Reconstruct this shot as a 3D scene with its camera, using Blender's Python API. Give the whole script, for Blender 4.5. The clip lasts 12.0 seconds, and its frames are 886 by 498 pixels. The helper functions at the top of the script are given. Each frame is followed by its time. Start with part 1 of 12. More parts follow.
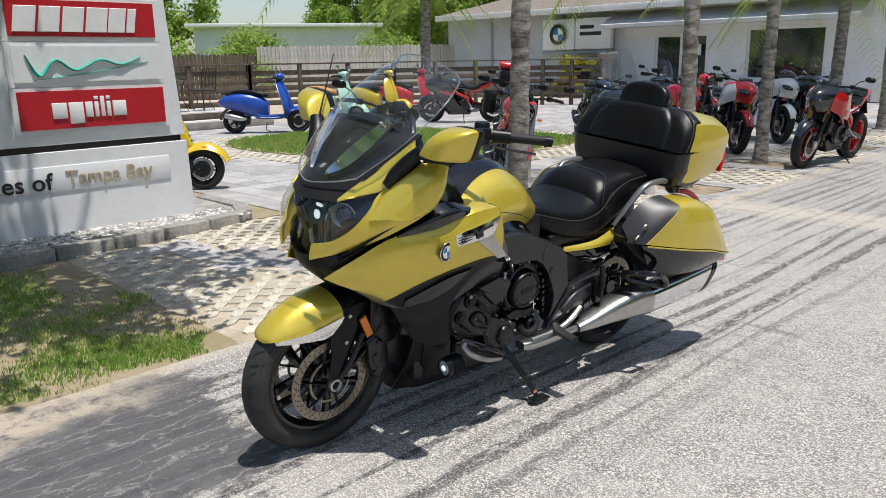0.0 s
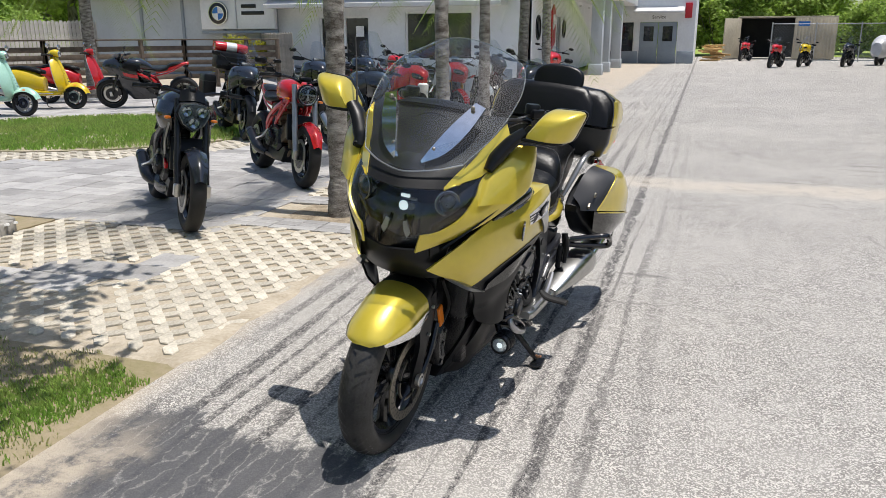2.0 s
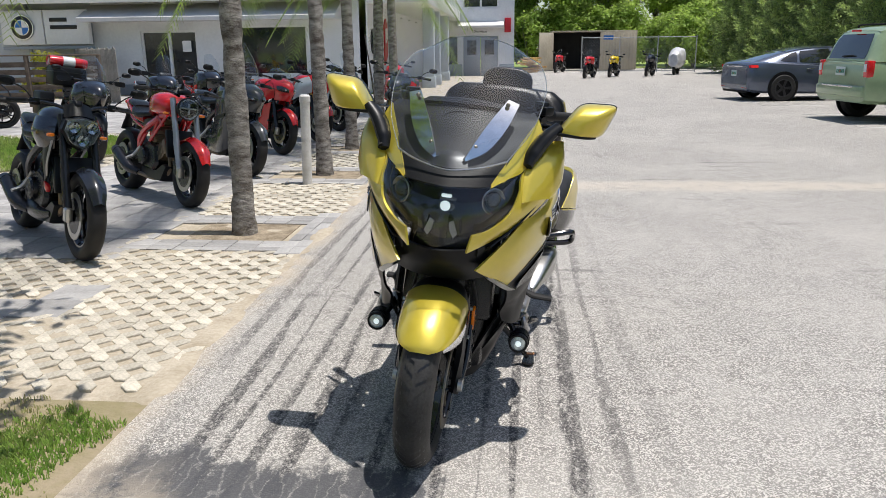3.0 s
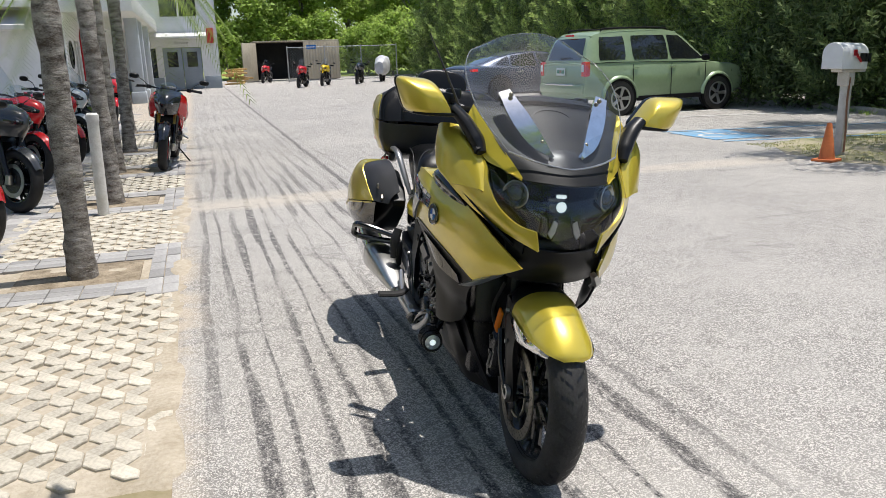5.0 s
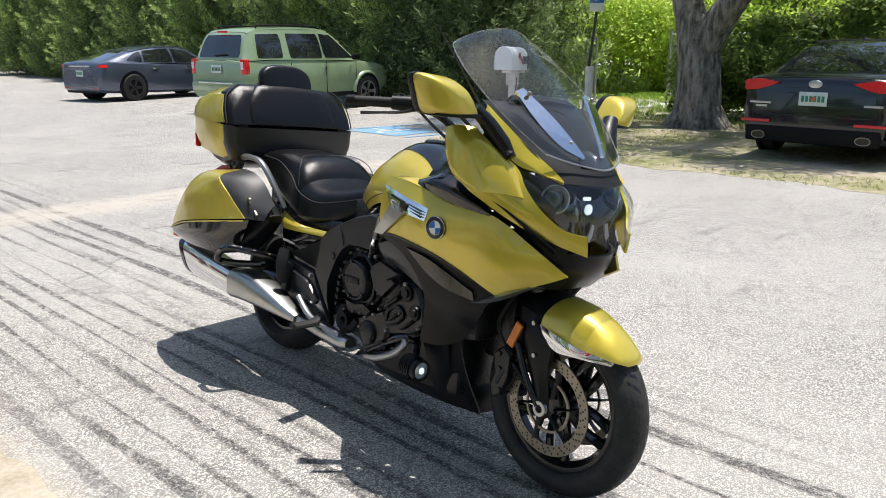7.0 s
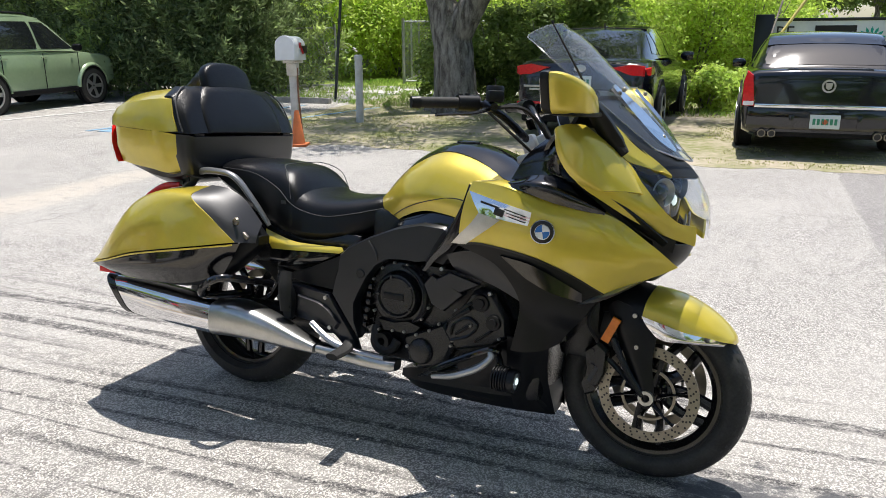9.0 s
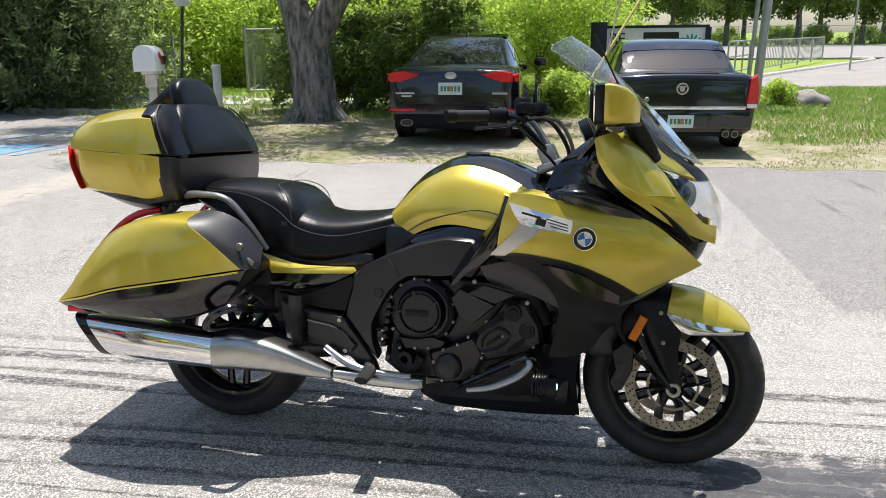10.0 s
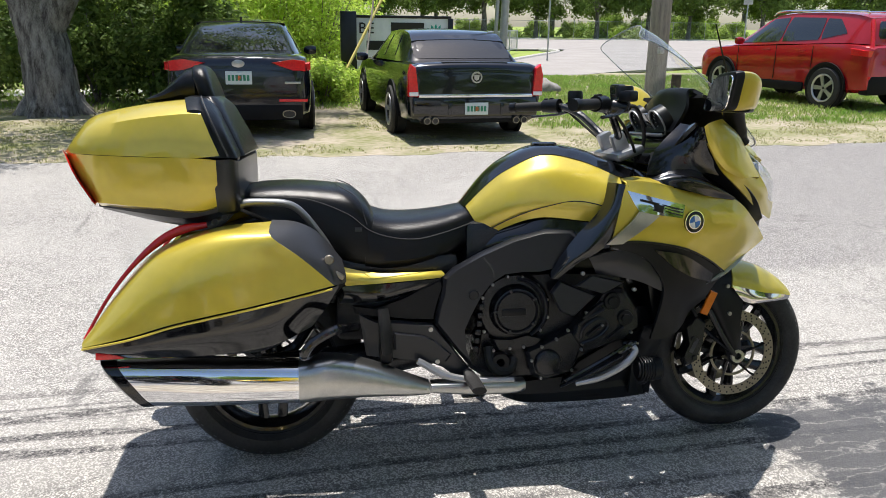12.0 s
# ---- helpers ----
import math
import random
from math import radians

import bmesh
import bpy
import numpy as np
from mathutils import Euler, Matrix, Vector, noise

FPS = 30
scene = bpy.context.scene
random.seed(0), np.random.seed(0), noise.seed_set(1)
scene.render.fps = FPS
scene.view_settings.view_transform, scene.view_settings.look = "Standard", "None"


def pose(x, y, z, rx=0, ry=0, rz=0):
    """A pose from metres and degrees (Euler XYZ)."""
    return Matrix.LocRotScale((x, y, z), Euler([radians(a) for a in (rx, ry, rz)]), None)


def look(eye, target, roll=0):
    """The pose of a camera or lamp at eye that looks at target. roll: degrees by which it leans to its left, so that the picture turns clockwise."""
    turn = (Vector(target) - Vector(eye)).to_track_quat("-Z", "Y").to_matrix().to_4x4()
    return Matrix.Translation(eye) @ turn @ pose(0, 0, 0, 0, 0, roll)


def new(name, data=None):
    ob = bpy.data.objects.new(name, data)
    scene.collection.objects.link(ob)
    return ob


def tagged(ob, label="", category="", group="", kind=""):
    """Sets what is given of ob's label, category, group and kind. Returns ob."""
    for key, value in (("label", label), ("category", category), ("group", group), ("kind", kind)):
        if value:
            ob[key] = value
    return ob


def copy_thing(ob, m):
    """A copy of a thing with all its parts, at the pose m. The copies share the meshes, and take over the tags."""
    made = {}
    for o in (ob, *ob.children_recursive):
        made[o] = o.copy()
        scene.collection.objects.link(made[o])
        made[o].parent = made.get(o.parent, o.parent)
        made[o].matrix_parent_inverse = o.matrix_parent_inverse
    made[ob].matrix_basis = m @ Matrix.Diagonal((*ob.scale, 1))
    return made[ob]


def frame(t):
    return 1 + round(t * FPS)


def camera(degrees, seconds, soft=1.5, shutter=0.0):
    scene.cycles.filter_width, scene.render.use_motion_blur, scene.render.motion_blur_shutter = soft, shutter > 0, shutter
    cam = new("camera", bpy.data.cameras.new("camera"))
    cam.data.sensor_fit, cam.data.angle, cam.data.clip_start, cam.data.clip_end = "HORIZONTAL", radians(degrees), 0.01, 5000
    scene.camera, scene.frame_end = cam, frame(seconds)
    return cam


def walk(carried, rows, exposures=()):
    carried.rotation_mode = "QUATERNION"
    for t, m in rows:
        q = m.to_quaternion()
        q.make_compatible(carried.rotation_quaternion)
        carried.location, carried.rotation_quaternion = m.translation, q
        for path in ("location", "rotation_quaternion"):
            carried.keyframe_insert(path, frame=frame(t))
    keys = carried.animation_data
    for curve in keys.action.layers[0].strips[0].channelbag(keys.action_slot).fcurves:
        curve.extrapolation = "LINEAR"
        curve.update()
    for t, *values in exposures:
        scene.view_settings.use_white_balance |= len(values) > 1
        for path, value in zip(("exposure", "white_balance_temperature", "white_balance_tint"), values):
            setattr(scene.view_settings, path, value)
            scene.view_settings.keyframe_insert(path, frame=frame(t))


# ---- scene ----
cam = camera(60.2, 12.0, 0.8)
PATH = [
    (0, (-0.149, 0.202, 1.419), (-1.53, 1.566, 0.937), -0.9),
    (0.5, (-0.405, -0.055, 1.425), (-1.637, 1.432, 0.906), -1.3),
    (1, (-0.692, -0.266, 1.426), (-1.759, 1.334, 0.879), -1.2),
    (1.5, (-1.038, -0.413, 1.438), (-1.883, 1.311, 0.876), -1.2),
    (1.7, (-1.192, -0.483, 1.444), (-1.943, 1.282, 0.879), -0.3),
    (2, (-1.396, -0.589, 1.446), (-2.005, 1.239, 0.908), -0.2),
    (2.5, (-1.738, -0.689, 1.439), (-2.133, 1.197, 0.904), -0.5),
    (3, (-2.093, -0.69, 1.392), (-2.267, 1.237, 0.888), -0.6),
    (3.2, (-2.222, -0.696, 1.385), (-2.317, 1.238, 0.885), -0.5),
    (4.8, (-3.242, -0.44, 1.366), (-2.746, 1.432, 0.865), -1.7),
    (5, (-3.347, -0.396, 1.38), (-2.773, 1.455, 0.885), -1.8),
    (5.5, (-3.584, -0.211, 1.358), (-2.807, 1.571, 0.888), -0.8),
    (6, (-3.797, 0.024, 1.373), (-2.817, 1.701, 0.897), -1.7),
    (6.5, (-4.028, 0.259, 1.369), (-2.776, 1.745, 0.896), -0.8),
    (7, (-4.241, 0.476, 1.389), (-2.843, 1.81, 0.873), -0.2),
    (7.2, (-4.324, 0.572, 1.384), (-2.883, 1.858, 0.863), 0.7),
    (8.8, (-4.668, 1.371, 1.465), (-2.953, 2.203, 0.861), -0.7),
    (9, (-4.74, 1.527, 1.422), (-2.953, 2.238, 0.871), -0.4),
    (9.5, (-4.814, 1.831, 1.443), (-2.951, 2.302, 0.889), -0.2),
    (10, (-4.886, 2.134, 1.448), (-2.984, 2.433, 0.909), -0.6),
    (10.5, (-4.871, 2.454, 1.418), (-2.954, 2.609, 0.869), -0.2),
    (11, (-4.824, 2.767, 1.439), (-2.899, 2.646, 0.909), -0.3),
    (11.5, (-4.793, 3.082, 1.448), (-2.894, 2.777, 0.901), 0.4),
    (12, (-4.699, 3.359, 1.434), (-2.832, 2.917, 0.87), 0.8),
]
walk(cam, [(t, look(eye, target, roll)) for t, eye, target, roll in PATH], [(0, 0.0), (3.2, 0.0), (5, 0.06), (6.5, 0.25), (9, 0.36), (12, 0.32)])

# ---- daylight ----
SUN_AZ, SUN_EL = 1.0, 77.0          # degrees, azimuth from +x
world = bpy.data.worlds.new("world")
scene.world = world
world.use_nodes = True
wn = world.node_tree.nodes
sky = wn.new("ShaderNodeTexSky")
sky.sky_type, sky.sun_disc = "NISHITA", False
sky.sun_elevation, sky.sun_rotation = radians(SUN_EL), radians(90 - SUN_AZ)
sky.air_density, sky.dust_density, sky.ozone_density = 1.0, 1.2, 1.0
wn["Background"].inputs["Strength"].default_value = 0.135
world.node_tree.links.new(sky.outputs[0], wn["Background"].inputs["Color"])
sun = new("sun", bpy.data.lights.new("sun", "SUN"))
sun.data.energy, sun.data.angle, sun.data.color = 5.0, radians(0.53), (1.0, 0.955, 0.90)
sun.matrix_world = look((0, 0, 0), (-math.cos(radians(SUN_AZ)) * math.cos(radians(SUN_EL)), -math.sin(radians(SUN_AZ)) * math.cos(radians(SUN_EL)), -math.sin(radians(SUN_EL))))
scene.view_settings.exposure = 0.0


# ---- material helpers ----
def material(name, base, rough=0.5, metal=0.0, coat=0.0, spec=0.5, vary=0.12, scale=8.0, bump=0.0, bump_scale=60.0, trans=0.0, emit=None, second=None, per_object=0.0, stretch=None):
    """A surface: a base colour that drifts at two scales, with fine relief."""
    m = bpy.data.materials.new(name)
    m.use_nodes = True
    nodes, links = m.node_tree.nodes, m.node_tree.links
    b = nodes["Principled BSDF"]
    b.inputs["Roughness"].default_value, b.inputs["Metallic"].default_value = rough, metal
    b.inputs["Coat Weight"].default_value, b.inputs["Coat Roughness"].default_value = coat, 0.04
    b.inputs["Specular IOR Level"].default_value = spec
    b.inputs["Transmission Weight"].default_value = trans
    co = nodes.new("ShaderNodeTexCoord").outputs["Object"]
    if stretch:
        mp = nodes.new("ShaderNodeMapping"); mp.inputs["Scale"].default_value = (1, 1, stretch)
        links.new(co, mp.inputs["Vector"]); co = mp.outputs[0]
    if vary > 0 or second:
        n1, n2 = nodes.new("ShaderNodeTexNoise"), nodes.new("ShaderNodeTexNoise")
        n1.inputs["Scale"].default_value, n1.inputs["Detail"].default_value = scale, 6
        n2.inputs["Scale"].default_value, n2.inputs["Detail"].default_value = scale * 9, 4
        mix = nodes.new("ShaderNodeMath"); mix.operation = "MULTIPLY_ADD"
        mix.inputs[1].default_value = 0.4
        half = nodes.new("ShaderNodeMath"); half.operation = "MULTIPLY"; half.inputs[1].default_value = 0.6
        ramp = nodes.new("ShaderNodeValToRGB")
        dark = second or tuple(c * (1 - vary) for c in base)
        light = base if second else tuple(min(1, c * (1 + vary)) for c in base)
        ramp.color_ramp.elements[0].color, ramp.color_ramp.elements[0].position = (*dark, 1), 0.38
        ramp.color_ramp.elements[1].color, ramp.color_ramp.elements[1].position = (*light, 1), 0.62
        for n in (n1, n2):
            links.new(co, n.inputs["Vector"])
        links.new(n1.outputs[0], half.inputs[0])
        links.new(n2.outputs[0], mix.inputs[0]); links.new(half.outputs[0], mix.inputs[2])
        links.new(mix.outputs[0], ramp.inputs[0])
        out = ramp.outputs[0]
        if per_object:
            info, hsv, mr = nodes.new("ShaderNodeObjectInfo"), nodes.new("ShaderNodeHueSaturation"), nodes.new("ShaderNodeMapRange")
            mr.inputs[3].default_value, mr.inputs[4].default_value = 1 - per_object, 1 + per_object
            geo, both, part_of = nodes.new("ShaderNodeNewGeometry"), nodes.new("ShaderNodeMath"), nodes.new("ShaderNodeMath")
            both.operation, part_of.operation = "ADD", "FRACT"
            links.new(info.outputs["Random"], both.inputs[0]); links.new(geo.outputs["Random Per Island"], both.inputs[1]); links.new(both.outputs[0], part_of.inputs[0])
            links.new(part_of.outputs[0], mr.inputs[0]); links.new(mr.outputs[0], hsv.inputs["Value"])
            links.new(out, hsv.inputs["Color"])
            out = hsv.outputs[0]
        links.new(out, b.inputs["Base Color"])
    else:
        b.inputs["Base Color"].default_value = (*base, 1)
    if bump:
        nb, bp = nodes.new("ShaderNodeTexNoise"), nodes.new("ShaderNodeBump")
        nb.inputs["Scale"].default_value, nb.inputs["Detail"].default_value = bump_scale, 5
        bp.inputs["Strength"].default_value, bp.inputs["Distance"].default_value = bump, 0.01
        links.new(co, nb.inputs["Vector"]); links.new(nb.outputs[0], bp.inputs["Height"]); links.new(bp.outputs[0], b.inputs["Normal"])
    if emit:
        b.inputs["Emission Color"].default_value, b.inputs["Emission Strength"].default_value = (*emit[:3], 1), emit[3]
    return m


def leaf_material(name, a, b, spec=0.3):
    m = material(name, a, 0.55, second=b, scale=0.9, spec=spec)
    nt = m.node_tree
    bs = nt.nodes["Principled BSDF"]
    col = bs.inputs["Base Color"].links[0].from_socket
    isl = nt.nodes.new("ShaderNodeNewGeometry")
    hsv, mr = nt.nodes.new("ShaderNodeHueSaturation"), nt.nodes.new("ShaderNodeMapRange")
    mr.inputs[3].default_value, mr.inputs[4].default_value = 0.75, 1.5
    nt.links.new(isl.outputs["Random Per Island"], mr.inputs[0]); nt.links.new(mr.outputs[0], hsv.inputs["Value"]); nt.links.new(col, hsv.inputs["Color"])
    nt.links.new(hsv.outputs[0], bs.inputs["Base Color"])
    tl, mx = nt.nodes.new("ShaderNodeBsdfTranslucent"), nt.nodes.new("ShaderNodeMixShader")
    mx.inputs[0].default_value = 0.55
    nt.links.new(hsv.outputs[0], tl.inputs[0]); nt.links.new(bs.outputs[0], mx.inputs[1]); nt.links.new(tl.outputs[0], mx.inputs[2])
    nt.links.new(mx.outputs[0], nt.nodes["Material Output"].inputs[0])
    return m


def clear_glass(name, tint=(0.9, 0.93, 0.95), gloss=0.9, rough=0.0, haze=0.0):
    """Thin clear sheet: straight-through view with a mirror gloss that grows at grazing angles."""
    m = bpy.data.materials.new(name)
    m.use_nodes = True
    nodes, links = m.node_tree.nodes, m.node_tree.links
    nodes.remove(nodes["Principled BSDF"])
    tr, gl, mx, fr = nodes.new("ShaderNodeBsdfTransparent"), nodes.new("ShaderNodeBsdfGlossy"), nodes.new("ShaderNodeMixShader"), nodes.new("ShaderNodeLayerWeight")
    steep, most = nodes.new("ShaderNodeMath"), nodes.new("ShaderNodeMath")
    steep.operation, most.operation, steep.inputs[1].default_value, most.inputs[1].default_value, most.inputs[2].default_value = "POWER", "MULTIPLY_ADD", 4.0, 0.60, 0.05
    tr.inputs[0].default_value, gl.inputs[0].default_value = (*tint, 1), (gloss, gloss, gloss, 1)
    gl.inputs["Roughness"].default_value, fr.inputs[0].default_value = rough, 0.5
    links.new(fr.outputs["Facing"], steep.inputs[0]); links.new(steep.outputs[0], most.inputs[0]); links.new(most.outputs[0], mx.inputs[0]); links.new(tr.outputs[0], mx.inputs[1]); links.new(gl.outputs[0], mx.inputs[2])
    out = mx.outputs[0]
    # whitish diffuse mixed in, painting the sky's haze on the sheet
    if haze:
        df, md, nz = nodes.new("ShaderNodeBsdfDiffuse"), nodes.new("ShaderNodeMixShader"), nodes.new("ShaderNodeTexNoise")
        sm = nodes.new("ShaderNodeMath"); sm.operation, sm.inputs[1].default_value = "MULTIPLY", haze
        nz.inputs["Scale"].default_value, nz.inputs["Detail"].default_value, df.inputs[0].default_value = 9, 6, (0.8, 0.8, 0.78, 1)
        links.new(nz.outputs[0], sm.inputs[0]); links.new(sm.outputs[0], md.inputs[0]); links.new(out, md.inputs[1]); links.new(df.outputs[0], md.inputs[2])
        out = md.outputs[0]
    links.new(out, nodes["Material Output"].inputs[0])
    return m


# ---- mesh helpers ----
def box(bm, size, at=(0, 0, 0), turn=None, bevel=0.0):
    """A box, its edges chamfered."""
    m = Matrix.Translation(at) @ (turn or Matrix()) @ Matrix.Diagonal((*size, 1))
    made = bmesh.ops.create_cube(bm, size=1, matrix=m)["verts"]
    if bevel:
        edges = {e for v in made for e in v.link_edges}
        bmesh.ops.bevel(bm, geom=list(edges), offset=bevel, segments=2, affect="EDGES", profile=0.5)
    return bm


def spun(bm, profile, at=(0, 0, 0), axis="Y", n=32, turn=None):
    """A profile of (radius, along) spun about an axis; closed when its ends lie on the axis."""
    rings = []
    for r, a in profile:
        ring = []
        for k in range(n):
            u = 2 * math.pi * k / n
            p = Vector((r * math.cos(u), a, r * math.sin(u))) if axis == "Y" else Vector((r * math.cos(u), r * math.sin(u), a)) if axis == "Z" else Vector((a, r * math.cos(u), r * math.sin(u)))
            if turn:
                p = turn @ p
            ring.append(bm.verts.new(p + Vector(at)))
        rings.append(ring)
    for a, b in zip(rings, rings[1:]):
        for k in range(n):
            bm.faces.new((a[k], a[(k + 1) % n], b[(k + 1) % n], b[k]))
    for ring, (r, _) in ((rings[0], profile[0]), (rings[-1], profile[-1])):
        if r > 1e-5 and profile[0] != profile[-1]:
            bm.faces.new(ring)
    if profile[0] == profile[-1]:
        bmesh.ops.remove_doubles(bm, verts=rings[0] + rings[-1], dist=1e-6)
    bmesh.ops.recalc_face_normals(bm, faces=bm.faces)
    return bm


def rod(bm, a, b, r, r2=None, n=12):
    """A round bar from a to b."""
    a, b = Vector(a), Vector(b)
    d = b - a
    turn = d.to_track_quat("Z", "Y").to_matrix()
    return spun(bm, [(r, 0), (r if r2 is None else r2, d.length)], a, "Z", n, turn)


def smooth_line(points, n):
    """n points along a Catmull-Rom curve through the given ones."""
    p = [Vector(q) for q in points]
    if len(p) == 2:
        return [p[0].lerp(p[1], k / (n - 1)) for k in range(n)]
    out = []
    for k in range(n):
        u = k / (n - 1) * (len(p) - 1)
        i = min(int(u), len(p) - 2)
        t = u - i
        a, b, c, d = p[max(i - 1, 0)], p[i], p[i + 1], p[min(i + 2, len(p) - 1)]
        if i == 0:
            a = b * 2 - c
        if i + 2 > len(p) - 1:
            d = c * 2 - b
        out.append(0.5 * (2 * b + (c - a) * t + (2 * a - 5 * b + 4 * c - d) * t * t + (3 * b - a - 3 * c + d) * t ** 3))
    return out


def pipe(bm, points, r, n=10, steps=None, flat=1.0, curve=True):
    """A tube along a smooth curve; r may be a list that changes along it."""
    path = smooth_line(points, steps or 6 * len(points)) if curve else [Vector(p) for p in points]
    rr = r if isinstance(r, (list, tuple)) else [r, r]
    rings = []
    side = None
    for k, p in enumerate(path):
        d = (path[min(k + 1, len(path) - 1)] - path[max(k - 1, 0)]).normalized()
        if side is None:
            side = d.orthogonal().normalized()
            if abs(d.z) < 0.9:
                side = d.cross(Vector((0, 0, 1))).normalized()
        side = (side - d * side.dot(d)).normalized()
        up = d.cross(side)
        u = k / (len(path) - 1) * (len(rr) - 1)
        i = min(int(u), len(rr) - 2)
        rad = rr[i] + (rr[i + 1] - rr[i]) * (u - i)
        rings.append([bm.verts.new(p + rad * (side * math.cos(2 * math.pi * j / n) + flat * up * math.sin(2 * math.pi * j / n))) for j in range(n)])
    for a, b in zip(rings, rings[1:]):
        for j in range(n):
            bm.faces.new((a[j], a[(j + 1) % n], b[(j + 1) % n], b[j]))
    bm.faces.new(rings[0]); bm.faces.new(rings[-1])
    bmesh.ops.recalc_face_normals(bm, faces=bm.faces)
    return bm


def skin(bm, rows, nu=16, nv=16, thick=0.006, mirror=1, straight=False):
    """A curved sheet through rows of points, with thickness. mirror -1 swaps left and right."""
    rows = [smooth_line([(p[0], p[1] * mirror, p[2]) for p in r], nu) for r in rows]
    cols = [[Vector(r[i]) for r in rows] for i in range(nu)]
    if straight:
        grid = list(zip(*cols)); nv = len(grid)
    else:
        grid = list(zip(*[smooth_line(c, nv) for c in cols]))
    outer = [[bm.verts.new(p) for p in r] for r in grid]
    def normal(i, j):
        a = grid[min(i + 1, nv - 1)][j] - grid[max(i - 1, 0)][j]
        b = grid[i][min(j + 1, nu - 1)] - grid[i][max(j - 1, 0)]
        n = a.cross(b)
        return n.normalized() if n.length > 1e-9 else Vector((0, 0, 1))
    if not thick:
        for i in range(nv - 1):
            for j in range(nu - 1):
                bm.faces.new((outer[i][j], outer[i][j + 1], outer[i + 1][j + 1], outer[i + 1][j]))
        return bm
    mid = normal(nv // 2, nu // 2)
    centre = grid[nv // 2][nu // 2]
    away = Vector((0, centre.y, 0.25 * (centre.z - 0.6))) if abs(centre.y) > 0.02 else Vector((0.3, 0, 1))
    sign = -1 if mid.dot(away) > 0 else 1
    inner = [[bm.verts.new(grid[i][j] + normal(i, j) * thick * sign) for j in range(nu)] for i in range(nv)]
    for i in range(nv - 1):
        for j in range(nu - 1):
            bm.faces.new((outer[i][j], outer[i][j + 1], outer[i + 1][j + 1], outer[i + 1][j]))
            bm.faces.new((inner[i][j], inner[i + 1][j], inner[i + 1][j + 1], inner[i][j + 1]))
    rim = [(0, j) for j in range(nu)] + [(i, nu - 1) for i in range(1, nv)] + [(nv - 1, j) for j in range(nu - 2, -1, -1)] + [(i, 0) for i in range(nv - 2, 0, -1)]
    for k in range(len(rim)):
        (a, b), (c, d) = rim[k], rim[(k + 1) % len(rim)]
        bm.faces.new((outer[a][b], inner[a][b], inner[c][d], outer[c][d]))
    bmesh.ops.recalc_face_normals(bm, faces=bm.faces)
    return bm


def loft(bm, sections, steps=24, caps=True, smooth=True):
    """A closed form through sections that have the same number of points."""
    n = len(sections[0])
    lines = [smooth_line([s[j] for s in sections], steps) if smooth else [Vector(s[j]) for s in sections] for j in range(n)]
    rings = [[bm.verts.new(lines[j][k]) for j in range(n)] for k in range(len(lines[0]))]
    for a, b in zip(rings, rings[1:]):
        for j in range(n):
            bm.faces.new((a[j], a[(j + 1) % n], b[(j + 1) % n], b[j]))
    if caps:
        bm.faces.new(rings[0]); bm.faces.new(rings[-1])
    bmesh.ops.recalc_face_normals(bm, faces=bm.faces)
    return bm


def oval(at, ry, rz, n=20, power=2.5, axis="X", top=None, low=None):
    """A rounded-rectangle section across an axis."""
    out = []
    for k in range(n):
        u = 2 * math.pi * k / n
        c, s = math.cos(u), math.sin(u)
        a = math.copysign(abs(c) ** (2 / power), c) * ry
        b = math.copysign(abs(s) ** (2 / power), s) * (rz if not top else (top if s > 0 else low))
        out.append((at[0], at[1] + a, at[2] + b) if axis == "X" else (at[0] + a, at[1], at[2] + b) if axis == "Y" else (at[0] + a, at[1] + b, at[2]))
    return out


def prism(bm, outline, depth, at=(0, 0, 0), plane="XZ", bevel=0.0, turn=None):
    """A flat outline pushed to a depth, with softened edges."""
    def place(u, v, w):
        p = Vector((u, w, v)) if plane == "XZ" else Vector((w, u, v)) if plane == "YZ" else Vector((u, v, w))
        return (turn @ p if turn else p) + Vector(at)
    if bevel:
        cu, cv = sum(p[0] for p in outline) / len(outline), sum(p[1] for p in outline) / len(outline)
        size = max(max(abs(p[0] - cu) for p in outline), max(abs(p[1] - cv) for p in outline))
        k = max(0.2, 1 - bevel / size)
        small = [(cu + (u - cu) * k, cv + (v - cv) * k) for u, v in outline]
        rings = [(small, -depth / 2), (outline, -depth / 2 + bevel), (outline, depth / 2 - bevel), (small, depth / 2)]
    else:
        rings = [(outline, -depth / 2), (outline, depth / 2)]
    made = [[bm.verts.new(place(u, v, w)) for u, v in ring] for ring, w in rings]
    n = len(outline)
    for a, b in zip(made, made[1:]):
        for j in range(n):
            bm.faces.new((a[j], a[(j + 1) % n], b[(j + 1) % n], b[j]))
    bm.faces.new(made[0]); bm.faces.new(made[-1])
    bmesh.ops.recalc_face_normals(bm, faces=bm.faces)
    return bm


def shade(bm, angle=35):
    """Smooth shading with sharp edges kept where the surface breaks."""
    for f in bm.faces:
        f.smooth = True
    for e in bm.edges:
        if len(e.link_faces) == 2 and e.calc_face_angle(0) > radians(angle):
            e.smooth = False


def part(name, bm, mat, parent=None, label="", angle=35):
    """Links a bmesh as one mesh object under a thing or a part."""
    shade(bm, angle)
    me = bpy.data.meshes.new(name)
    bm.to_mesh(me)
    bm.free()
    me.materials.append(mat)
    ob = new(name, me)
    ob.parent = parent
    if label:
        ob["label"] = label
    return ob


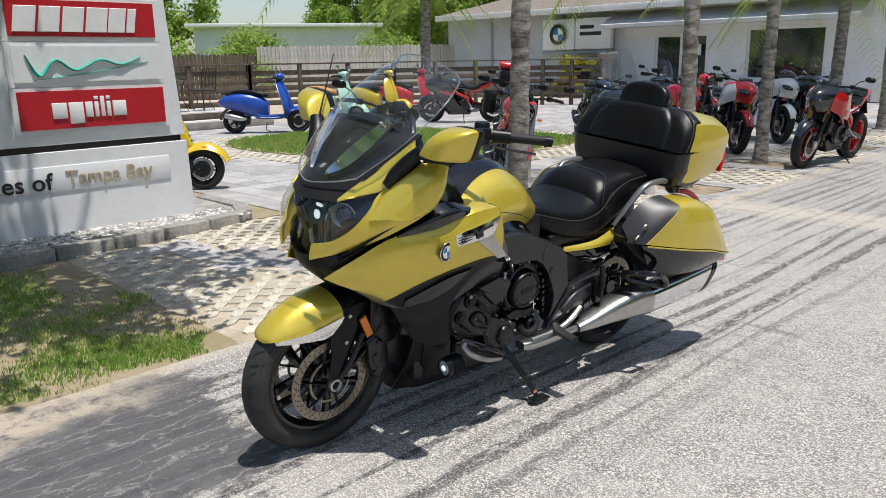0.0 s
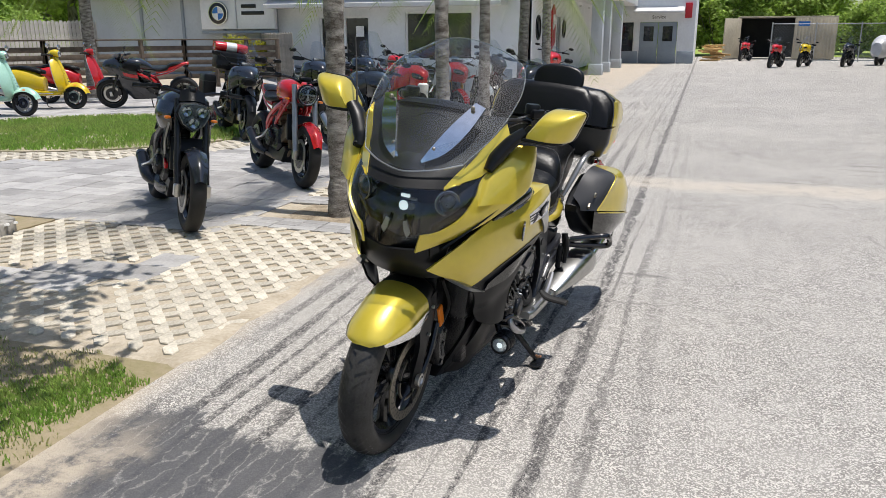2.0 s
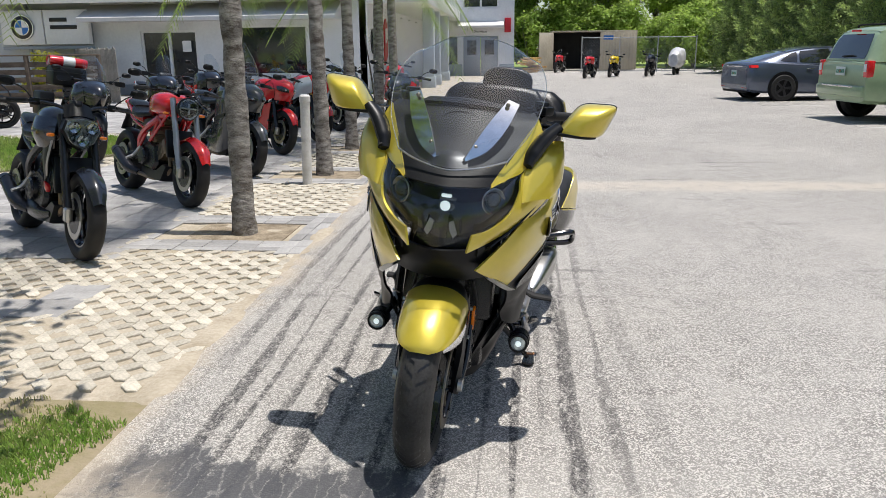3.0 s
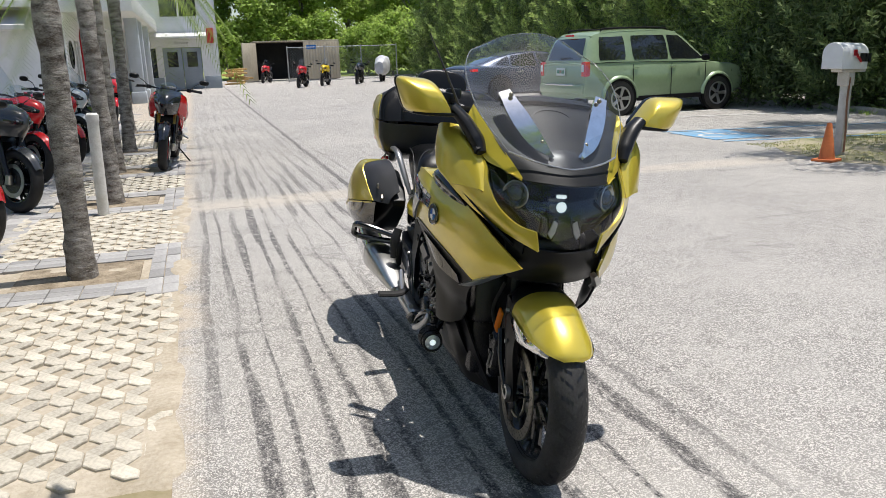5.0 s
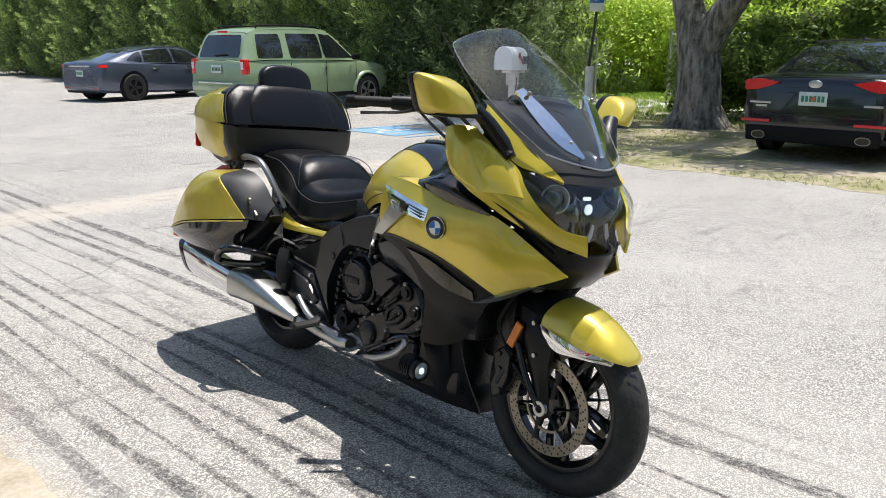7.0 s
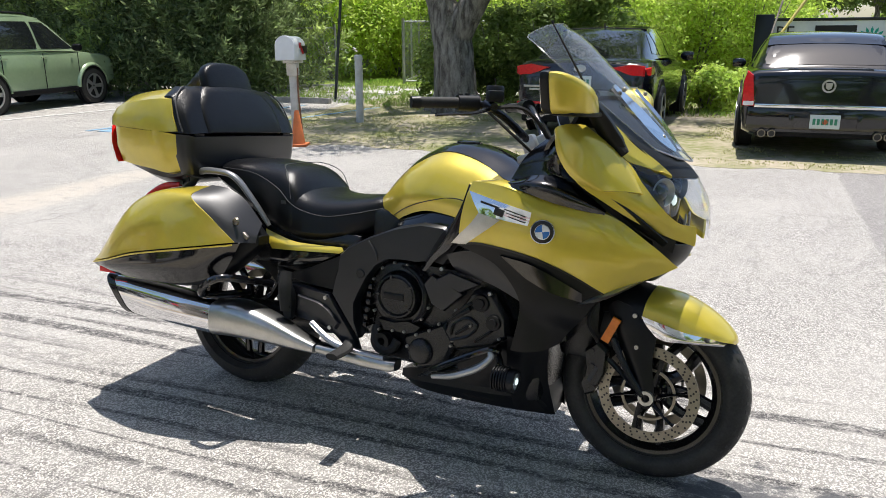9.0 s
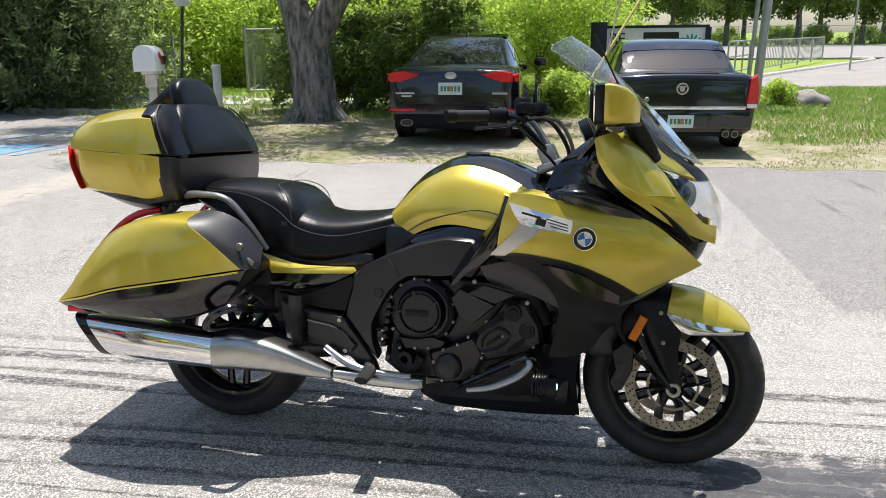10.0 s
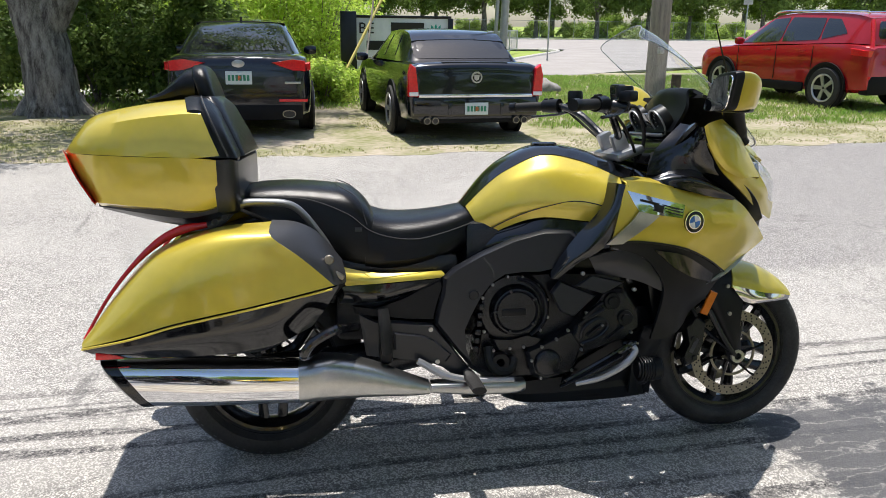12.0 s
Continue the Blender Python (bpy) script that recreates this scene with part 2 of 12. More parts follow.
def piece(name, me, parent, at, turn=0.0):
    """One more object on a shared mesh."""
    ob = new(name, me)
    ob.parent = parent
    ob.matrix_basis = pose(*at, 0, 0, turn)
    return ob


def thing(name, label, category, m=None, group="", kind=""):
    """An Empty at the base of a thing."""
    ob = new(name)
    ob.empty_display_size = 0.2
    if m is not None:
        ob.matrix_basis = m
    return tagged(ob, label, category, group, kind)


def B():
    return bmesh.new()


def letters(text, size, depth, mat, parent, m, name="lettering", spacing=1.0, bold=0.0, slant=0.0):
    """Raised lettering in the built-in font, centred."""
    cu = bpy.data.curves.new(name, "FONT")
    cu.body, cu.size, cu.extrude, cu.align_x, cu.align_y = text, size, depth, "CENTER", "CENTER"
    cu.space_character, cu.offset, cu.shear, cu.resolution_u = spacing, bold, slant, 3
    ob = bpy.data.objects.new(name, cu)
    me = bpy.data.meshes.new_from_object(ob)
    me.name = name
    me.materials.clear()
    me.materials.append(mat)
    bpy.data.objects.remove(ob)
    made = new(name, me)
    made.parent = parent
    made.matrix_basis = m
    return made


# ---- materials ----
GOLD = material("gold_paint", (0.64, 0.50, 0.055), 0.33, 0.40, coat=0.9, vary=0.05, scale=3, bump=0.02, bump_scale=900)
GLOSSBLACK = material("gloss_black", (0.003, 0.003, 0.004), 0.12, 0.0, coat=0.5, vary=0.1)
SATIN = material("satin_black_plastic", (0.0050, 0.0055, 0.0070), 0.38, 0.0, spec=0.27, vary=0.2, scale=10, bump=0.02, bump_scale=350)
GREYPLASTIC = material("dark_grey_plastic", (0.0115, 0.0125, 0.0165), 0.31, 0.0, spec=0.55, vary=0.15, scale=6, bump=0.02, bump_scale=350)
LEATHER = material("black_leather", (0.005, 0.005, 0.0055), 0.29, 0.0, spec=0.28, vary=0.25, scale=12, bump=0.12, bump_scale=420)
STITCH = material("grey_thread", (0.035, 0.035, 0.037), 0.6)
RUBBER = material("tyre_rubber", (0.017, 0.0165, 0.0165), 0.62, 0.0, spec=0.3, vary=0.25, scale=14, bump=0.1, bump_scale=300)
CASTBLACK = material("cast_black_metal", (0.0080, 0.0085, 0.0105), 0.27, 0.15, spec=0.55, vary=0.2, scale=20, bump=0.12, bump_scale=500)
CHROME = material("chrome", (0.78, 0.78, 0.80), 0.06, 1.0, vary=0.03)
SILVER = material("brushed_silver", (0.46, 0.46, 0.45), 0.30, 1.0, vary=0.08, scale=30)
STEEL = material("disc_steel", (0.30, 0.27, 0.22), 0.38, 1.0, vary=0.12, scale=40)
ALU = material("grey_aluminium", (0.40, 0.40, 0.41), 0.36, 0.8, vary=0.08, scale=20)
RIMBLACK = material("gloss_black_rim", (0.010, 0.010, 0.011), 0.22, 0.2, coat=0.4, vary=0.1)
SCREEN = clear_glass("screen_acrylic", (0.90, 0.93, 0.95), haze=0.025)
LENS = clear_glass("headlight_lens", (0.86, 0.88, 0.90), 1.0)
REDLENS = material("red_lens", (0.68, 0.014, 0.018), 0.15, 0.0, coat=0.5, vary=0.15, scale=40)
AMBER = material("amber_reflector", (0.75, 0.19, 0.01), 0.25, 0.0, coat=0.3, vary=0.1, scale=60)
LAMPWHITE = material("lit_lamp_lens", (0.8, 0.85, 0.85), 0.1, 0.0, vary=0.1, scale=60, emit=(0.85, 1.0, 1.0, 0.7))
WHITE = material("white_plate", (0.78, 0.78, 0.78), 0.3, 0.0, vary=0.05)
BLUE = material("enamel_blue", (0.03, 0.16, 0.50), 0.25, 0.0, coat=0.4, vary=0.05)
BLACK = material("black_enamel", (0.008, 0.008, 0.009), 0.3, 0.0, vary=0.1)
MIRROR = material("mirror_glass", (0.85, 0.87, 0.88), 0.01, 1.0, vary=0.0)
CARGLASS = material("dark_car_glass", (0.012, 0.014, 0.016), 0.03, 0.0, coat=1.0, vary=0.1, scale=2)

# ---- ground ----
def asphalt_material():
    """Worn light asphalt: pale aggregate, dark tar, tyre drags along y, a dark sealed patch and a newer patch past a seam."""
    m = bpy.data.materials.new("worn_asphalt")
    m.use_nodes = True
    nt = m.node_tree
    b = nt.nodes["Principled BSDF"]
    b.inputs["Roughness"].default_value, b.inputs["Specular IOR Level"].default_value = 0.85, 0.25
    co = nt.nodes.new("ShaderNodeTexCoord").outputs["Object"]

    def link(a, c):
        nt.links.new(a, c)

    def mapped(sx, sy, off=0.0):
        n = nt.nodes.new("ShaderNodeMapping")
        n.inputs["Scale"].default_value, n.inputs["Location"].default_value = (sx, sy, 1), (off, off, 0)
        link(co, n.inputs["Vector"])
        return n.outputs[0]

    def noise_of(vec, scale, detail=4, rough=0.6):
        n = nt.nodes.new("ShaderNodeTexNoise")
        n.inputs["Scale"].default_value, n.inputs["Detail"].default_value, n.inputs["Roughness"].default_value = scale, detail, rough
        link(vec, n.inputs["Vector"])
        return n.outputs[0]

    def span(v, lo, hi, a=0.0, c=1.0):
        n = nt.nodes.new("ShaderNodeMapRange")
        n.interpolation_type = "SMOOTHSTEP"
        for k, x in zip((1, 2, 3, 4), (lo, hi, a, c)):
            n.inputs[k].default_value = x
        link(v, n.inputs[0])
        return n.outputs[0]

    def calc(op, a, c=0.0):
        n = nt.nodes.new("ShaderNodeMath")
        n.operation = op
        for k, x in enumerate((a, c)):
            if isinstance(x, (int, float)):
                n.inputs[k].default_value = x
            else:
                link(x, n.inputs[k])
        return n.outputs[0]

    def blend(fac, a, c):
        n = nt.nodes.new("ShaderNodeMix")
        n.data_type = "RGBA"
        link(fac, n.inputs[0])
        for k, x in ((6, a), (7, c)):
            if isinstance(x, tuple):
                n.inputs[k].default_value = (*x, 1)
            else:
                link(x, n.inputs[k])
        return n.outputs[2]

    xyz = nt.nodes.new("ShaderNodeSeparateXYZ")
    link(co, xyz.inputs[0])
    X, Y = xyz.outputs[0], xyz.outputs[1]
    plain = mapped(1, 1)
    vor = nt.nodes.new("ShaderNodeTexVoronoi")
    vor.inputs["Scale"].default_value = 195
    link(plain, vor.inputs["Vector"])
    cell = nt.nodes.new("ShaderNodeSeparateColor")
    link(vor.outputs["Color"], cell.inputs[0])
    stones = span(calc("SUBTRACT", cell.outputs[0], calc("MULTIPLY", vor.outputs["Distance"], 0.55)), 0.08, 0.58)
    drift = noise_of(plain, 0.55, 6)
    mid = noise_of(plain, 7, 5)
    tone = blend(stones, (0.18, 0.17, 0.158), (0.63, 0.60, 0.56))
    tone = blend(span(mid, 0.35, 0.7, 0.0, 0.35), tone, (0.46, 0.44, 0.41))
    # wear: dust far from the tracks
    tone = blend(span(drift, 0.42, 0.66, 0.0, 0.4), tone, (0.50, 0.475, 0.44))
    # tyre drags
    grain = noise_of(mapped(70, 48, 2.9), 1.0, 3, 0.6)
    lines = noise_of(mapped(1.3, 0.13), 1.0, 3, 0.55)
    ridge = calc("ADD", calc("ABSOLUTE", calc("SUBTRACT", calc("FRACT", calc("ADD", calc("MULTIPLY", X, 7.4), calc("MULTIPLY", lines, 3.2))), 0.5)), calc("MULTIPLY", calc("SUBTRACT", grain, 0.5), 0.22))
    broad = noise_of(mapped(5.5, 0.35, 3.1), 1.0, 3, 0.5)
    breaks = noise_of(mapped(24, 15, 7.7), 1.0, 5, 0.7)
    lane = calc("MULTIPLY", span(X, -3.75, -3.2), span(X, -1.3, -2.0))
    drag = calc("MULTIPLY", calc("MULTIPLY", span(calc("SUBTRACT", span(noise_of(mapped(9, 0.25, 5.3), 1.0, 3, 0.6), 0.36, 0.66, 0.02, 0.30), ridge), -0.05, 0.05), span(broad, 0.36, 0.50)), calc("MULTIPLY", span(breaks, 0.34, 0.52), span(grain, 0.32, 0.52, 0.35, 1.0)))
    drag = calc("MULTIPLY", drag, calc("ADD", calc("MULTIPLY", calc("MULTIPLY", lane, span(Y, 13.0, 5.5, 0.3, 1.0)), 0.95), 0.05))
    line = calc("MULTIPLY", calc("MULTIPLY", span(calc("ABSOLUTE", calc("SUBTRACT", calc("ADD", X, calc("MULTIPLY", noise_of(plain, 3, 5), 0.12)), -1.79)), 0.045, 0.02), span(noise_of(mapped(26, 9), 1.0, 5, 0.75), 0.40, 0.52)), span(Y, 0.3, 1.0))
    grit = span(cell.outputs[1], 0.15, 0.75, 0.55, 1.0)
    dark = calc("MULTIPLY", calc("MAXIMUM", drag, calc("MULTIPLY", line, 0.95)), grit)
    tone = blend(dark, tone, (0.055, 0.053, 0.055))
    # dark sealed patch with pale cracks, by the grass
    seal = calc("MULTIPLY", span(calc("ADD", X, calc("MULTIPLY", mid, 0.5)), -1.75, -2.25), span(calc("ADD", Y, calc("MULTIPLY", noise_of(plain, 2.3, 5), 1.2)), 2.65, 2.05))
    worn = span(calc("SUBTRACT", calc("MULTIPLY", seal, 0.65), noise_of(mapped(10, 4.5, 1.3), 1.0, 8, 0.78)), -0.09, 0.09)
    crack = nt.nodes.new("ShaderNodeTexVoronoi")
    crack.feature = "DISTANCE_TO_EDGE"
    crack.inputs["Scale"].default_value = 1.0
    warp = nt.nodes.new("ShaderNodeVectorMath")
    warp.operation = "MULTIPLY_ADD"
    warp.inputs[1].default_value = (0.8, 0.8, 0.8)
    wn3 = nt.nodes.new("ShaderNodeTexNoise")
    wn3.inputs["Scale"].default_value = 9
    link(plain, wn3.inputs["Vector"]); link(wn3.outputs["Color"], warp.inputs[0]); link(mapped(13, 3.0), warp.inputs[2])
    link(warp.outputs[0], crack.inputs["Vector"])
    sealed = calc("MULTIPLY", worn, span(calc("ADD", crack.outputs[0], calc("MULTIPLY", calc("SUBTRACT", breaks, 0.5), 0.25)), 0.0, 0.06, 0.68, 1.0))
    tone = blend(calc("MULTIPLY", sealed, 0.92), tone, (0.082, 0.083, 0.090))
    # sandy wash along the paving and across the lot
    sand = calc("MULTIPLY", span(calc("ADD", X, calc("MULTIPLY", drift, 0.4)), -3.20, -3.40), span(noise_of(plain, 5, 6), 0.30, 0.55))
    tone = blend(calc("MULTIPLY", sand, 0.75), tone, (0.52, 0.44, 0.34))
    bank = calc("MULTIPLY", span(calc("ADD", X, calc("MULTIPLY", noise_of(plain, 3.1, 6), 0.45)), -2.93, -3.10), span(Y, 1.75, 1.15))
    tone = blend(calc("MULTIPLY", calc("MULTIPLY", bank, span(noise_of(plain, 8, 6, 0.7), 0.34, 0.56)), 0.9), tone, (0.47, 0.405, 0.32))
    across = calc("MULTIPLY", span(calc("ABSOLUTE", calc("SUBTRACT", calc("ADD", Y, calc("MULTIPLY", drift, 0.6)), 7.65)), 0.42, 0.1), span(mid, 0.25, 0.5))
    tone = blend(calc("MULTIPLY", across, 0.6), tone, (0.56, 0.50, 0.42))
    # newer, darker asphalt past the seam
    south = calc("MULTIPLY", span(calc("ADD", Y, calc("MULTIPLY", noise_of(plain, 6, 3), 0.08)), 0.70, 0.66), span(calc("ADD", X, calc("MULTIPLY", noise_of(plain, 5, 4), 0.3)), -0.75, -0.5))
    tone = blend(calc("MULTIPLY", south, 0.72), tone, blend(stones, (0.16, 0.15, 0.145), (0.42, 0.40, 0.385)))
    # skid marks, scattered short scrapes
    scr = nt.nodes.new("ShaderNodeMapping")
    scr.inputs["Rotation"].default_value, scr.inputs["Scale"].default_value = (0, 0, 0.5), (0.5, 6, 1)
    link(co, scr.inputs[0])
    scrapes = calc("MULTIPLY", calc("MULTIPLY", span(noise_of(scr.outputs[0], 1.1, 3, 0.5), 0.61, 0.70), span(noise_of(plain, 0.9, 2), 0.46, 0.60)), span(breaks, 0.3, 0.6))
    tone = blend(calc("MULTIPLY", scrapes, 0.6), tone, (0.10, 0.10, 0.10))
    # hairline cracks over the open lot
    web = nt.nodes.new("ShaderNodeTexVoronoi")
    web.feature = "DISTANCE_TO_EDGE"
    web.inputs["Scale"].default_value = 0.42
    bend = nt.nodes.new("ShaderNodeVectorMath")
    bend.operation = "MULTIPLY_ADD"
    bend.inputs[1].default_value = (0.9, 0.9, 0.9)
    wn4 = nt.nodes.new("ShaderNodeTexNoise")
    wn4.inputs["Scale"].default_value, wn4.inputs["Detail"].default_value = 1.6, 6
    link(plain, wn4.inputs["Vector"]); link(wn4.outputs["Color"], bend.inputs[0]); link(plain, bend.inputs[2])
    link(bend.outputs[0], web.inputs["Vector"])
    hair = calc("MULTIPLY", span(web.outputs[0], 0.007, 0.001), span(noise_of(plain, 0.7, 3), 0.50, 0.56))
    tone = blend(calc("MULTIPLY", hair, 0.4), tone, (0.13, 0.125, 0.12))
    stains = span(noise_of(plain, 1.7, 6, 0.65), 0.56, 0.74, 0.0, 0.32)
    tone = blend(stains, tone, (0.27, 0.255, 0.245))
    link(tone, b.inputs["Base Color"])
    bump = nt.nodes.new("ShaderNodeBump")
    bump.inputs["Strength"].default_value, bump.inputs["Distance"].default_value = 0.8, 0.006
    link(calc("ADD", calc("MULTIPLY", stones, 0.7), calc("MULTIPLY", mid, 0.6)), bump.inputs["Height"])
    link(bump.outputs[0], b.inputs["Normal"])
    return m


ASPHALT = asphalt_material()

OLDLAWN = material("shaded_lawn_soil", (0.25, 0.215, 0.125), 0.95, second=(0.33, 0.27, 0.19), scale=2.2, bump=0.6, bump_scale=40, spec=0.1)
PITSOIL = material("brown_pit_soil", (0.36, 0.30, 0.22), 0.95, second=(0.17, 0.135, 0.095), scale=9, bump=0.9, bump_scale=45, spec=0.1)
ROADWHITE = material("worn_road_paint", (0.62, 0.62, 0.60), 0.8, vary=0.2, scale=6)
LAWN = material("trodden_lawn", (0.20, 0.21, 0.09), 0.95, second=(0.42, 0.36, 0.285), scale=1.1, bump=0.6, bump_scale=40, spec=0.1)
GREENGROUND = material("meadow", (0.22, 0.32, 0.06), 0.95, second=(0.30, 0.34, 0.10), scale=0.6, bump=0.5, bump_scale=20, spec=0.1)
SANDBED = material("sand_bed", (0.48, 0.42, 0.335), 0.95, second=(0.34, 0.29, 0.215), scale=5, bump=0.5, bump_scale=60, spec=0.1)
BLADE = leaf_material("grass_blades", (0.22, 0.38, 0.065), (0.33, 0.40, 0.12))
BLADE_DRY = leaf_material("dry_grass_blades", (0.33, 0.36, 0.13), (0.42, 0.40, 0.20))
PAVER = material("grey_concrete_paver", (0.34, 0.33, 0.32), 0.85, vary=0.14, scale=5, bump=0.2, bump_scale=160, per_object=0.22, spec=0.25)
GRIDPAVER = material("cream_turf_block", (0.465, 0.425, 0.352), 0.9, vary=0.28, scale=7, bump=0.35, bump_scale=140, per_object=0.15, spec=0.2)
CONCRETE = material("pale_concrete", (0.46, 0.44, 0.41), 0.9, vary=0.15, scale=3, bump=0.3, bump_scale=90, spec=0.2)
OLDCONCRETE = material("weathered_concrete", (0.40, 0.38, 0.35), 0.95, second=(0.22, 0.21, 0.19), scale=4, bump=0.5, bump_scale=60, spec=0.15)
ROADGREY = material("road_surface", (0.33, 0.305, 0.285), 0.9, vary=0.1, scale=0.6, bump=0.2, bump_scale=80, spec=0.2)


def sheet(name, outline, z, mat, label, category, kind="structure", low=None, cuts=0):
    """A slab of ground with its outline in plan, top at z."""
    bm = B()
    depth = z - (z - 0.06 if low is None else low)
    prism(bm, outline, depth, (0, 0, z - depth / 2), "XY")
    ob = part(name, bm, mat)
    return tagged(ob, label, category, kind=kind)


bm = B()
bmesh.ops.create_grid(bm, x_segments=40, y_segments=40, size=900)
ground = part("ground", bm, GREENGROUND)
ground.location.z = -0.09
tagged(ground, "wide green grassy land out to the horizon", "ground", kind="structure")
sheet("parking_lot", [(-3.52, -9), (4.3, -9), (4.3, 7.4), (4.6, 8.2), (5.4, 8.6), (14, 9.0), (14, 56), (-6.2, 56), (-6.2, 20), (-3.62, 20)], 0.0, ASPHALT, "sun-bleached worn asphalt lot with dark tyre drags", "asphalt")
VERGE_EDGE = [(3.87 + 0.07 * math.sin(2.3 * v) + 0.05 * math.sin(6.1 * v + 1) + 0.025 * math.sin(15.7 * v), v) for v in [7.6 - 0.12 * k for k in range(112)]]
sheet("verge", VERGE_EDGE + [(3.85, -30), (18.6, -30), (18.6, 9.2), (5.2, 8.9), (4.3, 8.5)], 0.0025, LAWN, "sandy verge of thin trodden grass", "verge")
sheet("driveway_apron", [(3.85, -14), (3.85, -9), (-3.52, -9), (-3.52, -30), (3.85, -30)], 0.0, ROADGREY, "grey asphalt driveway toward the street", "driveway")
sheet("road", [(42, -140), (76, -140), (76, 90), (42, 90)], 0.016, ROADGREY, "pale grey street beyond the verge", "road")
for k in range(14):
    sheet("lane_marking", [(57.9, 40 - 11 * k), (58.1, 40 - 11 * k), (58.1, 36 - 11 * k), (57.9, 36 - 11 * k)], 0.02, ROADWHITE, "white dashed lane line on the street", "road marking")
sheet("far_kerb", [(76, -140), (76.5, -140), (76.5, 90), (76, 90)], 0.10, ROADWHITE, "pale concrete kerb along the far side of the street", "kerb")
sheet("side_street", [(16.9, -3.0), (22.4, -4.4), (31, -9.4), (39, -14), (46, -17.3), (57, -23), (57, -60), (30, -60), (22.8, -13.6), (19.3, -8.2), (17.7, -6.3)], 0.012, ROADGREY, "pale street mouth with a kerb", "road")
sheet("footpath", [(11.5, -2.0), (12.9, -2.0), (13.1, 6.0), (12.9, 14.0), (11.6, 14.0), (11.4, 6.0)], 0.02, CONCRETE, "pale sandy footpath behind the verge", "path")
sheet("west_ground", [(-40, -9), (-3.52, -9), (-3.52, 2.1), (-6.4, 2.1), (-6.4, 4.3), (-40, 4.3)], -0.012, OLDLAWN, "patchy grass beside the entrance sign", "lawn")
sheet("paving_bed", [(-30, 4.3), (-6.4, 4.3), (-6.4, 2.1), (-3.52, 2.1), (-3.62, 20), (-6.2, 20), (-6.2, 25.4), (-30, 25.4)], -0.024, SANDBED, "sand bed under the paving", "paving", low=-0.08)


def grass(name, inside, bounds, count, tall, mat, label, z=0.0, seed=1, clump=0.5):
    """Loose blades over a patch of ground."""
    rnd = random.Random(seed)
    verts, faces = [], []
    x0, y0, x1, y1 = bounds
    made = 0
    while made < count:
        x, y = rnd.uniform(x0, x1), rnd.uniform(y0, y1)
        if not inside(x, y) or noise.noise((x * 1.7, y * 1.7, seed)) + rnd.uniform(-0.35, 0.35) < -clump + 0.35:
            made += 0.25
            continue
        h = tall * rnd.uniform(0.5, 1.2)
        for _ in range(3):
            a, r = rnd.uniform(0, 6.28), rnd.uniform(0.2, 0.8) * h
            w = rnd.uniform(0.002, 0.0045) * (1 + tall * 5)
            bx, by = x + rnd.uniform(-0.02, 0.02), y + rnd.uniform(-0.02, 0.02)
            c, s = math.cos(a), math.sin(a)
            k = len(verts)
            verts += [(bx - w * s, by + w * c, z - 0.01), (bx + w * s, by - w * c, z - 0.01), (bx + r * c * 0.4 + w * s * 0.7, by + r * s * 0.4 - w * c * 0.7, z + h * 0.65), (bx + r * c, by + r * s, z + h)]
            faces += [(k, k + 1, k + 2), (k, k + 2, k + 3)]
        made += 1
    me = bpy.data.meshes.new(name)
    me.from_pydata(verts, [], faces)
    me.materials.append(mat)
    return tagged(new(name, me), label, "grass", kind="stuff")


def near_patch(x, y):
    edge = 2.08 + 0.05 * math.sin(x * 9) - max(0, x + 4.1) * 0.25
    return y < edge and x < -3.62 + 0.05 * math.sin(y * 11) and x > -6.05


grass("entrance_grass", near_patch, (-6.1, -2.5, -3.5, 2.2), 25000, 0.027, BLADE, "short green grass with bare sandy spots", -0.012, 3, 0.10)
grass("dry_entrance_grass", near_patch, (-6.1, -2.5, -3.5, 2.2), 7000, 0.020, BLADE_DRY, "yellowed grass tufts by the drive", -0.012, 5, 0.3)


def verge_at(x, y):
    if x < 3.9 + 0.12 * math.sin(y * 3.1) or y > 8.7:
        return False
    bare = -0.5 < y < 5.6 and 4.35 < x < 8.6
    return not bare or noise.noise((x * 0.9, y * 0.9, 4)) > 0.28


grass("verge_grass", verge_at, (3.85, -6, 9.5, 8.8), 22000, 0.018, BLADE_DRY, "thin dry grass along the asphalt", 0.006, 7, 0.38)
grass("roadside_grass", lambda x, y: y < -0.6 - 0.3 * math.sin(x * 2) and x > 6.2 + 0.5 * math.sin(y * 1.3), (4.4, -14, 17, 0), 30000, 0.075, BLADE, "rough green grass between the lot and the street", 0.0, 19, 0.75)
grass("green_verge_grass", lambda x, y: x > 9.0 + 0.3 * math.sin(2.1 * y), (8.4, -6, 16, 12), 13000, 0.09, BLADE, "long green grass behind the cars", 0.0, 9, 0.45)


def in_lawn(x, y):
    u, v = (x + 10.4) / 2.7, (y - 9.3 - 0.25 * (x + 10.4)) / 2.3
    return abs(u) ** 2.6 + abs(v) ** 2.6 < 1


sheet("lawn_island", [(-10.4 + 2.75 * math.cos(a) * (abs(math.cos(a)) ** -0.2 if abs(math.cos(a)) > 0.05 else 1), 9.3 + 0.25 * 2.7 * math.cos(a) + 2.35 * math.sin(a)) for a in [k * math.pi / 18 for k in range(36)]], 0.012, LAWN, "rounded island of mown grass in the paving", "lawn")
grass("lawn_grass", in_lawn, (-13.4, 6.3, -7.5, 12.6), 14000, 0.07, BLADE, "mown green lawn grass", 0.012, 11, 0.9)

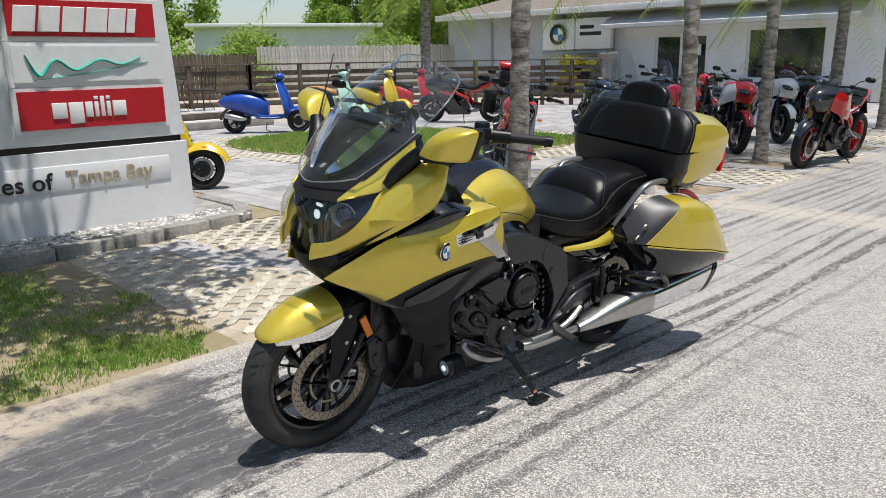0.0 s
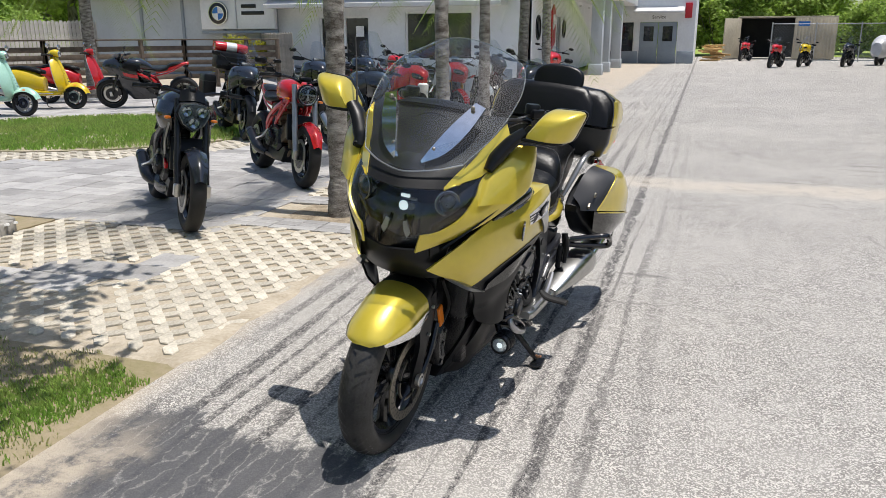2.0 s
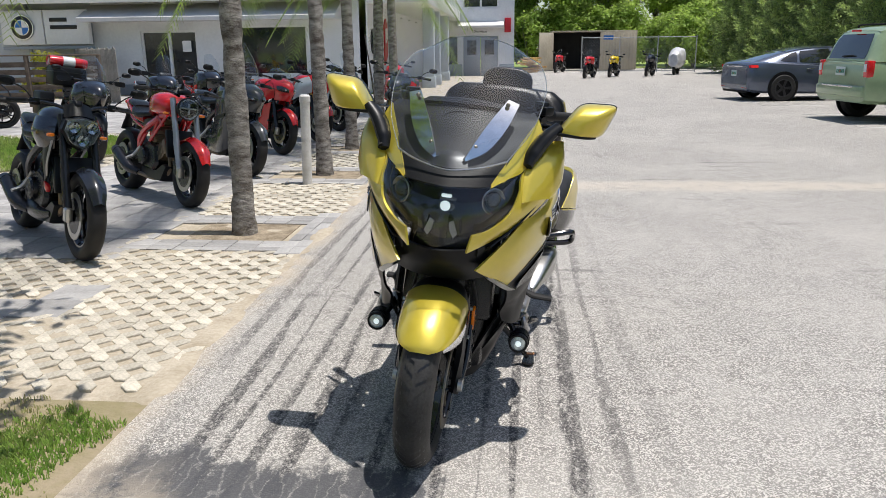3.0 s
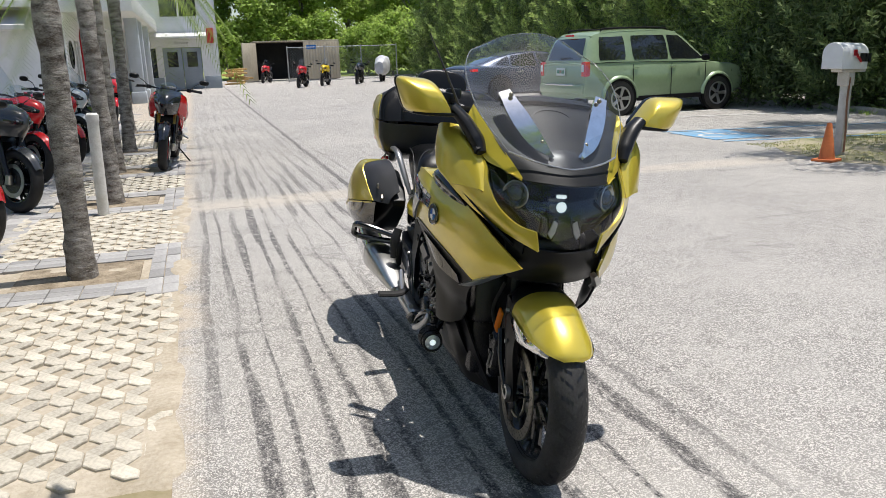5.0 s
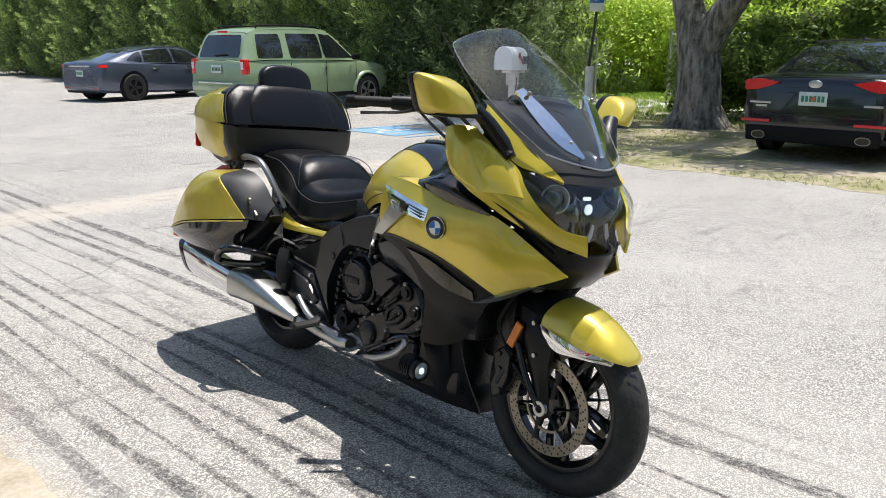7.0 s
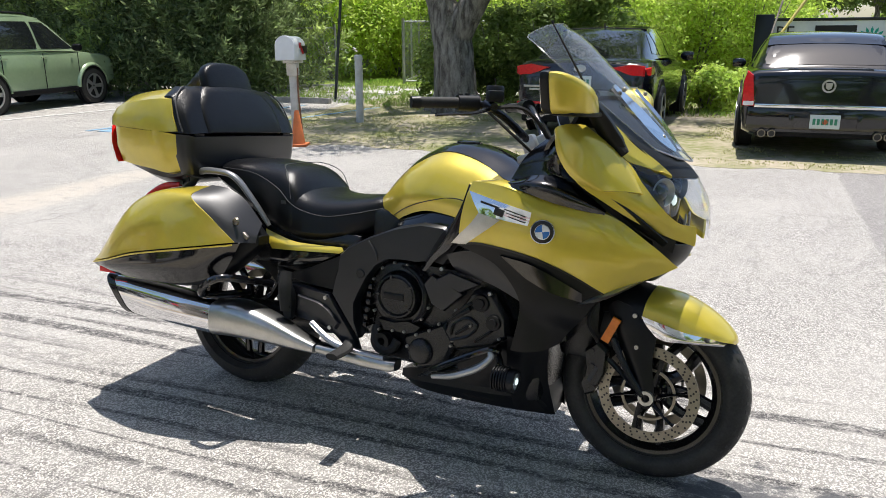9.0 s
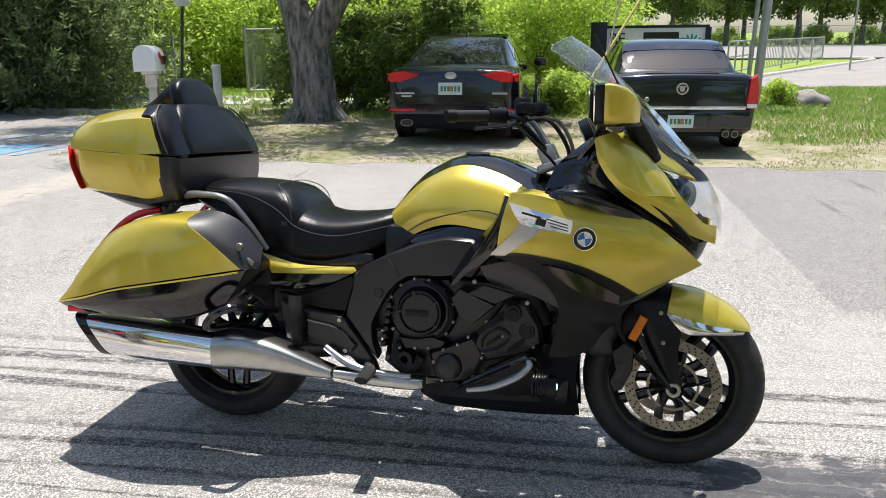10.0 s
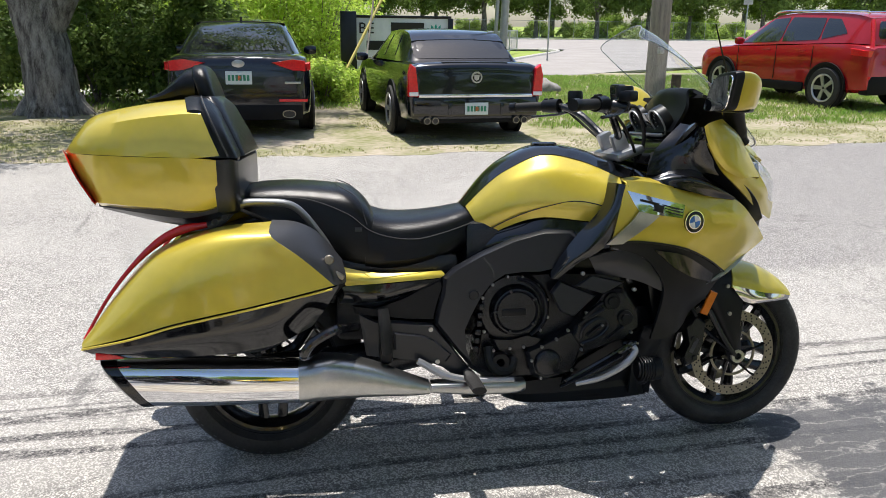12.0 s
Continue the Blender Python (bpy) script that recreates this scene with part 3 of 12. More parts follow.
# ---- cars' parking marks and wheel stops ----
PAINT_WHITE = material("worn_white_paint", (0.66, 0.65, 0.62), 0.8, vary=0.2, scale=12, second=(0.42, 0.41, 0.39), spec=0.2)
PAINT_BLUE = material("worn_blue_paint", (0.10, 0.30, 0.50), 0.8, second=(0.28, 0.36, 0.42), scale=7, spec=0.2)


def mark(name, outline, mat, label, z=0.005):
    bm = B()
    prism(bm, outline, 0.004, (0, 0, z), "XY")
    return tagged(part(name, bm, mat), label, "road marking", kind="structure")


def strip(a, b, w):
    d = Vector((b[0] - a[0], b[1] - a[1])).normalized() * w / 2
    return [(a[0] - d.y, a[1] + d.x), (b[0] - d.y, b[1] + d.x), (b[0] + d.y, b[1] - d.x), (a[0] + d.y, a[1] - d.x)]


mark("blue_marking", [(4.0, 9.35), (5.0, 9.3), (5.0, 10.5), (4.0, 10.55)], PAINT_BLUE, "faded blue square of an accessible bay")
bm = B()
pipe(bm, [(4.35 + 0.22 * math.cos(a), 9.82 + 0.24 * math.sin(a), 0.010) for a in [k * 0.5 for k in range(10)]], 0.035, 6, 24, 0.1)
pipe(bm, [(4.45, 10.25, 0.010), (4.45, 10.0, 0.010), (4.72, 9.98, 0.010), (4.78, 9.72, 0.010)], 0.035, 6, 14, 0.1, False)
spun(bm, [(0, 0), (0.06, 0), (0.06, 0.003), (0, 0.003)], (4.45, 10.36, 0.008), "Z", 12)
tagged(part("wheelchair_symbol", bm, PAINT_WHITE), "white painted wheelchair outline on blue", "road marking", kind="structure")
for k, yy in enumerate((9.15, 10.75, 13.4, 16.2, 18.9, 21.6)):
    mark("bay_line", strip((4.0, yy), (8.6, yy - 1.0), 0.10), PAINT_BLUE if k < 2 else PAINT_WHITE, "faded painted bay line")
mark("bay_line", strip((4.2, 14.6), (8.4, 13.6), 0.1), PAINT_WHITE, "faded painted bay line")


def wheel_stop(x, y, turn):
    t = thing("wheel_stop", "chipped pale concrete wheel stop on the asphalt", "wheel stop", pose(x, y, 0, 0, 0, turn), "wheel stops along the trees")
    bm = B()
    prism(bm, [(-0.075, 0), (0.075, 0), (0.05, 0.11), (-0.05, 0.11)], 1.8, (0, 0, 0), "YZ", 0.012)
    part("block", bm, OLDCONCRETE, t)


for k in range(9):
    wheel_stop(9.3 + 0.05 * k, 12.3 + 2.7 * k, 82)
wheel_stop(9.03, 10.35, 90)

# ---- buildings ----
WALLWHITE = material("white_stucco", (0.72, 0.73, 0.74), 0.85, vary=0.06, scale=1.2, bump=0.2, bump_scale=120, spec=0.2)
WALLGREY = material("blue_grey_stucco", (0.46, 0.50, 0.54), 0.85, vary=0.07, scale=1.2, bump=0.2, bump_scale=120, spec=0.2)
BASEGREY = material("grey_base_paint", (0.26, 0.30, 0.34), 0.8, vary=0.08, scale=2, bump=0.1)
AWNING = material("awning_fabric", (0.62, 0.61, 0.60), 0.8, vary=0.06, scale=2)
TRIMWHITE = material("white_frame_paint", (0.74, 0.74, 0.73), 0.5, vary=0.05)
SHINGLE = material("brown_shingle", (0.20, 0.17, 0.14), 0.95, vary=0.3, scale=6, bump=0.4, bump_scale=30)
WINDOWGLASS = material("dark_window_glass", (0.02, 0.024, 0.028), 0.04, 0.0, coat=0.6, vary=0.3, scale=0.6)
SIGNRED = material("sign_red", (0.46, 0.012, 0.022), 0.4, vary=0.06, scale=2)
SIGNWHITE = material("sign_white", (0.74, 0.75, 0.76), 0.4, vary=0.05, scale=1.5)
SIGNTEAL = material("sign_teal", (0.01, 0.36, 0.28), 0.5, vary=0.05)
SHEENLETTER = material("tan_sheen_letter", (0.50, 0.42, 0.30), 0.35, 0.4, vary=0.1)
DARKWOOD = material("weathered_dark_wood", (0.105, 0.080, 0.060), 0.9, vary=0.35, scale=6, bump=0.4, bump_scale=70, per_object=0.2)
PALEWOOD = material("bleached_wood", (0.46, 0.44, 0.41), 0.9, vary=0.2, scale=4, bump=0.4, bump_scale=60, per_object=0.12)
GREYWOOD = material("grey_wood", (0.26, 0.24, 0.21), 0.9, vary=0.25, scale=4, bump=0.4, bump_scale=60, per_object=0.15)
POLEWOOD = material("utility_pole_wood", (0.27, 0.235, 0.20), 0.9, vary=0.3, scale=12, bump=0.6, bump_scale=40, stretch=0.1)
GALV = material("galvanised_steel", (0.42, 0.43, 0.44), 0.45, 0.6, vary=0.1, scale=10)
PVC = material("white_pvc", (0.66, 0.65, 0.62), 0.6, vary=0.12, scale=9, second=(0.50, 0.48, 0.44))
RUST = material("rusty_iron", (0.22, 0.11, 0.06), 0.85, vary=0.3, scale=30)
CONE = material("cone_orange", (0.62, 0.17, 0.05), 0.7, vary=0.15, scale=9)
STONEWHITE = material("white_gravel", (0.46, 0.45, 0.43), 0.8, vary=0.25, scale=40, per_object=0.55)
ROCK = material("grey_rock", (0.27, 0.25, 0.23), 0.95, vary=0.3, scale=5, bump=0.8, bump_scale=12)
TANCONT = material("tan_container_paint", (0.42, 0.37, 0.28), 0.7, vary=0.15, scale=1)


def window(parent, x0, x1, z0, z1, face_y, name="window", split=0, axis="Y", sgn=-1):
    """Frame, panes and sill, set into a wall at face_y."""
    def at(u, v, w):
        return (u, face_y + sgn * v, w) if axis == "Y" else (face_y + sgn * v, u, w)
    def bx(bm, u0, u1, v0, v1, w0, w1, bev=0.008):
        c = at((u0 + u1) / 2, (v0 + v1) / 2, (w0 + w1) / 2)
        s = (abs(u1 - u0), abs(v1 - v0), abs(w1 - w0)) if axis == "Y" else (abs(v1 - v0), abs(u1 - u0), abs(w1 - w0))
        box(bm, s, c, None, bev)
    win = new(name); win.parent = parent
    bm = B(); f = 0.07
    bx(bm, x0, x1, -0.04, 0.04, z1 - f, z1); bx(bm, x0, x1, -0.04, 0.04, z0, z0 + f)
    bx(bm, x0, x0 + f, -0.04, 0.04, z0 + f, z1 - f); bx(bm, x1 - f, x1, -0.04, 0.04, z0 + f, z1 - f)
    for k in range(split):
        u = x0 + (x1 - x0) * (k + 1) / (split + 1)
        bx(bm, u - 0.05, u + 0.05, -0.04, 0.04, z0 + f, z1 - f)
    part("frame", bm, TRIMWHITE, win)
    for k in range(split + 1):
        u0, u1 = x0 + (x1 - x0) * k / (split + 1), x0 + (x1 - x0) * (k + 1) / (split + 1)
        bm = B()
        bx(bm, u0 + 0.06, u1 - 0.06, -0.03, -0.015, z0 + f, z1 - f, 0)
        part("pane", bm, WINDOWGLASS, win)
    return win


def showroom():
    h = thing("showroom", "low white dealership with a grey end wall", "building")
    Y = 25.2
    # front wall with real openings: door bay and window bay
    for x0, x1, z0, z1 in ((-16.3, -14.65, 0, 3.1), (-14.65, -12.7, 2.12, 3.1), (-12.7, -11.35, 0, 3.1), (-11.35, -8.9, 0, 0.62), (-11.35, -8.9, 2.25, 3.1), (-8.9, -6.9, 0, 3.1)):
        bm = B(); box(bm, (x1 - x0, 0.25, z1 - z0), ((x0 + x1) / 2, Y + 0.125, (z0 + z1) / 2)); part("front_wall", bm, WALLWHITE, h)
    bm = B()
    box(bm, (8.6, 0.25, 3.1), (-20.6, Y + 0.12, 1.55))
    part("end_wall", bm, WALLGREY, h, "blue-grey rendered end wall")
    for x in (-22.3, -20.4, -18.6):
        bm = B(); box(bm, (0.12, 0.06, 3.0), (x, Y - 0.03, 1.5), None, 0.01)
        part("downpipe", bm, BASEGREY, h)
    bm = B()
    for y0, y1, z0, z1 in ((25.2, 27.0, 0, 3.1), (27.0, 28.2, 2.2, 3.1), (28.2, 29.6, 0, 3.1), (29.6, 30.7, 2.2, 3.1), (30.7, 42, 0, 3.1)):
        box(bm, (0.25, y1 - y0, z1 - z0), (-7.0, (y0 + y1) / 2, (z0 + z1) / 2))
    part("side_wall", bm, WALLWHITE, h)
    window(h, 27.0, 28.2, 0.02, 2.2, -6.9, "side_door", 1, "X", 1)
    window(h, 29.6, 30.7, 0.02, 2.2, -6.9, "side_door", 0, "X", 1)
    window(h, -14.65, -12.7, 0.02, 2.12, Y + 0.1, "double_door", 1)
    window(h, -11.35, -8.9, 0.62, 2.25, Y + 0.1, "shop_window", 0)
    bm = B(); box(bm, (0.3, 0.015, 0.36), (-13.05, Y - 0.01, 1.6)); part("door_notice", bm, WHITE, h)
    bm = B()
    prism(bm, [(Y, 2.98), (Y - 1.0, 2.52), (Y - 1.0, 2.40), (Y, 2.40)], 8.6, (-12.0, 0, 0), "YZ")
    part("awning", bm, AWNING, h, "pale fabric awning over the doors")
    bm = B()
    prism(bm, [(Y - 0.9, 3.05), (Y - 0.9, 3.2), (Y + 8, 5.0), (Y + 17, 3.2), (Y + 17, 3.05)], 17.5, (-16.0, 0, 0), "YZ")
    part("roof", bm, SHINGLE, h, "brown shingle roof with a white eave")
    bm = B(); box(bm, (17.5, 0.06, 0.22), (-16.0, Y - 0.93, 3.1), None, 0.01); part("fascia", bm, TRIMWHITE, h)
    bm = B(); box(bm, (2.6, 17.5, 0.5), (-6.2, 34.0, 3.15), None, 0.02); part("porch_roof", bm, TRIMWHITE, h)
    for y in (29.2, 31.6, 36.0):
        bm = B(); box(bm, (0.42, 0.42, 2.9), (-5.25, y, 1.45), None, 0.015); box(bm, (0.5, 0.5, 0.4), (-5.25, y, 0.2), None, 0.02)
        part("column", bm, WALLGREY, h)
    bm = B(); box(bm, (17.0, 0.04, 0.35), (-16, Y - 0.02, 0.175)); part("base_band", bm, BASEGREY, h)
    for y, r in ((26.2, 0.42), (31.3, 0.36)):
        bm = B(); spun(bm, [(r, 0), (r, 0.03), (r * 0.82, 0.03), (r * 0.82, 0.0)], (-6.87, y, 1.7), "X", 28); part("ring_emblem", bm, BLACK, h, "black oval emblem on the wall")
        bm = B(); prism(bm, [(-0.2, -0.25), (0, -0.05), (0.2, -0.25), (0.12, 0.2), (-0.12, 0.2)], 0.03, (-6.86, y, 1.7), "YZ"); part("emblem_core", bm, BLACK, h)
    bm = B(); prism(bm, [(-0.35, -0.9), (0.35, -0.55), (0.35, 0.55), (0, 0.8), (-0.35, 0.55)], 0.05, (-6.85, 28.9, 1.75), "YZ", 0.01); part("shield_sign", bm, SIGNRED, h, "red and white shield sign")
    bm = B(); prism(bm, [(-0.2, -0.2), (0.2, 0), (0.1, 0.35), (-0.2, 0.3)], 0.03, (-6.81, 28.9, 1.85), "YZ"); part("shield_bar", bm, WHITE, h)
    for k in range(6):
        bm = B(); box(bm, (0.12, 0.12, 0.07), (-6.4, 25.3 + 2.4 * k, 2.6), None, 0.02); part("eave_lamp", bm, WHITE, h)
    # brand board: two white panels with a roundel
    b = thing("brand_board", "white double wall sign with a blue and white roundel", "sign")
    bm = B(); box(bm, (1.5, 0.2, 1.12), (-18.55, Y - 0.35, 2.26), None, 0.02); part("panel", bm, SIGNWHITE, b)
    bm = B(); box(bm, (1.55, 0.2, 1.12), (-16.98, Y - 0.35, 2.26), None, 0.02); part("panel", bm, SIGNWHITE, b)
    bm = B(); box(bm, (3.2, 0.14, 0.1), (-17.75, Y - 0.33, 1.6), None, 0.01); part("bracket", bm, BASEGREY, b)
    roundel(b, pose(-18.5, Y - 0.47, 2.26), 0.40)
    for k, w in ((0, 0.62), (1, 0.95)):
        bm = B(); box(bm, (w, 0.02, 0.13), (-17.55 + w / 2, Y - 0.46, 2.5 - 0.24 * k), None, 0.01); part("text_bar", bm, BLACK, b)


def roundel(parent, m, r):
    """Round emblem: black ring with blue and white quarters, facing -y."""
    bm = B(); spun(bm, [(0, -0.02 * r), (r, -0.02 * r), (r, -0.10 * r), (0.93 * r, -0.14 * r), (0, -0.14 * r)], (0, 0, 0), "Y", 32)
    base = part("ring", bm, BLACK, parent); base.matrix_basis = m
    bm = B(); spun(bm, [(0.93 * r, -0.10 * r), (r * 1.0, -0.10 * r), (r * 1.0, -0.16 * r), (0.93 * r, -0.16 * r), (0.93 * r, -0.10 * r)], (0, 0, 0), "Y", 32)
    part("rim", bm, CHROME, base)
    bm = B(); spun(bm, [(0.58 * r, -0.12 * r), (0.64 * r, -0.12 * r), (0.64 * r, -0.17 * r), (0.58 * r, -0.17 * r), (0.58 * r, -0.12 * r)], (0, 0, 0), "Y", 32)
    part("rim", bm, CHROME, base)
    for q in range(4):
        pts = [(0, 0)] + [(0.58 * r * math.cos(q * math.pi / 2 + a * math.pi / 16), 0.58 * r * math.sin(q * math.pi / 2 + a * math.pi / 16)) for a in range(9)]
        bm = B(); prism(bm, pts, 0.03 * r, (0, -0.15 * r, 0), "XZ")
        part("quarter", bm, BLUE if q % 2 else WHITE, base)
    return base


def service_block():
    h = thing("service_building", "two-storey white service block with grey doors", "building")
    bm = B()
    Y = 42.2
    for x0, x1, z0, z1 in ((-6.9, -6.1, 0, 7.2), (-6.1, -5.0, 0, 0.5), (-6.1, -5.0, 2.15, 7.2), (-5.0, -4.75, 0, 7.2), (-4.75, -2.85, 2.1, 3.55), (-4.75, -2.85, 4.9, 7.2), (-2.85, -2.0, 0, 7.2)):
        bm = B(); box(bm, (x1 - x0, 0.25, z1 - z0), ((x0 + x1) / 2, Y + 0.125, (z0 + z1) / 2)); part("front_wall", bm, WALLWHITE, h)
    bm = B(); box(bm, (0.25, 10, 7.2), (-2.125, Y + 5.3, 3.6)); part("side_wall", bm, WALLWHITE, h)
    bm = B(); box(bm, (0.25, 10, 7.2), (-12, Y + 5.3, 3.6)); part("side_wall", bm, WALLWHITE, h)
    bm = B(); box(bm, (10.2, 10.5, 0.2), (-7, Y + 5.1, 7.3)); part("roof", bm, TRIMWHITE, h)
    for x0, x1 in ((-6.9, -4.8), (-2.8, -1.97)):
        bm = B(); box(bm, (x1 - x0, 0.05, 0.62), ((x0 + x1) / 2, Y - 0.03, 0.31), None, 0.01); part("base_band", bm, BASEGREY, h)
    for k in range(2):
        d = new("door"); d.parent = h
        x = -4.28 + k * 0.95
        bm = B(); box(bm, (0.92, 0.06, 2.08), (x, Y + 0.08, 1.04), None, 0.01); part("leaf", bm, BASEGREY, d, "grey painted door leaf")
        bm = B(); box(bm, (0.5, 0.02, 0.75), (x, Y + 0.045, 1.5)); part("pane", bm, WINDOWGLASS, d)
    window(h, -6.1, -5.0, 0.5, 2.15, Y + 0.1, "window"); window(h, -4.75, -2.85, 3.55, 4.9, Y + 0.1, "window", 1)
    bm = B(); prism(bm, [(Y, 2.85), (Y - 0.8, 2.62), (Y - 0.8, 2.52), (Y, 2.52)], 2.5, (-3.8, 0, 0), "YZ"); part("canopy", bm, AWNING, h)
    bm = B(); box(bm, (0.34, 0.1, 0.75), (-2.35, Y - 0.06, 2.65), None, 0.02); part("red_box", bm, SIGNRED, h, "red emergency box")
    bm = B(); box(bm, (1.0, 0.03, 0.26), (-3.8, Y - 0.02, 2.33)); part("name_plate", bm, SIGNWHITE, h)
    letters("Service", 0.24, 0.006, BLACK, h, pose(-3.8, Y - 0.045, 2.33, 90, 0, 0))


showroom()
service_block()


def container():
    h = thing("shipping_container", "tan steel container standing open with dark inside", "container")
    for nm, size, at in (("roof", (5.4, 3, 0.08), (3.1, 52, 2.45)), ("end_wall", (0.08, 3, 2.4), (0.44, 52, 1.25)), ("end_wall", (0.08, 3, 2.4), (5.76, 52, 1.25)), ("front_panel", (2.3, 0.06, 2.4), (4.65, 50.54, 1.25))):
        bm = B(); box(bm, size, at, None, 0.01); part(nm, bm, TANCONT, h)
    # back wall coloured near black to stand in for the shade inside
    bm = B(); box(bm, (5.3, 0.08, 2.4), (3.1, 53.5, 1.25), None, 0.01); part("back_wall", bm, material("shade_black_steel", (0.02, 0.02, 0.02), 0.8, vary=0.3, scale=2), h)
    for k in range(12):
        bm = B(); box(bm, (0.10, 0.05, 2.2), (3.6 + k * 0.18, 50.49, 1.25), None, 0.01); part("corrugation", bm, TANCONT, h)
    bm = B(); box(bm, (1.9, 0.06, 2.3), (0.05, 49.7, 1.22), pose(0, 0, 0, 0, 0, 60), 0.01); part("open_door", bm, TANCONT, h)
    bm = B(); box(bm, (0.62, 0.03, 0.26), (4.0, 50.45, 2.05)); part("blue_notice", bm, BLUE, h)


container()


def lumber(x, y):
    t = thing("lumber_pile", "untidy pile of yellow lumber and pallets", "lumber", pose(x, y, 0))
    r = random.Random(4)
    for k in range(9):
        bm = B(); box(bm, (1.1, 0.25, 0.09), (r.uniform(-0.4, 0.4), r.uniform(-0.4, 0.4), 0.06 + 0.1 * k), pose(0, 0, 0, r.uniform(-3, 3), r.uniform(-4, 4), r.uniform(-25, 25)), 0.008)
        part("plank", bm, LUMBER, t)


LUMBER = material("yellow_lumber", (0.50, 0.32, 0.13), 0.8, vary=0.2, scale=5, per_object=0.2)
lumber(-0.9, 47.0)


# ---- wire fence of the yard ----
def wire_mesh(bm, x0, x1, z0, z1, step=0.09, r=0.0035):
    """Diagonal wires in the XZ plane, as thin flat strips."""
    h = z1 - z0
    n = int((x1 - x0 + h) / step)
    for k in range(n):
        for s in (0, 1):
            a = x0 - h + k * step
            p, q = (a, z0), (a + h, z1)
            if s:
                p, q = (a, z1), (a + h, z0)
            if p[0] < x0:
                f = (x0 - p[0]) / h; p = (x0, p[1] + (q[1] - p[1]) * f)
            if q[0] > x1:
                f = (x1 - p[0]) / (q[0] - p[0]) if q[0] != p[0] else 0; q = (x1, p[1] + (q[1] - p[1]) * f)
            if q[0] <= p[0]:
                continue
            w = r * 1.4
            y = 0.002 * s
            bm.faces.new([bm.verts.new(c) for c in ((p[0] - w, y, p[1]), (p[0] + w, y, p[1]), (q[0] + w, y, q[1]), (q[0] - w, y, q[1]))])


def chain_fence(m, length, height, bays, label="galvanised chain-link fence with steel posts", step=0.09):
    t = thing("chain_link_fence", label, "fence", m)
    for k in range(bays + 1):
        bm = B(); rod(bm, (length * k / bays, 0, 0), (length * k / bays, 0, height + 0.08), 0.03)
        part("post", bm, GALV, t)
    for z in (height, 0.08):
        bm = B(); rod(bm, (0, 0, z), (length, 0, z), 0.02, None, 8); part("rail", bm, GALV, t)
    bm = B(); wire_mesh(bm, 0, length, 0.05, height, step); part("wire_mesh", bm, GALV, t)
    return t


chain_fence(pose(2.0, 46.5, 0), 6.6, 2.0, 3, step=0.16)
chain_fence(pose(13.0, 11.5, 0, 0, 0, 118), 3.2, 1.5, 2)
chain_fence(pose(14.8, 10.4, 0, 0, 0, -58), 2.3, 1.65, 3)
chain_fence(pose(14.85, 10.45, 0, 0, 0, 15), 3.0, 1.65, 2)
chain_fence(pose(80, -95, 0, 0, 0, 88), 100, 2.0, 24, "far chain-link fence across the street", 0.4)


# ---- timber fences by the scooters ----
def rail_fence():
    t = thing("slat_fence", "dark weathered slatted timber rail fence", "fence")
    line = [(-20.5, 7.0), (-19.0, 11.5), (-17.6, 15.5), (-15.9, 19.0), (-13.5, 20.2)]
    for (x0, y0), (x1, y1) in zip(line, line[1:]):
        n = 3
        for k in range(n + 1):
            u = k / n
            bm = B(); box(bm, (0.1, 0.1, 1.38), (x0 + (x1 - x0) * u, y0 + (y1 - y0) * u, 0.68), None, 0.01); part("post", bm, DARKWOOD, t)
        a = math.degrees(math.atan2(y1 - y0, x1 - x0)); L = math.hypot(x1 - x0, y1 - y0)
        for z in (0.32, 0.52, 0.72, 0.92, 1.12):
            bm = B(); box(bm, (L, 0.03, 0.135), ((x0 + x1) / 2, (y0 + y1) / 2, z), pose(0, 0, 0, 0, 0, a), 0.006); part("slat", bm, DARKWOOD, t)
        bm = B(); box(bm, (L, 0.14, 0.04), ((x0 + x1) / 2, (y0 + y1) / 2, 1.36), pose(0, 0, 0, 0, 0, a), 0.006); part("top_rail", bm, DARKWOOD, t)


def plank_fence(a, b, h, mat, label):
    t = thing("plank_fence", label, "fence")
    L = math.hypot(b[0] - a[0], b[1] - a[1]); n = int(L / 0.15)
    ang = math.degrees(math.atan2(b[1] - a[1], b[0] - a[0]))
    bm = B(); prism(bm, [(-0.067, 0), (0.067, 0), (0.067, h - 0.05), (0.03, h), (-0.03, h), (-0.067, h - 0.05)], 0.02, (0, 0, 0), "XZ")
    me = bpy.data.meshes.new("plank"); bm.to_mesh(me); bm.free(); me.materials.append(mat)
    r = random.Random(8)
    for k in range(n):
        u = (k + 0.5) / n
        piece("plank", me, t, (a[0] + (b[0] - a[0]) * u, a[1] + (b[1] - a[1]) * u, r.uniform(-0.03, 0.03)), ang)
    for z in (0.4, h - 0.4):
        bm = B(); box(bm, (L, 0.05, 0.09), ((a[0] + b[0]) / 2 - 0.03, (a[1] + b[1]) / 2 + 0.04, z), pose(0, 0, 0, 0, 0, ang)); part("rail", bm, mat, t)


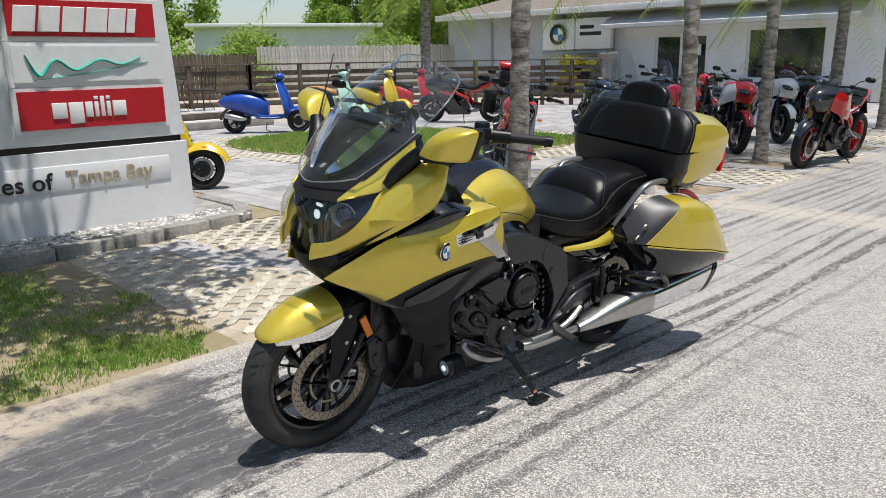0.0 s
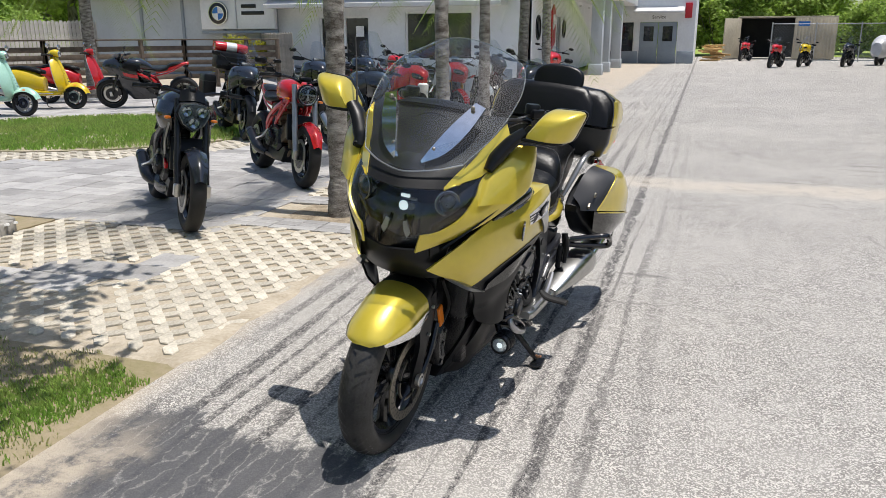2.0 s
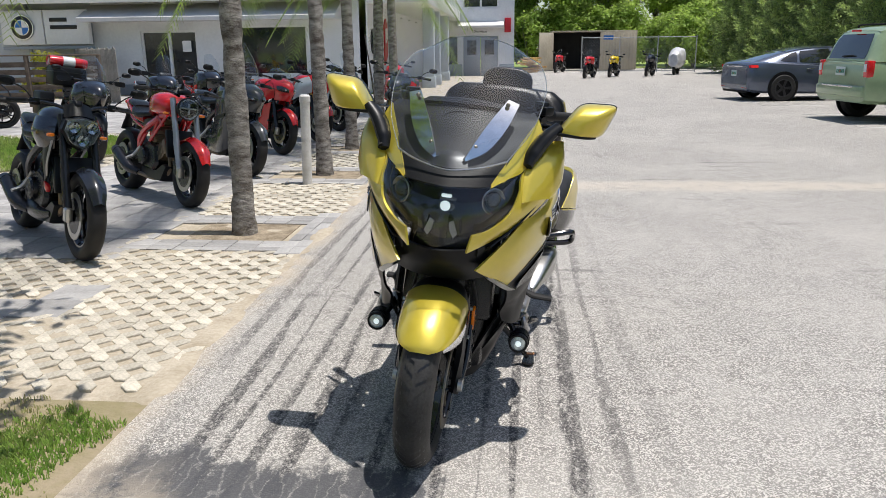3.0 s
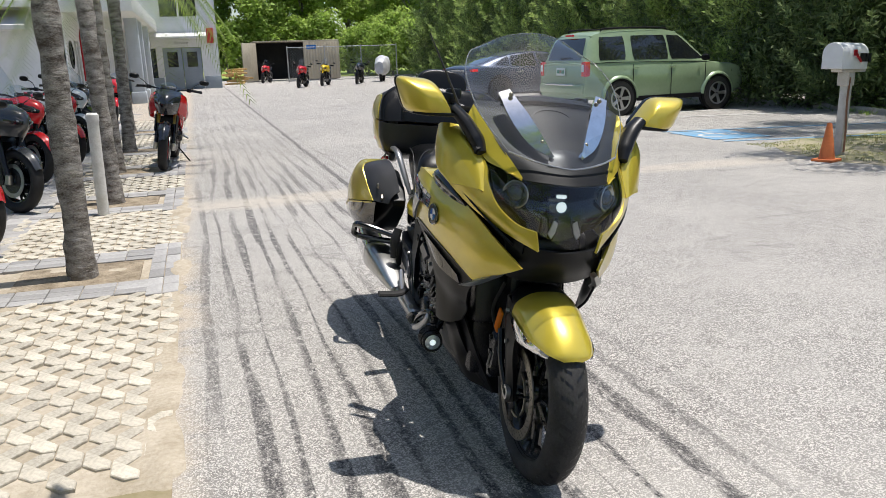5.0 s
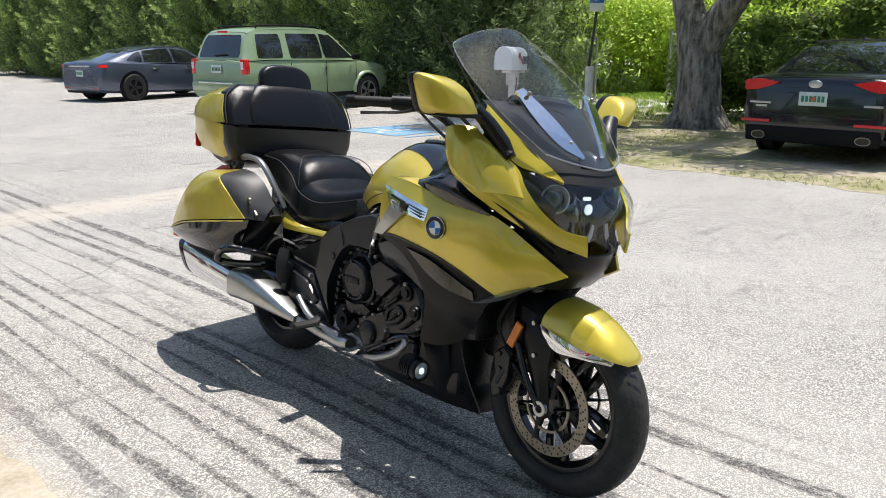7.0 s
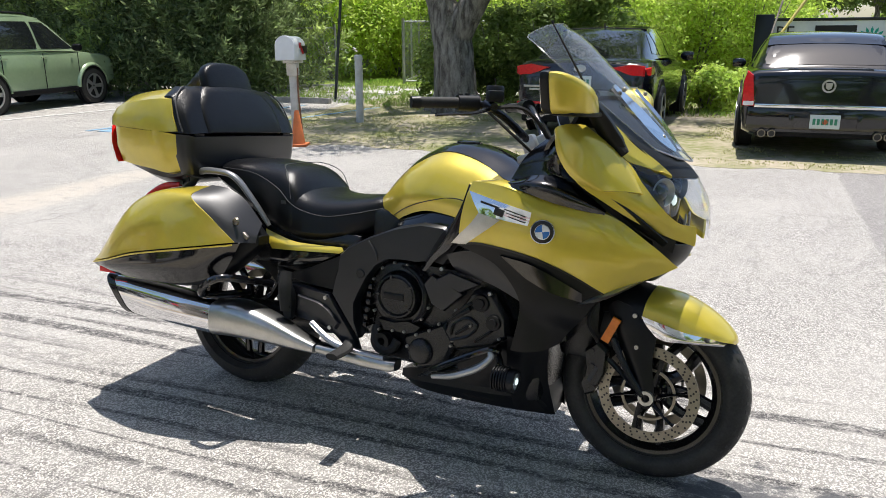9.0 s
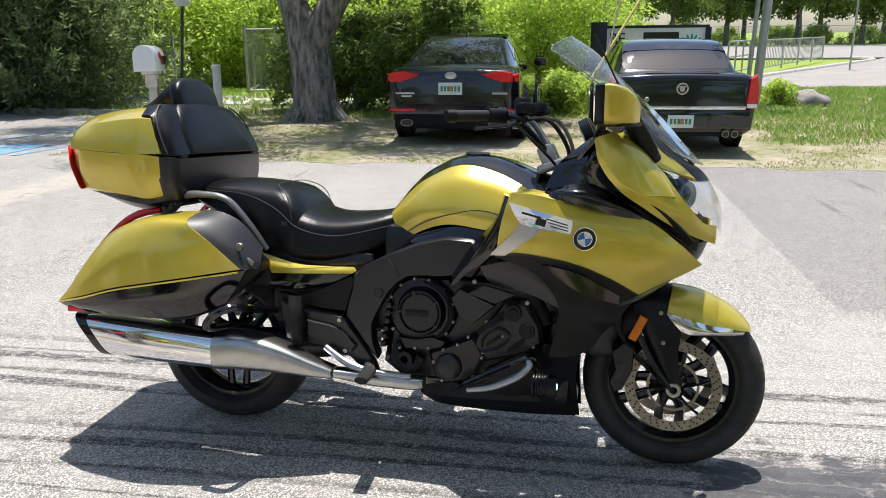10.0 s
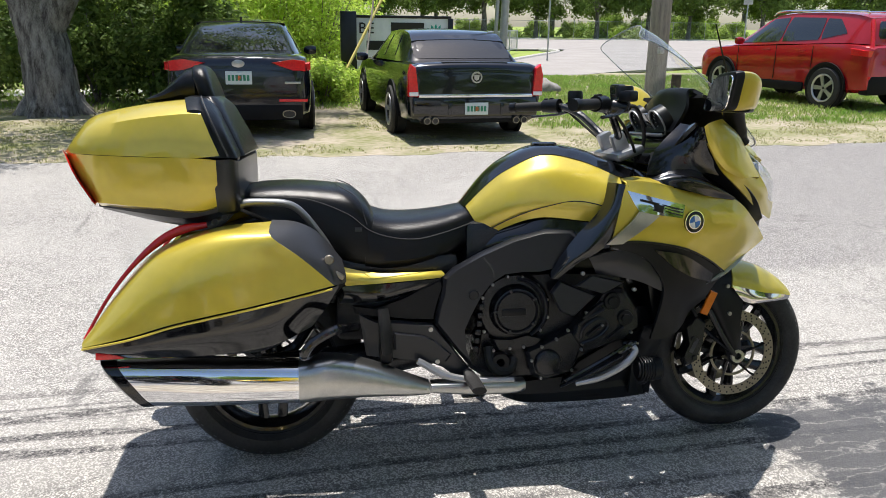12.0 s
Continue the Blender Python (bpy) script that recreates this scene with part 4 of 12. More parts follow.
def wooden_deck():
    """Two low timber steps up to the deck in front of the rail fence."""
    t = thing("deck", "low grey timber deck with two steps", "deck", kind="structure")
    bm = B(); box(bm, (2.1, 5.6, 0.15), (-16.75, 7.3, 0.075), None, 0.01); part("lower_step", bm, GREYWOOD, t)
    bm = B(); box(bm, (1.45, 5.6, 0.16), (-17.08, 7.3, 0.23), None, 0.01); part("deck_frame", bm, DARKWOOD, t)
    bm = B(); box(bm, (0.135, 5.62, 0.028), (0, 0, 0), None, 0.004)
    me = bpy.data.meshes.new("board"); bm.to_mesh(me); bm.free(); me.materials.append(PALEWOOD)
    for k in range(10):
        piece("board", me, t, (-16.42 - 0.145 * k, 7.3, 0.324))
    for k in range(4):
        piece("board", me, t, (-15.77 - 0.145 * k, 7.3, 0.164))


def bistro_set():
    """A thin iron table and chair on the deck."""
    def legs(t, r0, r1, h, n=4):
        for k in range(n):
            a = math.pi / 4 + 2 * math.pi * k / n
            bm = B(); pipe(bm, [(r0 * math.cos(a), r0 * math.sin(a), 0), (0.6 * r1 * math.cos(a), 0.6 * r1 * math.sin(a), h * 0.55), (r1 * math.cos(a), r1 * math.sin(a), h)], 0.010, 6, 12); part("leg", bm, BLACK, t)
    t = thing("bistro_table", "slender black iron bistro table on the deck", "table", pose(-17.0, 8.35, 0.338))
    legs(t, 0.30, 0.26, 0.72)
    bm = B(); spun(bm, [(0, 0), (0.33, 0), (0.34, 0.01), (0.33, 0.022), (0, 0.022)], (0, 0, 0.72), "Z", 28); part("tabletop", bm, BLACK, t)
    t = thing("bistro_chair", "black iron chair with a woven back", "chair", pose(-17.0, 9.05, 0.338, 0, 0, -70))
    legs(t, 0.24, 0.22, 0.45)
    bm = B(); box(bm, (0.42, 0.42, 0.025), (0, 0, 0.46), None, 0.01); part("seat", bm, BLACK, t)
    bm = B(); pipe(bm, [(-0.2, -0.21, 0.45), (-0.25, -0.21, 0.95), (-0.25, 0.21, 0.95), (-0.2, 0.21, 0.45)], 0.011, 6, 30, 1.0, False); back = part("back_frame", bm, BLACK, t)
    for k in range(9):
        y = -0.17 + 0.0425 * k
        bm = B(); rod(bm, (-0.205, y, 0.5), (-0.248, y, 0.94), 0.006, None, 6); part("back_bar", bm, BLACK, back)


rail_fence()
wooden_deck()
bistro_set()
plank_fence((-28.3, 17.5), (-24.5, 25.3), 2.05, PALEWOOD, "bleached white vertical plank fence")
plank_fence((-33, 8.5), (-28.3, 17.4), 1.75, DARKWOOD, "dark weathered board fence beyond the deck")
plank_fence((-13.2, 20.6), (-16.9, 24.9), 1.55, GREYWOOD, "grey vertical plank fence beside the showroom")


def shed():
    t = thing("shed", "low white outbuilding with a flat roof", "building", pose(-36, 24, 0, 0, 0, 60))
    bm = B(); box(bm, (9, 4, 3.1), (0, 0, 1.55), None, 0.02); part("wall", bm, WALLWHITE, t)
    bm = B(); box(bm, (9.8, 4.8, 0.18), (0, 0, 3.2), None, 0.02); part("roof", bm, TRIMWHITE, t)


shed()


# ---- entrance sign ----
def entrance_sign():
    t = thing("entrance_sign", "white roadside sign with red and teal brand panels", "sign", pose(-6.75, 2.62, 0, 0, 0, 91.0))
    # local x runs along the face, -y faces the drive
    bm = B(); prism(bm, [(-1.75, 0.02), (0.88, 0.02), (0.86, 0.74), (-1.73, 0.74)], 0.52, (0, 0.26, 0), "XZ", 0.01); part("base", bm, SIGNWHITE, t, "scuffed white metal base")
    bm = B(); box(bm, (2.5, 0.44, 0.05), (-0.43, 0.26, 0.765)); part("gap_band", bm, BLACK, t)
    bm = B(); prism(bm, [(-1.7, 0.79), (0.86, 0.79), (0.72, 2.9), (-1.7, 2.9)], 0.42, (0, 0.24, 0), "XZ", 0.012); part("cabinet", bm, SIGNWHITE, t)
    def panel(z0, z1, mat, x0=-0.56, x1=0.72, s=0.0):
        bm = B(); prism(bm, [(x0, z0), (x1 + s, z0), (x1, z1), (x0, z1)], 0.03, (0, 0.018, 0), "XZ", 0.006); part("panel_frame", bm, SIGNWHITE, t)
        bm = B(); prism(bm, [(x0 + 0.045, z0 + 0.04), (x1 - 0.045 + s, z0 + 0.04), (x1 - 0.045, z1 - 0.03), (x0 + 0.045, z1 - 0.03)], 0.01, (0, -0.002, 0), "XZ"); return part("panel", bm, mat, t)
    p = panel(1.60, 1.945, SIGNRED, -0.56, 0.70)
    bm = B()
    for x0, w in ((-0.485, 0.165), (-0.300, 0.160), (-0.120, 0.165), (0.065, 0.170), (0.245, 0.140), (0.400, 0.070)):
        prism(bm, [(x0, 1.675), (x0 + w, 1.675), (x0 + w + 0.035, 1.868), (x0 + 0.035, 1.868)], 0.012, (0, -0.011, 0), "XZ", 0.004)
    part("text_bar", bm, WHITE, t)
    p = panel(1.25, 1.60, SIGNWHITE, -0.56, 0.71)
    bm = B(); pipe(bm, [(-0.42, -0.01, 1.50), (-0.33, -0.01, 1.34), (-0.2, -0.01, 1.46), (-0.05, -0.01, 1.38), (0.15, -0.01, 1.46), (0.32, -0.01, 1.42), (0.5, -0.01, 1.48)], [0.012, 0.03, 0.02, 0.025, 0.02, 0.02, 0.008], 8, 40, 0.4); pipe(bm, [(-0.38, -0.01, 1.305), (0.1, -0.01, 1.36), (0.56, -0.01, 1.44)], [0.004, 0.01, 0.004], 8, 20, 0.4)
    part("script_bar", bm, SIGNTEAL, t)
    p = panel(0.88, 1.25, SIGNRED, -0.56, 0.72)
    bm = B()
    for x0, w, z0, z1 in ((-0.270, 0.115, 1.000, 1.125), (-0.140, 0.115, 0.955, 1.125), (-0.010, 0.060, 1.000, 1.125), (0.065, 0.034, 1.000, 1.125), (0.065, 0.034, 1.140, 1.168), (0.115, 0.034, 1.000, 1.168), (0.165, 0.034, 1.000, 1.125), (0.165, 0.034, 1.140, 1.168), (0.215, 0.115, 1.000, 1.125)):
        box(bm, (w, 0.012, z1 - z0), (x0 + w / 2, -0.012, (z0 + z1) / 2), None, 0.005)
    part("text_bar", bm, WHITE, t)
    bm = B(); box(bm, (2.3, 0.012, 0.21), (-0.48, -0.003, 0.52), None, 0.004); part("name_strip", bm, SIGNWHITE, t)
    letters("les of ", 0.195, 0.004, BLACK, t, pose(-0.53, -0.014, 0.50, 90, 0, 0), "lettering", 1.0, 0.002)
    # tan colour paints the sheen that lies on these letters
    letters("Tampa Bay", 0.165, 0.004, SHEENLETTER, t, pose(0.13, -0.014, 0.515, 90, 0, 0), "lettering", 1.0, 0.002)
    # gravel bed and kerb
    g = thing("sign_kerb", "grey concrete kerb round the sign's gravel bed", "kerb", kind="structure")
    pts = [(-6.14, -0.4), (-6.17, 0.6), (-6.2, 1.6), (-6.24, 2.5), (-6.3, 3.35), (-6.42, 3.8), (-6.75, 3.95), (-7.5, 3.95)]
    for (x0, y0), (x1, y1) in zip(pts, pts[1:]):
        n = max(1, round(math.hypot(x1 - x0, y1 - y0) / 0.42))
        for k in range(n):
            u = (k + 0.5) / n; L = math.hypot(x1 - x0, y1 - y0) / n - 0.012
            bm = B(); box(bm, (L, 0.15, 0.15), (0, 0, 0), None, 0.014)
            ob = part("kerb_stone", bm, OLDCONCRETE, g); ob.matrix_basis = pose(x0 + (x1 - x0) * u, y0 + (y1 - y0) * u, 0.015, 0, 0, math.degrees(math.atan2(y1 - y0, x1 - x0)))
    sheet("gravel_bed", [(-6.2, -0.5), (-6.25, 2.5), (-6.4, 3.85), (-8.2, 3.9), (-8.2, -0.5)], 0.07, OLDCONCRETE, "gravel bed at the foot of the sign", "gravel")
    r = random.Random(6)
    verts, faces = [], []
    for k in range(1300):
        x, y = -6.3 - 0.45 * r.random(), r.uniform(0.2, 3.8)
        if x < -6.7 and y < 3.45:
            continue
        s = r.uniform(0.012, 0.03)
        i = len(verts)
        q = [(s * r.uniform(0.7, 1.2), j * 1.257 + r.uniform(-0.3, 0.3)) for j in range(5)]
        verts += [(x + d * math.cos(w), y + d * math.sin(w), 0.07) for d, w in q] + [(x + d * 0.75 * math.cos(w), y + d * 0.75 * math.sin(w), 0.07 + s * r.uniform(0.4, 0.6)) for d, w in q]
        faces += [(i + j, i + (j + 1) % 5, i + 5 + (j + 1) % 5, i + 5 + j) for j in range(5)] + [tuple(range(i + 5, i + 10))]
    me = bpy.data.meshes.new("gravel"); me.from_pydata(verts, [], faces); me.materials.append(STONEWHITE)
    tagged(new("gravel", me), "loose white gravel stones round the sign", "gravel", kind="stuff")


entrance_sign()


# ---- posts, mailbox, cone, poles ----
def white_post(x, y, h, r, label):
    t = thing("bollard", label, "bollard", pose(x, y, 0, random.Random(int(x * 10)).uniform(-1, 1), 1.0, 0))
    bm = B(); rod(bm, (0, 0, -0.05), (0, 0, h), r, None, 20); part("tube", bm, PVC, t)
    bm = B(); spun(bm, [(0, h + 0.02), (r * 0.8, h + 0.018), (r * 1.12, h), (r * 1.12, h - 0.06), (r, h - 0.06)], (0, 0, 0), "Z", 20); part("cap", bm, PVC, t)


white_post(-4.30, 7.40, 0.93, 0.052, "white plastic pipe post standing by the palms")
white_post(6.30, 7.34, 1.04, 0.062, "white capped pipe post standing in the verge")


def mailbox():
    t = thing("mailbox", "white metal mailbox on a peeling wooden post", "mailbox", pose(4.26, 7.25, -0.05, 0, 1.5, 18))
    bm = B(); box(bm, (0.10, 0.10, 1.12), (0, 0, 0.56), None, 0.006); part("post", bm, PVC, t, "peeling white wooden post")
    bm = B(); box(bm, (0.56, 0.14, 0.035), (0.02, 0, 1.08), None, 0.005); box(bm, (0.16, 0.14, 0.16), (-0.02, 0, 0.98), None, 0.01); part("bracket", bm, PVC, t)
    bm = B(); prism(bm, [(-0.13, 0)] + [(-0.13 * math.cos(a), 0.18 + 0.13 * math.sin(a)) for a in [k * math.pi / 12 for k in range(13)]] + [(0.13, 0)], 0.60, (-0.09, 0, 1.10), "YZ", 0.01); part("box", bm, SIGNWHITE, t, "dented white metal box")
    bm = B()
    for k in range(4):
        box(bm, (0.055, 0.008, 0.10), (0.03 + 0.068 * k, -0.134, 1.235)); 
    part("number_bar", bm, BLACK, t)
    bm = B(); box(bm, (0.22, 0.012, 0.03), (-0.08, -0.145, 1.25), pose(0, 0, 0, 0, 35, 0)); box(bm, (0.06, 0.012, 0.07), (-0.14, -0.145, 1.29)); part("flag", bm, SIGNRED, t, "red signal flag")
    bm = B(); pipe(bm, [(-0.06, -0.07, 1.0), (-0.07, -0.07, 0.7), (-0.05, -0.08, 0.4), (-0.12, -0.12, 0.1)], 0.012, 6, 20); part("chain", bm, RUST, t)
    bm = B(); box(bm, (0.7, 0.6, 0.05), (0.1, 0, 0.0), None, 0.02); part("footing", bm, OLDCONCRETE, t)


def cone():
    t = thing("traffic_cone", "faded orange traffic cone beside the mailbox", "cone", pose(3.74, 6.90, 0, 0, 0, 20))
    bm = B(); box(bm, (0.25, 0.25, 0.03), (0, 0, 0.015), None, 0.008); part("base", bm, CONE, t)
    bm = B(); spun(bm, [(0.095, 0.03), (0.088, 0.05), (0.030, 0.43), (0.024, 0.45), (0.018, 0.45), (0.018, 0.42)], (0, 0, 0), "Z", 24); part("body", bm, CONE, t)


mailbox()
cone()


CLADDING_POST = material("dark_painted_post", (0.035, 0.04, 0.045), 0.5, vary=0.2, scale=12)


def bay_sign():
    t = thing("parking_sign", "leaning post with a small blue parking sign", "sign", pose(10.12, 9.80, 0, 0, 0, -52))
    bm = B(); rod(bm, (-0.12, 0, 0), (0.13, 0, 2.55), 0.03, None, 10); part("post", bm, CLADDING_POST, t)
    for z, h, mat in ((2.36, 0.26, BLUE), (2.14, 0.17, WHITE)):
        bm = B(); box(bm, (0.30, 0.01, h), (0.08, -0.035, z), None, 0.004); part("plate", bm, mat, t)
    bm = B(); pipe(bm, [(0.05 + 0.05 * math.cos(a), -0.043, 2.33 + 0.05 * math.sin(a)) for a in [2 + k * 0.5 for k in range(9)]], 0.008, 6, 18); rod(bm, (0.07, -0.043, 2.36), (0.06, -0.043, 2.43), 0.012); part("symbol", bm, WHITE, t)


bay_sign()


def utility_poles():
    t = thing("utility_pole", "weathered brown wooden utility pole", "pole", pose(9.5, -4.3, 0))
    bm = B(); rod(bm, (0, 0, -0.1), (0, 0, 9), 0.20, 0.16, 18); part("pole", bm, POLEWOOD, t)
    bm = B(); box(bm, (0.2, 0.1, 0.12), (-0.18, 0.05, 1.0), None, 0.02); part("junction_box", bm, GALV, t)
    t = thing("guard_post", "short dark wooden post in the grass", "post", pose(10.0, -5.05, 0))
    bm = B(); rod(bm, (0, 0, -0.05), (0, 0, 0.5), 0.1, None, 14); part("stump", bm, DARKWOOD, t)
    t = thing("street_pole", "tall grey steel street pole", "pole", pose(11.2, -1.6, 0))
    bm = B(); rod(bm, (0, 0, 0), (0.05, -0.25, 7), 0.085, 0.075, 16); part("pole", bm, GALV, t)
    bm = B(); rod(bm, (-0.06, 0.19, 0), (-0.01, -0.06, 7), 0.04, None, 12); part("conduit", bm, GALV, t, "thin steel conduit beside the pole")
    bm = B(); spun(bm, [(0, -0.02), (0.15, -0.02), (0.16, 0.03), (0.12, 0.05), (0, 0.05)], (0, 0, 0), "Z", 20); part("foot", bm, OLDCONCRETE, t)
    t = thing("marker_stub", "short orange and blue striped marker in the grass", "marker", pose(10.24, -1.23, 0, 0, 6, -8))
    for k in range(5):
        bm = B(); box(bm, (0.10, 0.17, 0.062), (0, 0, 0.03 + 0.062 * k), None, 0.008); part("band", bm, CONE if k % 2 == 0 else BLUE, t)
    t = thing("guy_wire", "yellow sleeved guy wire running to the ground", "cable")
    bm = B(); pipe(bm, [(11.5, 1.9, 0), (14.5, -1.2, 5)], 0.03, 8, 4); part("sleeve", bm, material("yellow_sleeve", (0.55, 0.45, 0.12), 0.6), t)
    t = thing("guy_wire", "grey guy wire running to the ground", "cable")
    bm = B(); pipe(bm, [(9.4, 1.6, 0), (13.5, 0.2, 6)], 0.018, 8, 4); part("sleeve", bm, POLEWOOD, t)
    for x, y, h in ((27, -8.6, 3.2), (31, -16, 3.0), (36, -24, 3.4)):
        t = thing("street_sign", "far road sign on a thin steel post", "sign", pose(x, y, 0, 0, 0, 60))
        bm = B(); rod(bm, (0, 0, 0), (0, 0, h), 0.035); part("post", bm, GALV, t)
        bm = B(); box(bm, (0.5, 0.03, 0.6), (0, -0.05, h - 0.35), None, 0.01); part("plate", bm, GALV, t)


utility_poles()


def board_sign():
    t = thing("road_sign_board", "white sign board in a black frame behind the cars", "sign", pose(13.0, 0.15, -0.34, 0, 0, -93))
    bm = B(); box(bm, (0.35, 0.35, 2.05), (-1.25, 0, 1.0), None, 0.01); part("post", bm, BLACK, t)
    bm = B(); box(bm, (0.12, 0.2, 1.9), (1.06, 0, 0.95), None, 0.01); part("post", bm, BLACK, t)
    bm = B(); box(bm, (2.1, 0.10, 1.15), (-0.04, 0, 1.32), None, 0.01); part("board", bm, SIGNWHITE, t)
    bm = B(); box(bm, (2.2, 0.14, 0.06), (-0.02, 0, 1.92), None, 0.01); part("top_trim", bm, BLACK, t)
    letters("BE", 0.34, 0.008, BLACK, t, pose(-0.85, -0.06, 1.66, 90, 0, 0))
    bm = B(); box(bm, (0.75, 0.01, 0.20), (0.08, -0.056, 1.70)); part("text_bar", bm, BLACK, t)
    bm = B(); box(bm, (1.6, 0.01, 0.2), (-0.05, -0.056, 1.3)); part("text_bar", bm, BLACK, t)
    bm = B()
    for k in range(7):
        a = radians(20 + k * 23)
        prism(bm, [(0.72, 1.5), (0.72 + 0.22 * math.cos(a - 0.12), 1.5 + 0.22 * math.sin(a - 0.12)), (0.72 + 0.28 * math.cos(a), 1.5 + 0.28 * math.sin(a)), (0.72 + 0.22 * math.cos(a + 0.12), 1.5 + 0.22 * math.sin(a + 0.12))], 0.01, (0, -0.057, 0), "XZ")
    part("leaf_emblem", bm, SIGNTEAL, t)


board_sign()


def rock(x, y, s):
    bm = B()
    bmesh.ops.create_icosphere(bm, subdivisions=3, radius=1)
    for v in bm.verts:
        n = noise.noise(v.co * 1.6 + Vector((x, y, 0))) * 0.35 + noise.noise(v.co * 5) * 0.1
        v.co = Vector((v.co.x * 0.62, v.co.y * 0.45, max(-0.2, v.co.z * 0.26))) * s * (1 + n)
    ob = part("boulder", bm, ROCK); ob.location = (x, y, 0.04)
    tagged(ob, "low grey boulder lying in the grass", "rock")


rock(11.86, -2.75, 1.0)


def guard_rail():
    t = thing("railing", "grey steel pedestrian railing by the street", "railing", pose(26.0, -5.2, 0, 0, 0, -25) @ Matrix.Diagonal((2.2, 1, 1, 1)))
    for k in range(5):
        bm = B(); rod(bm, (k * 1.6, 0, 0), (k * 1.6, 0, 1.15), 0.03); part("post", bm, GALV, t)
    for z in (1.15, 0.15):
        bm = B(); rod(bm, (0, 0, z), (6.4, 0, z), 0.025); part("rail", bm, GALV, t)
    for k in range(48):
        bm = B(); rod(bm, (k * 0.133, 0, 0.15), (k * 0.133, 0, 1.15), 0.009, None, 6); part("bar", bm, GALV, t)
    t = thing("railing", "grey steel pedestrian railing by the street", "railing", pose(21.8, -3.1, 0, 0, 0, -22))
    for k in range(4):
        bm = B(); rod(bm, (k * 1.3, 0, 0), (k * 1.3, 0, 1.15), 0.03); part("post", bm, GALV, t)
    for z in (1.15, 0.65, 0.15):
        bm = B(); rod(bm, (0, 0, z), (3.9, 0, z), 0.025); part("rail", bm, GALV, t)
    k = thing("street_kerb", "curving pale concrete street kerb", "kerb", kind="structure")
    bm = B(); pipe(bm, [(20.5, -3.7, 0.0), (22.4, -4.4, 0.0), (31, -9.4, 0.0), (38, -13.4, 0.0), (41.5, -13.6, 0)], 0.12, 8, 30); part("kerb_run", bm, CONCRETE, k)


guard_rail()

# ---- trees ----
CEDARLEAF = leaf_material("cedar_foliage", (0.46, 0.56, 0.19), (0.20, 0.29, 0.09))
INNERSHADE = leaf_material("cedar_inner_shade", (0.20, 0.26, 0.11), (0.10, 0.14, 0.06))
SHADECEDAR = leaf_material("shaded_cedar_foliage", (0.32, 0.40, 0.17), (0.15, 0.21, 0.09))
OAKLEAF = leaf_material("oak_foliage", (0.24, 0.32, 0.08), (0.13, 0.20, 0.05))
BRIGHTLEAF = leaf_material("bright_foliage", (0.55, 0.66, 0.13), (0.34, 0.47, 0.08))
MIDLEAF = leaf_material("shrub_foliage", (0.36, 0.47, 0.10), (0.20, 0.30, 0.06))
YELLOWLEAF = leaf_material("yellow_shrub_foliage", (0.45, 0.38, 0.03), (0.22, 0.26, 0.03))
PALMLEAF = leaf_material("palm_frond_foliage", (0.20, 0.27, 0.05), (0.12, 0.18, 0.035))
BARK = material("grey_oak_bark", (0.36, 0.335, 0.305), 0.95, vary=0.4, scale=13, second=(0.07, 0.06, 0.055), bump=1.0, bump_scale=26, spec=0.1, stretch=0.28)
PALMBARK = material("ringed_palm_bark", (0.38, 0.355, 0.32), 0.95, vary=0.35, scale=9, second=(0.085, 0.07, 0.058), bump=1.0, bump_scale=22, spec=0.1, stretch=2.4)


def leaves(name, centres, count, size, mat, seed, spray=0.35, up=0.0, narrow=0.45, parent=None, rise=0.0, loose=0.8, tall=1.0):
    """A crown: many small leaf quads in clumps about the given (x, y, z, radius) centres."""
    rnd = np.random.RandomState(seed)
    c = np.array(centres, float)
    w = c[:, 3] ** 2
    pick = rnd.choice(len(c), count, p=w / w.sum())
    d = rnd.normal(size=(count, 3))
    d /= np.linalg.norm(d, axis=1)[:, None]
    r = c[pick, 3] * (1 - spray + spray * rnd.rand(count) * 1.6) 
    p = c[pick, :3] + d * r[:, None] * np.array([1, 1, tall])
    n = d + rnd.normal(size=(count, 3)) * loose
    n[:, 2] += up
    n /= np.linalg.norm(n, axis=1)[:, None]
    a = np.cross(n, rnd.normal(size=(count, 3)))
    if rise:
        a /= np.linalg.norm(a, axis=1)[:, None]
        a += np.column_stack([d[:, 0] * 0.5, d[:, 1] * 0.5, np.full(count, rise)])
        a -= n * (a * n).sum(1)[:, None]
    a /= np.linalg.norm(a, axis=1)[:, None]
    b = np.cross(n, a)
    s = size * (0.6 + 0.8 * rnd.rand(count))[:, None]
    q = np.stack([p - a * s, p + b * s * narrow, p + a * s, p - b * s * narrow], 1).reshape(-1, 3)
    me = bpy.data.meshes.new(name)
    me.from_pydata(q.tolist(), [], np.arange(count * 4).reshape(-1, 4).tolist())
    me.materials.append(mat)
    ob = new(name, me)
    ob.parent = parent
    return ob


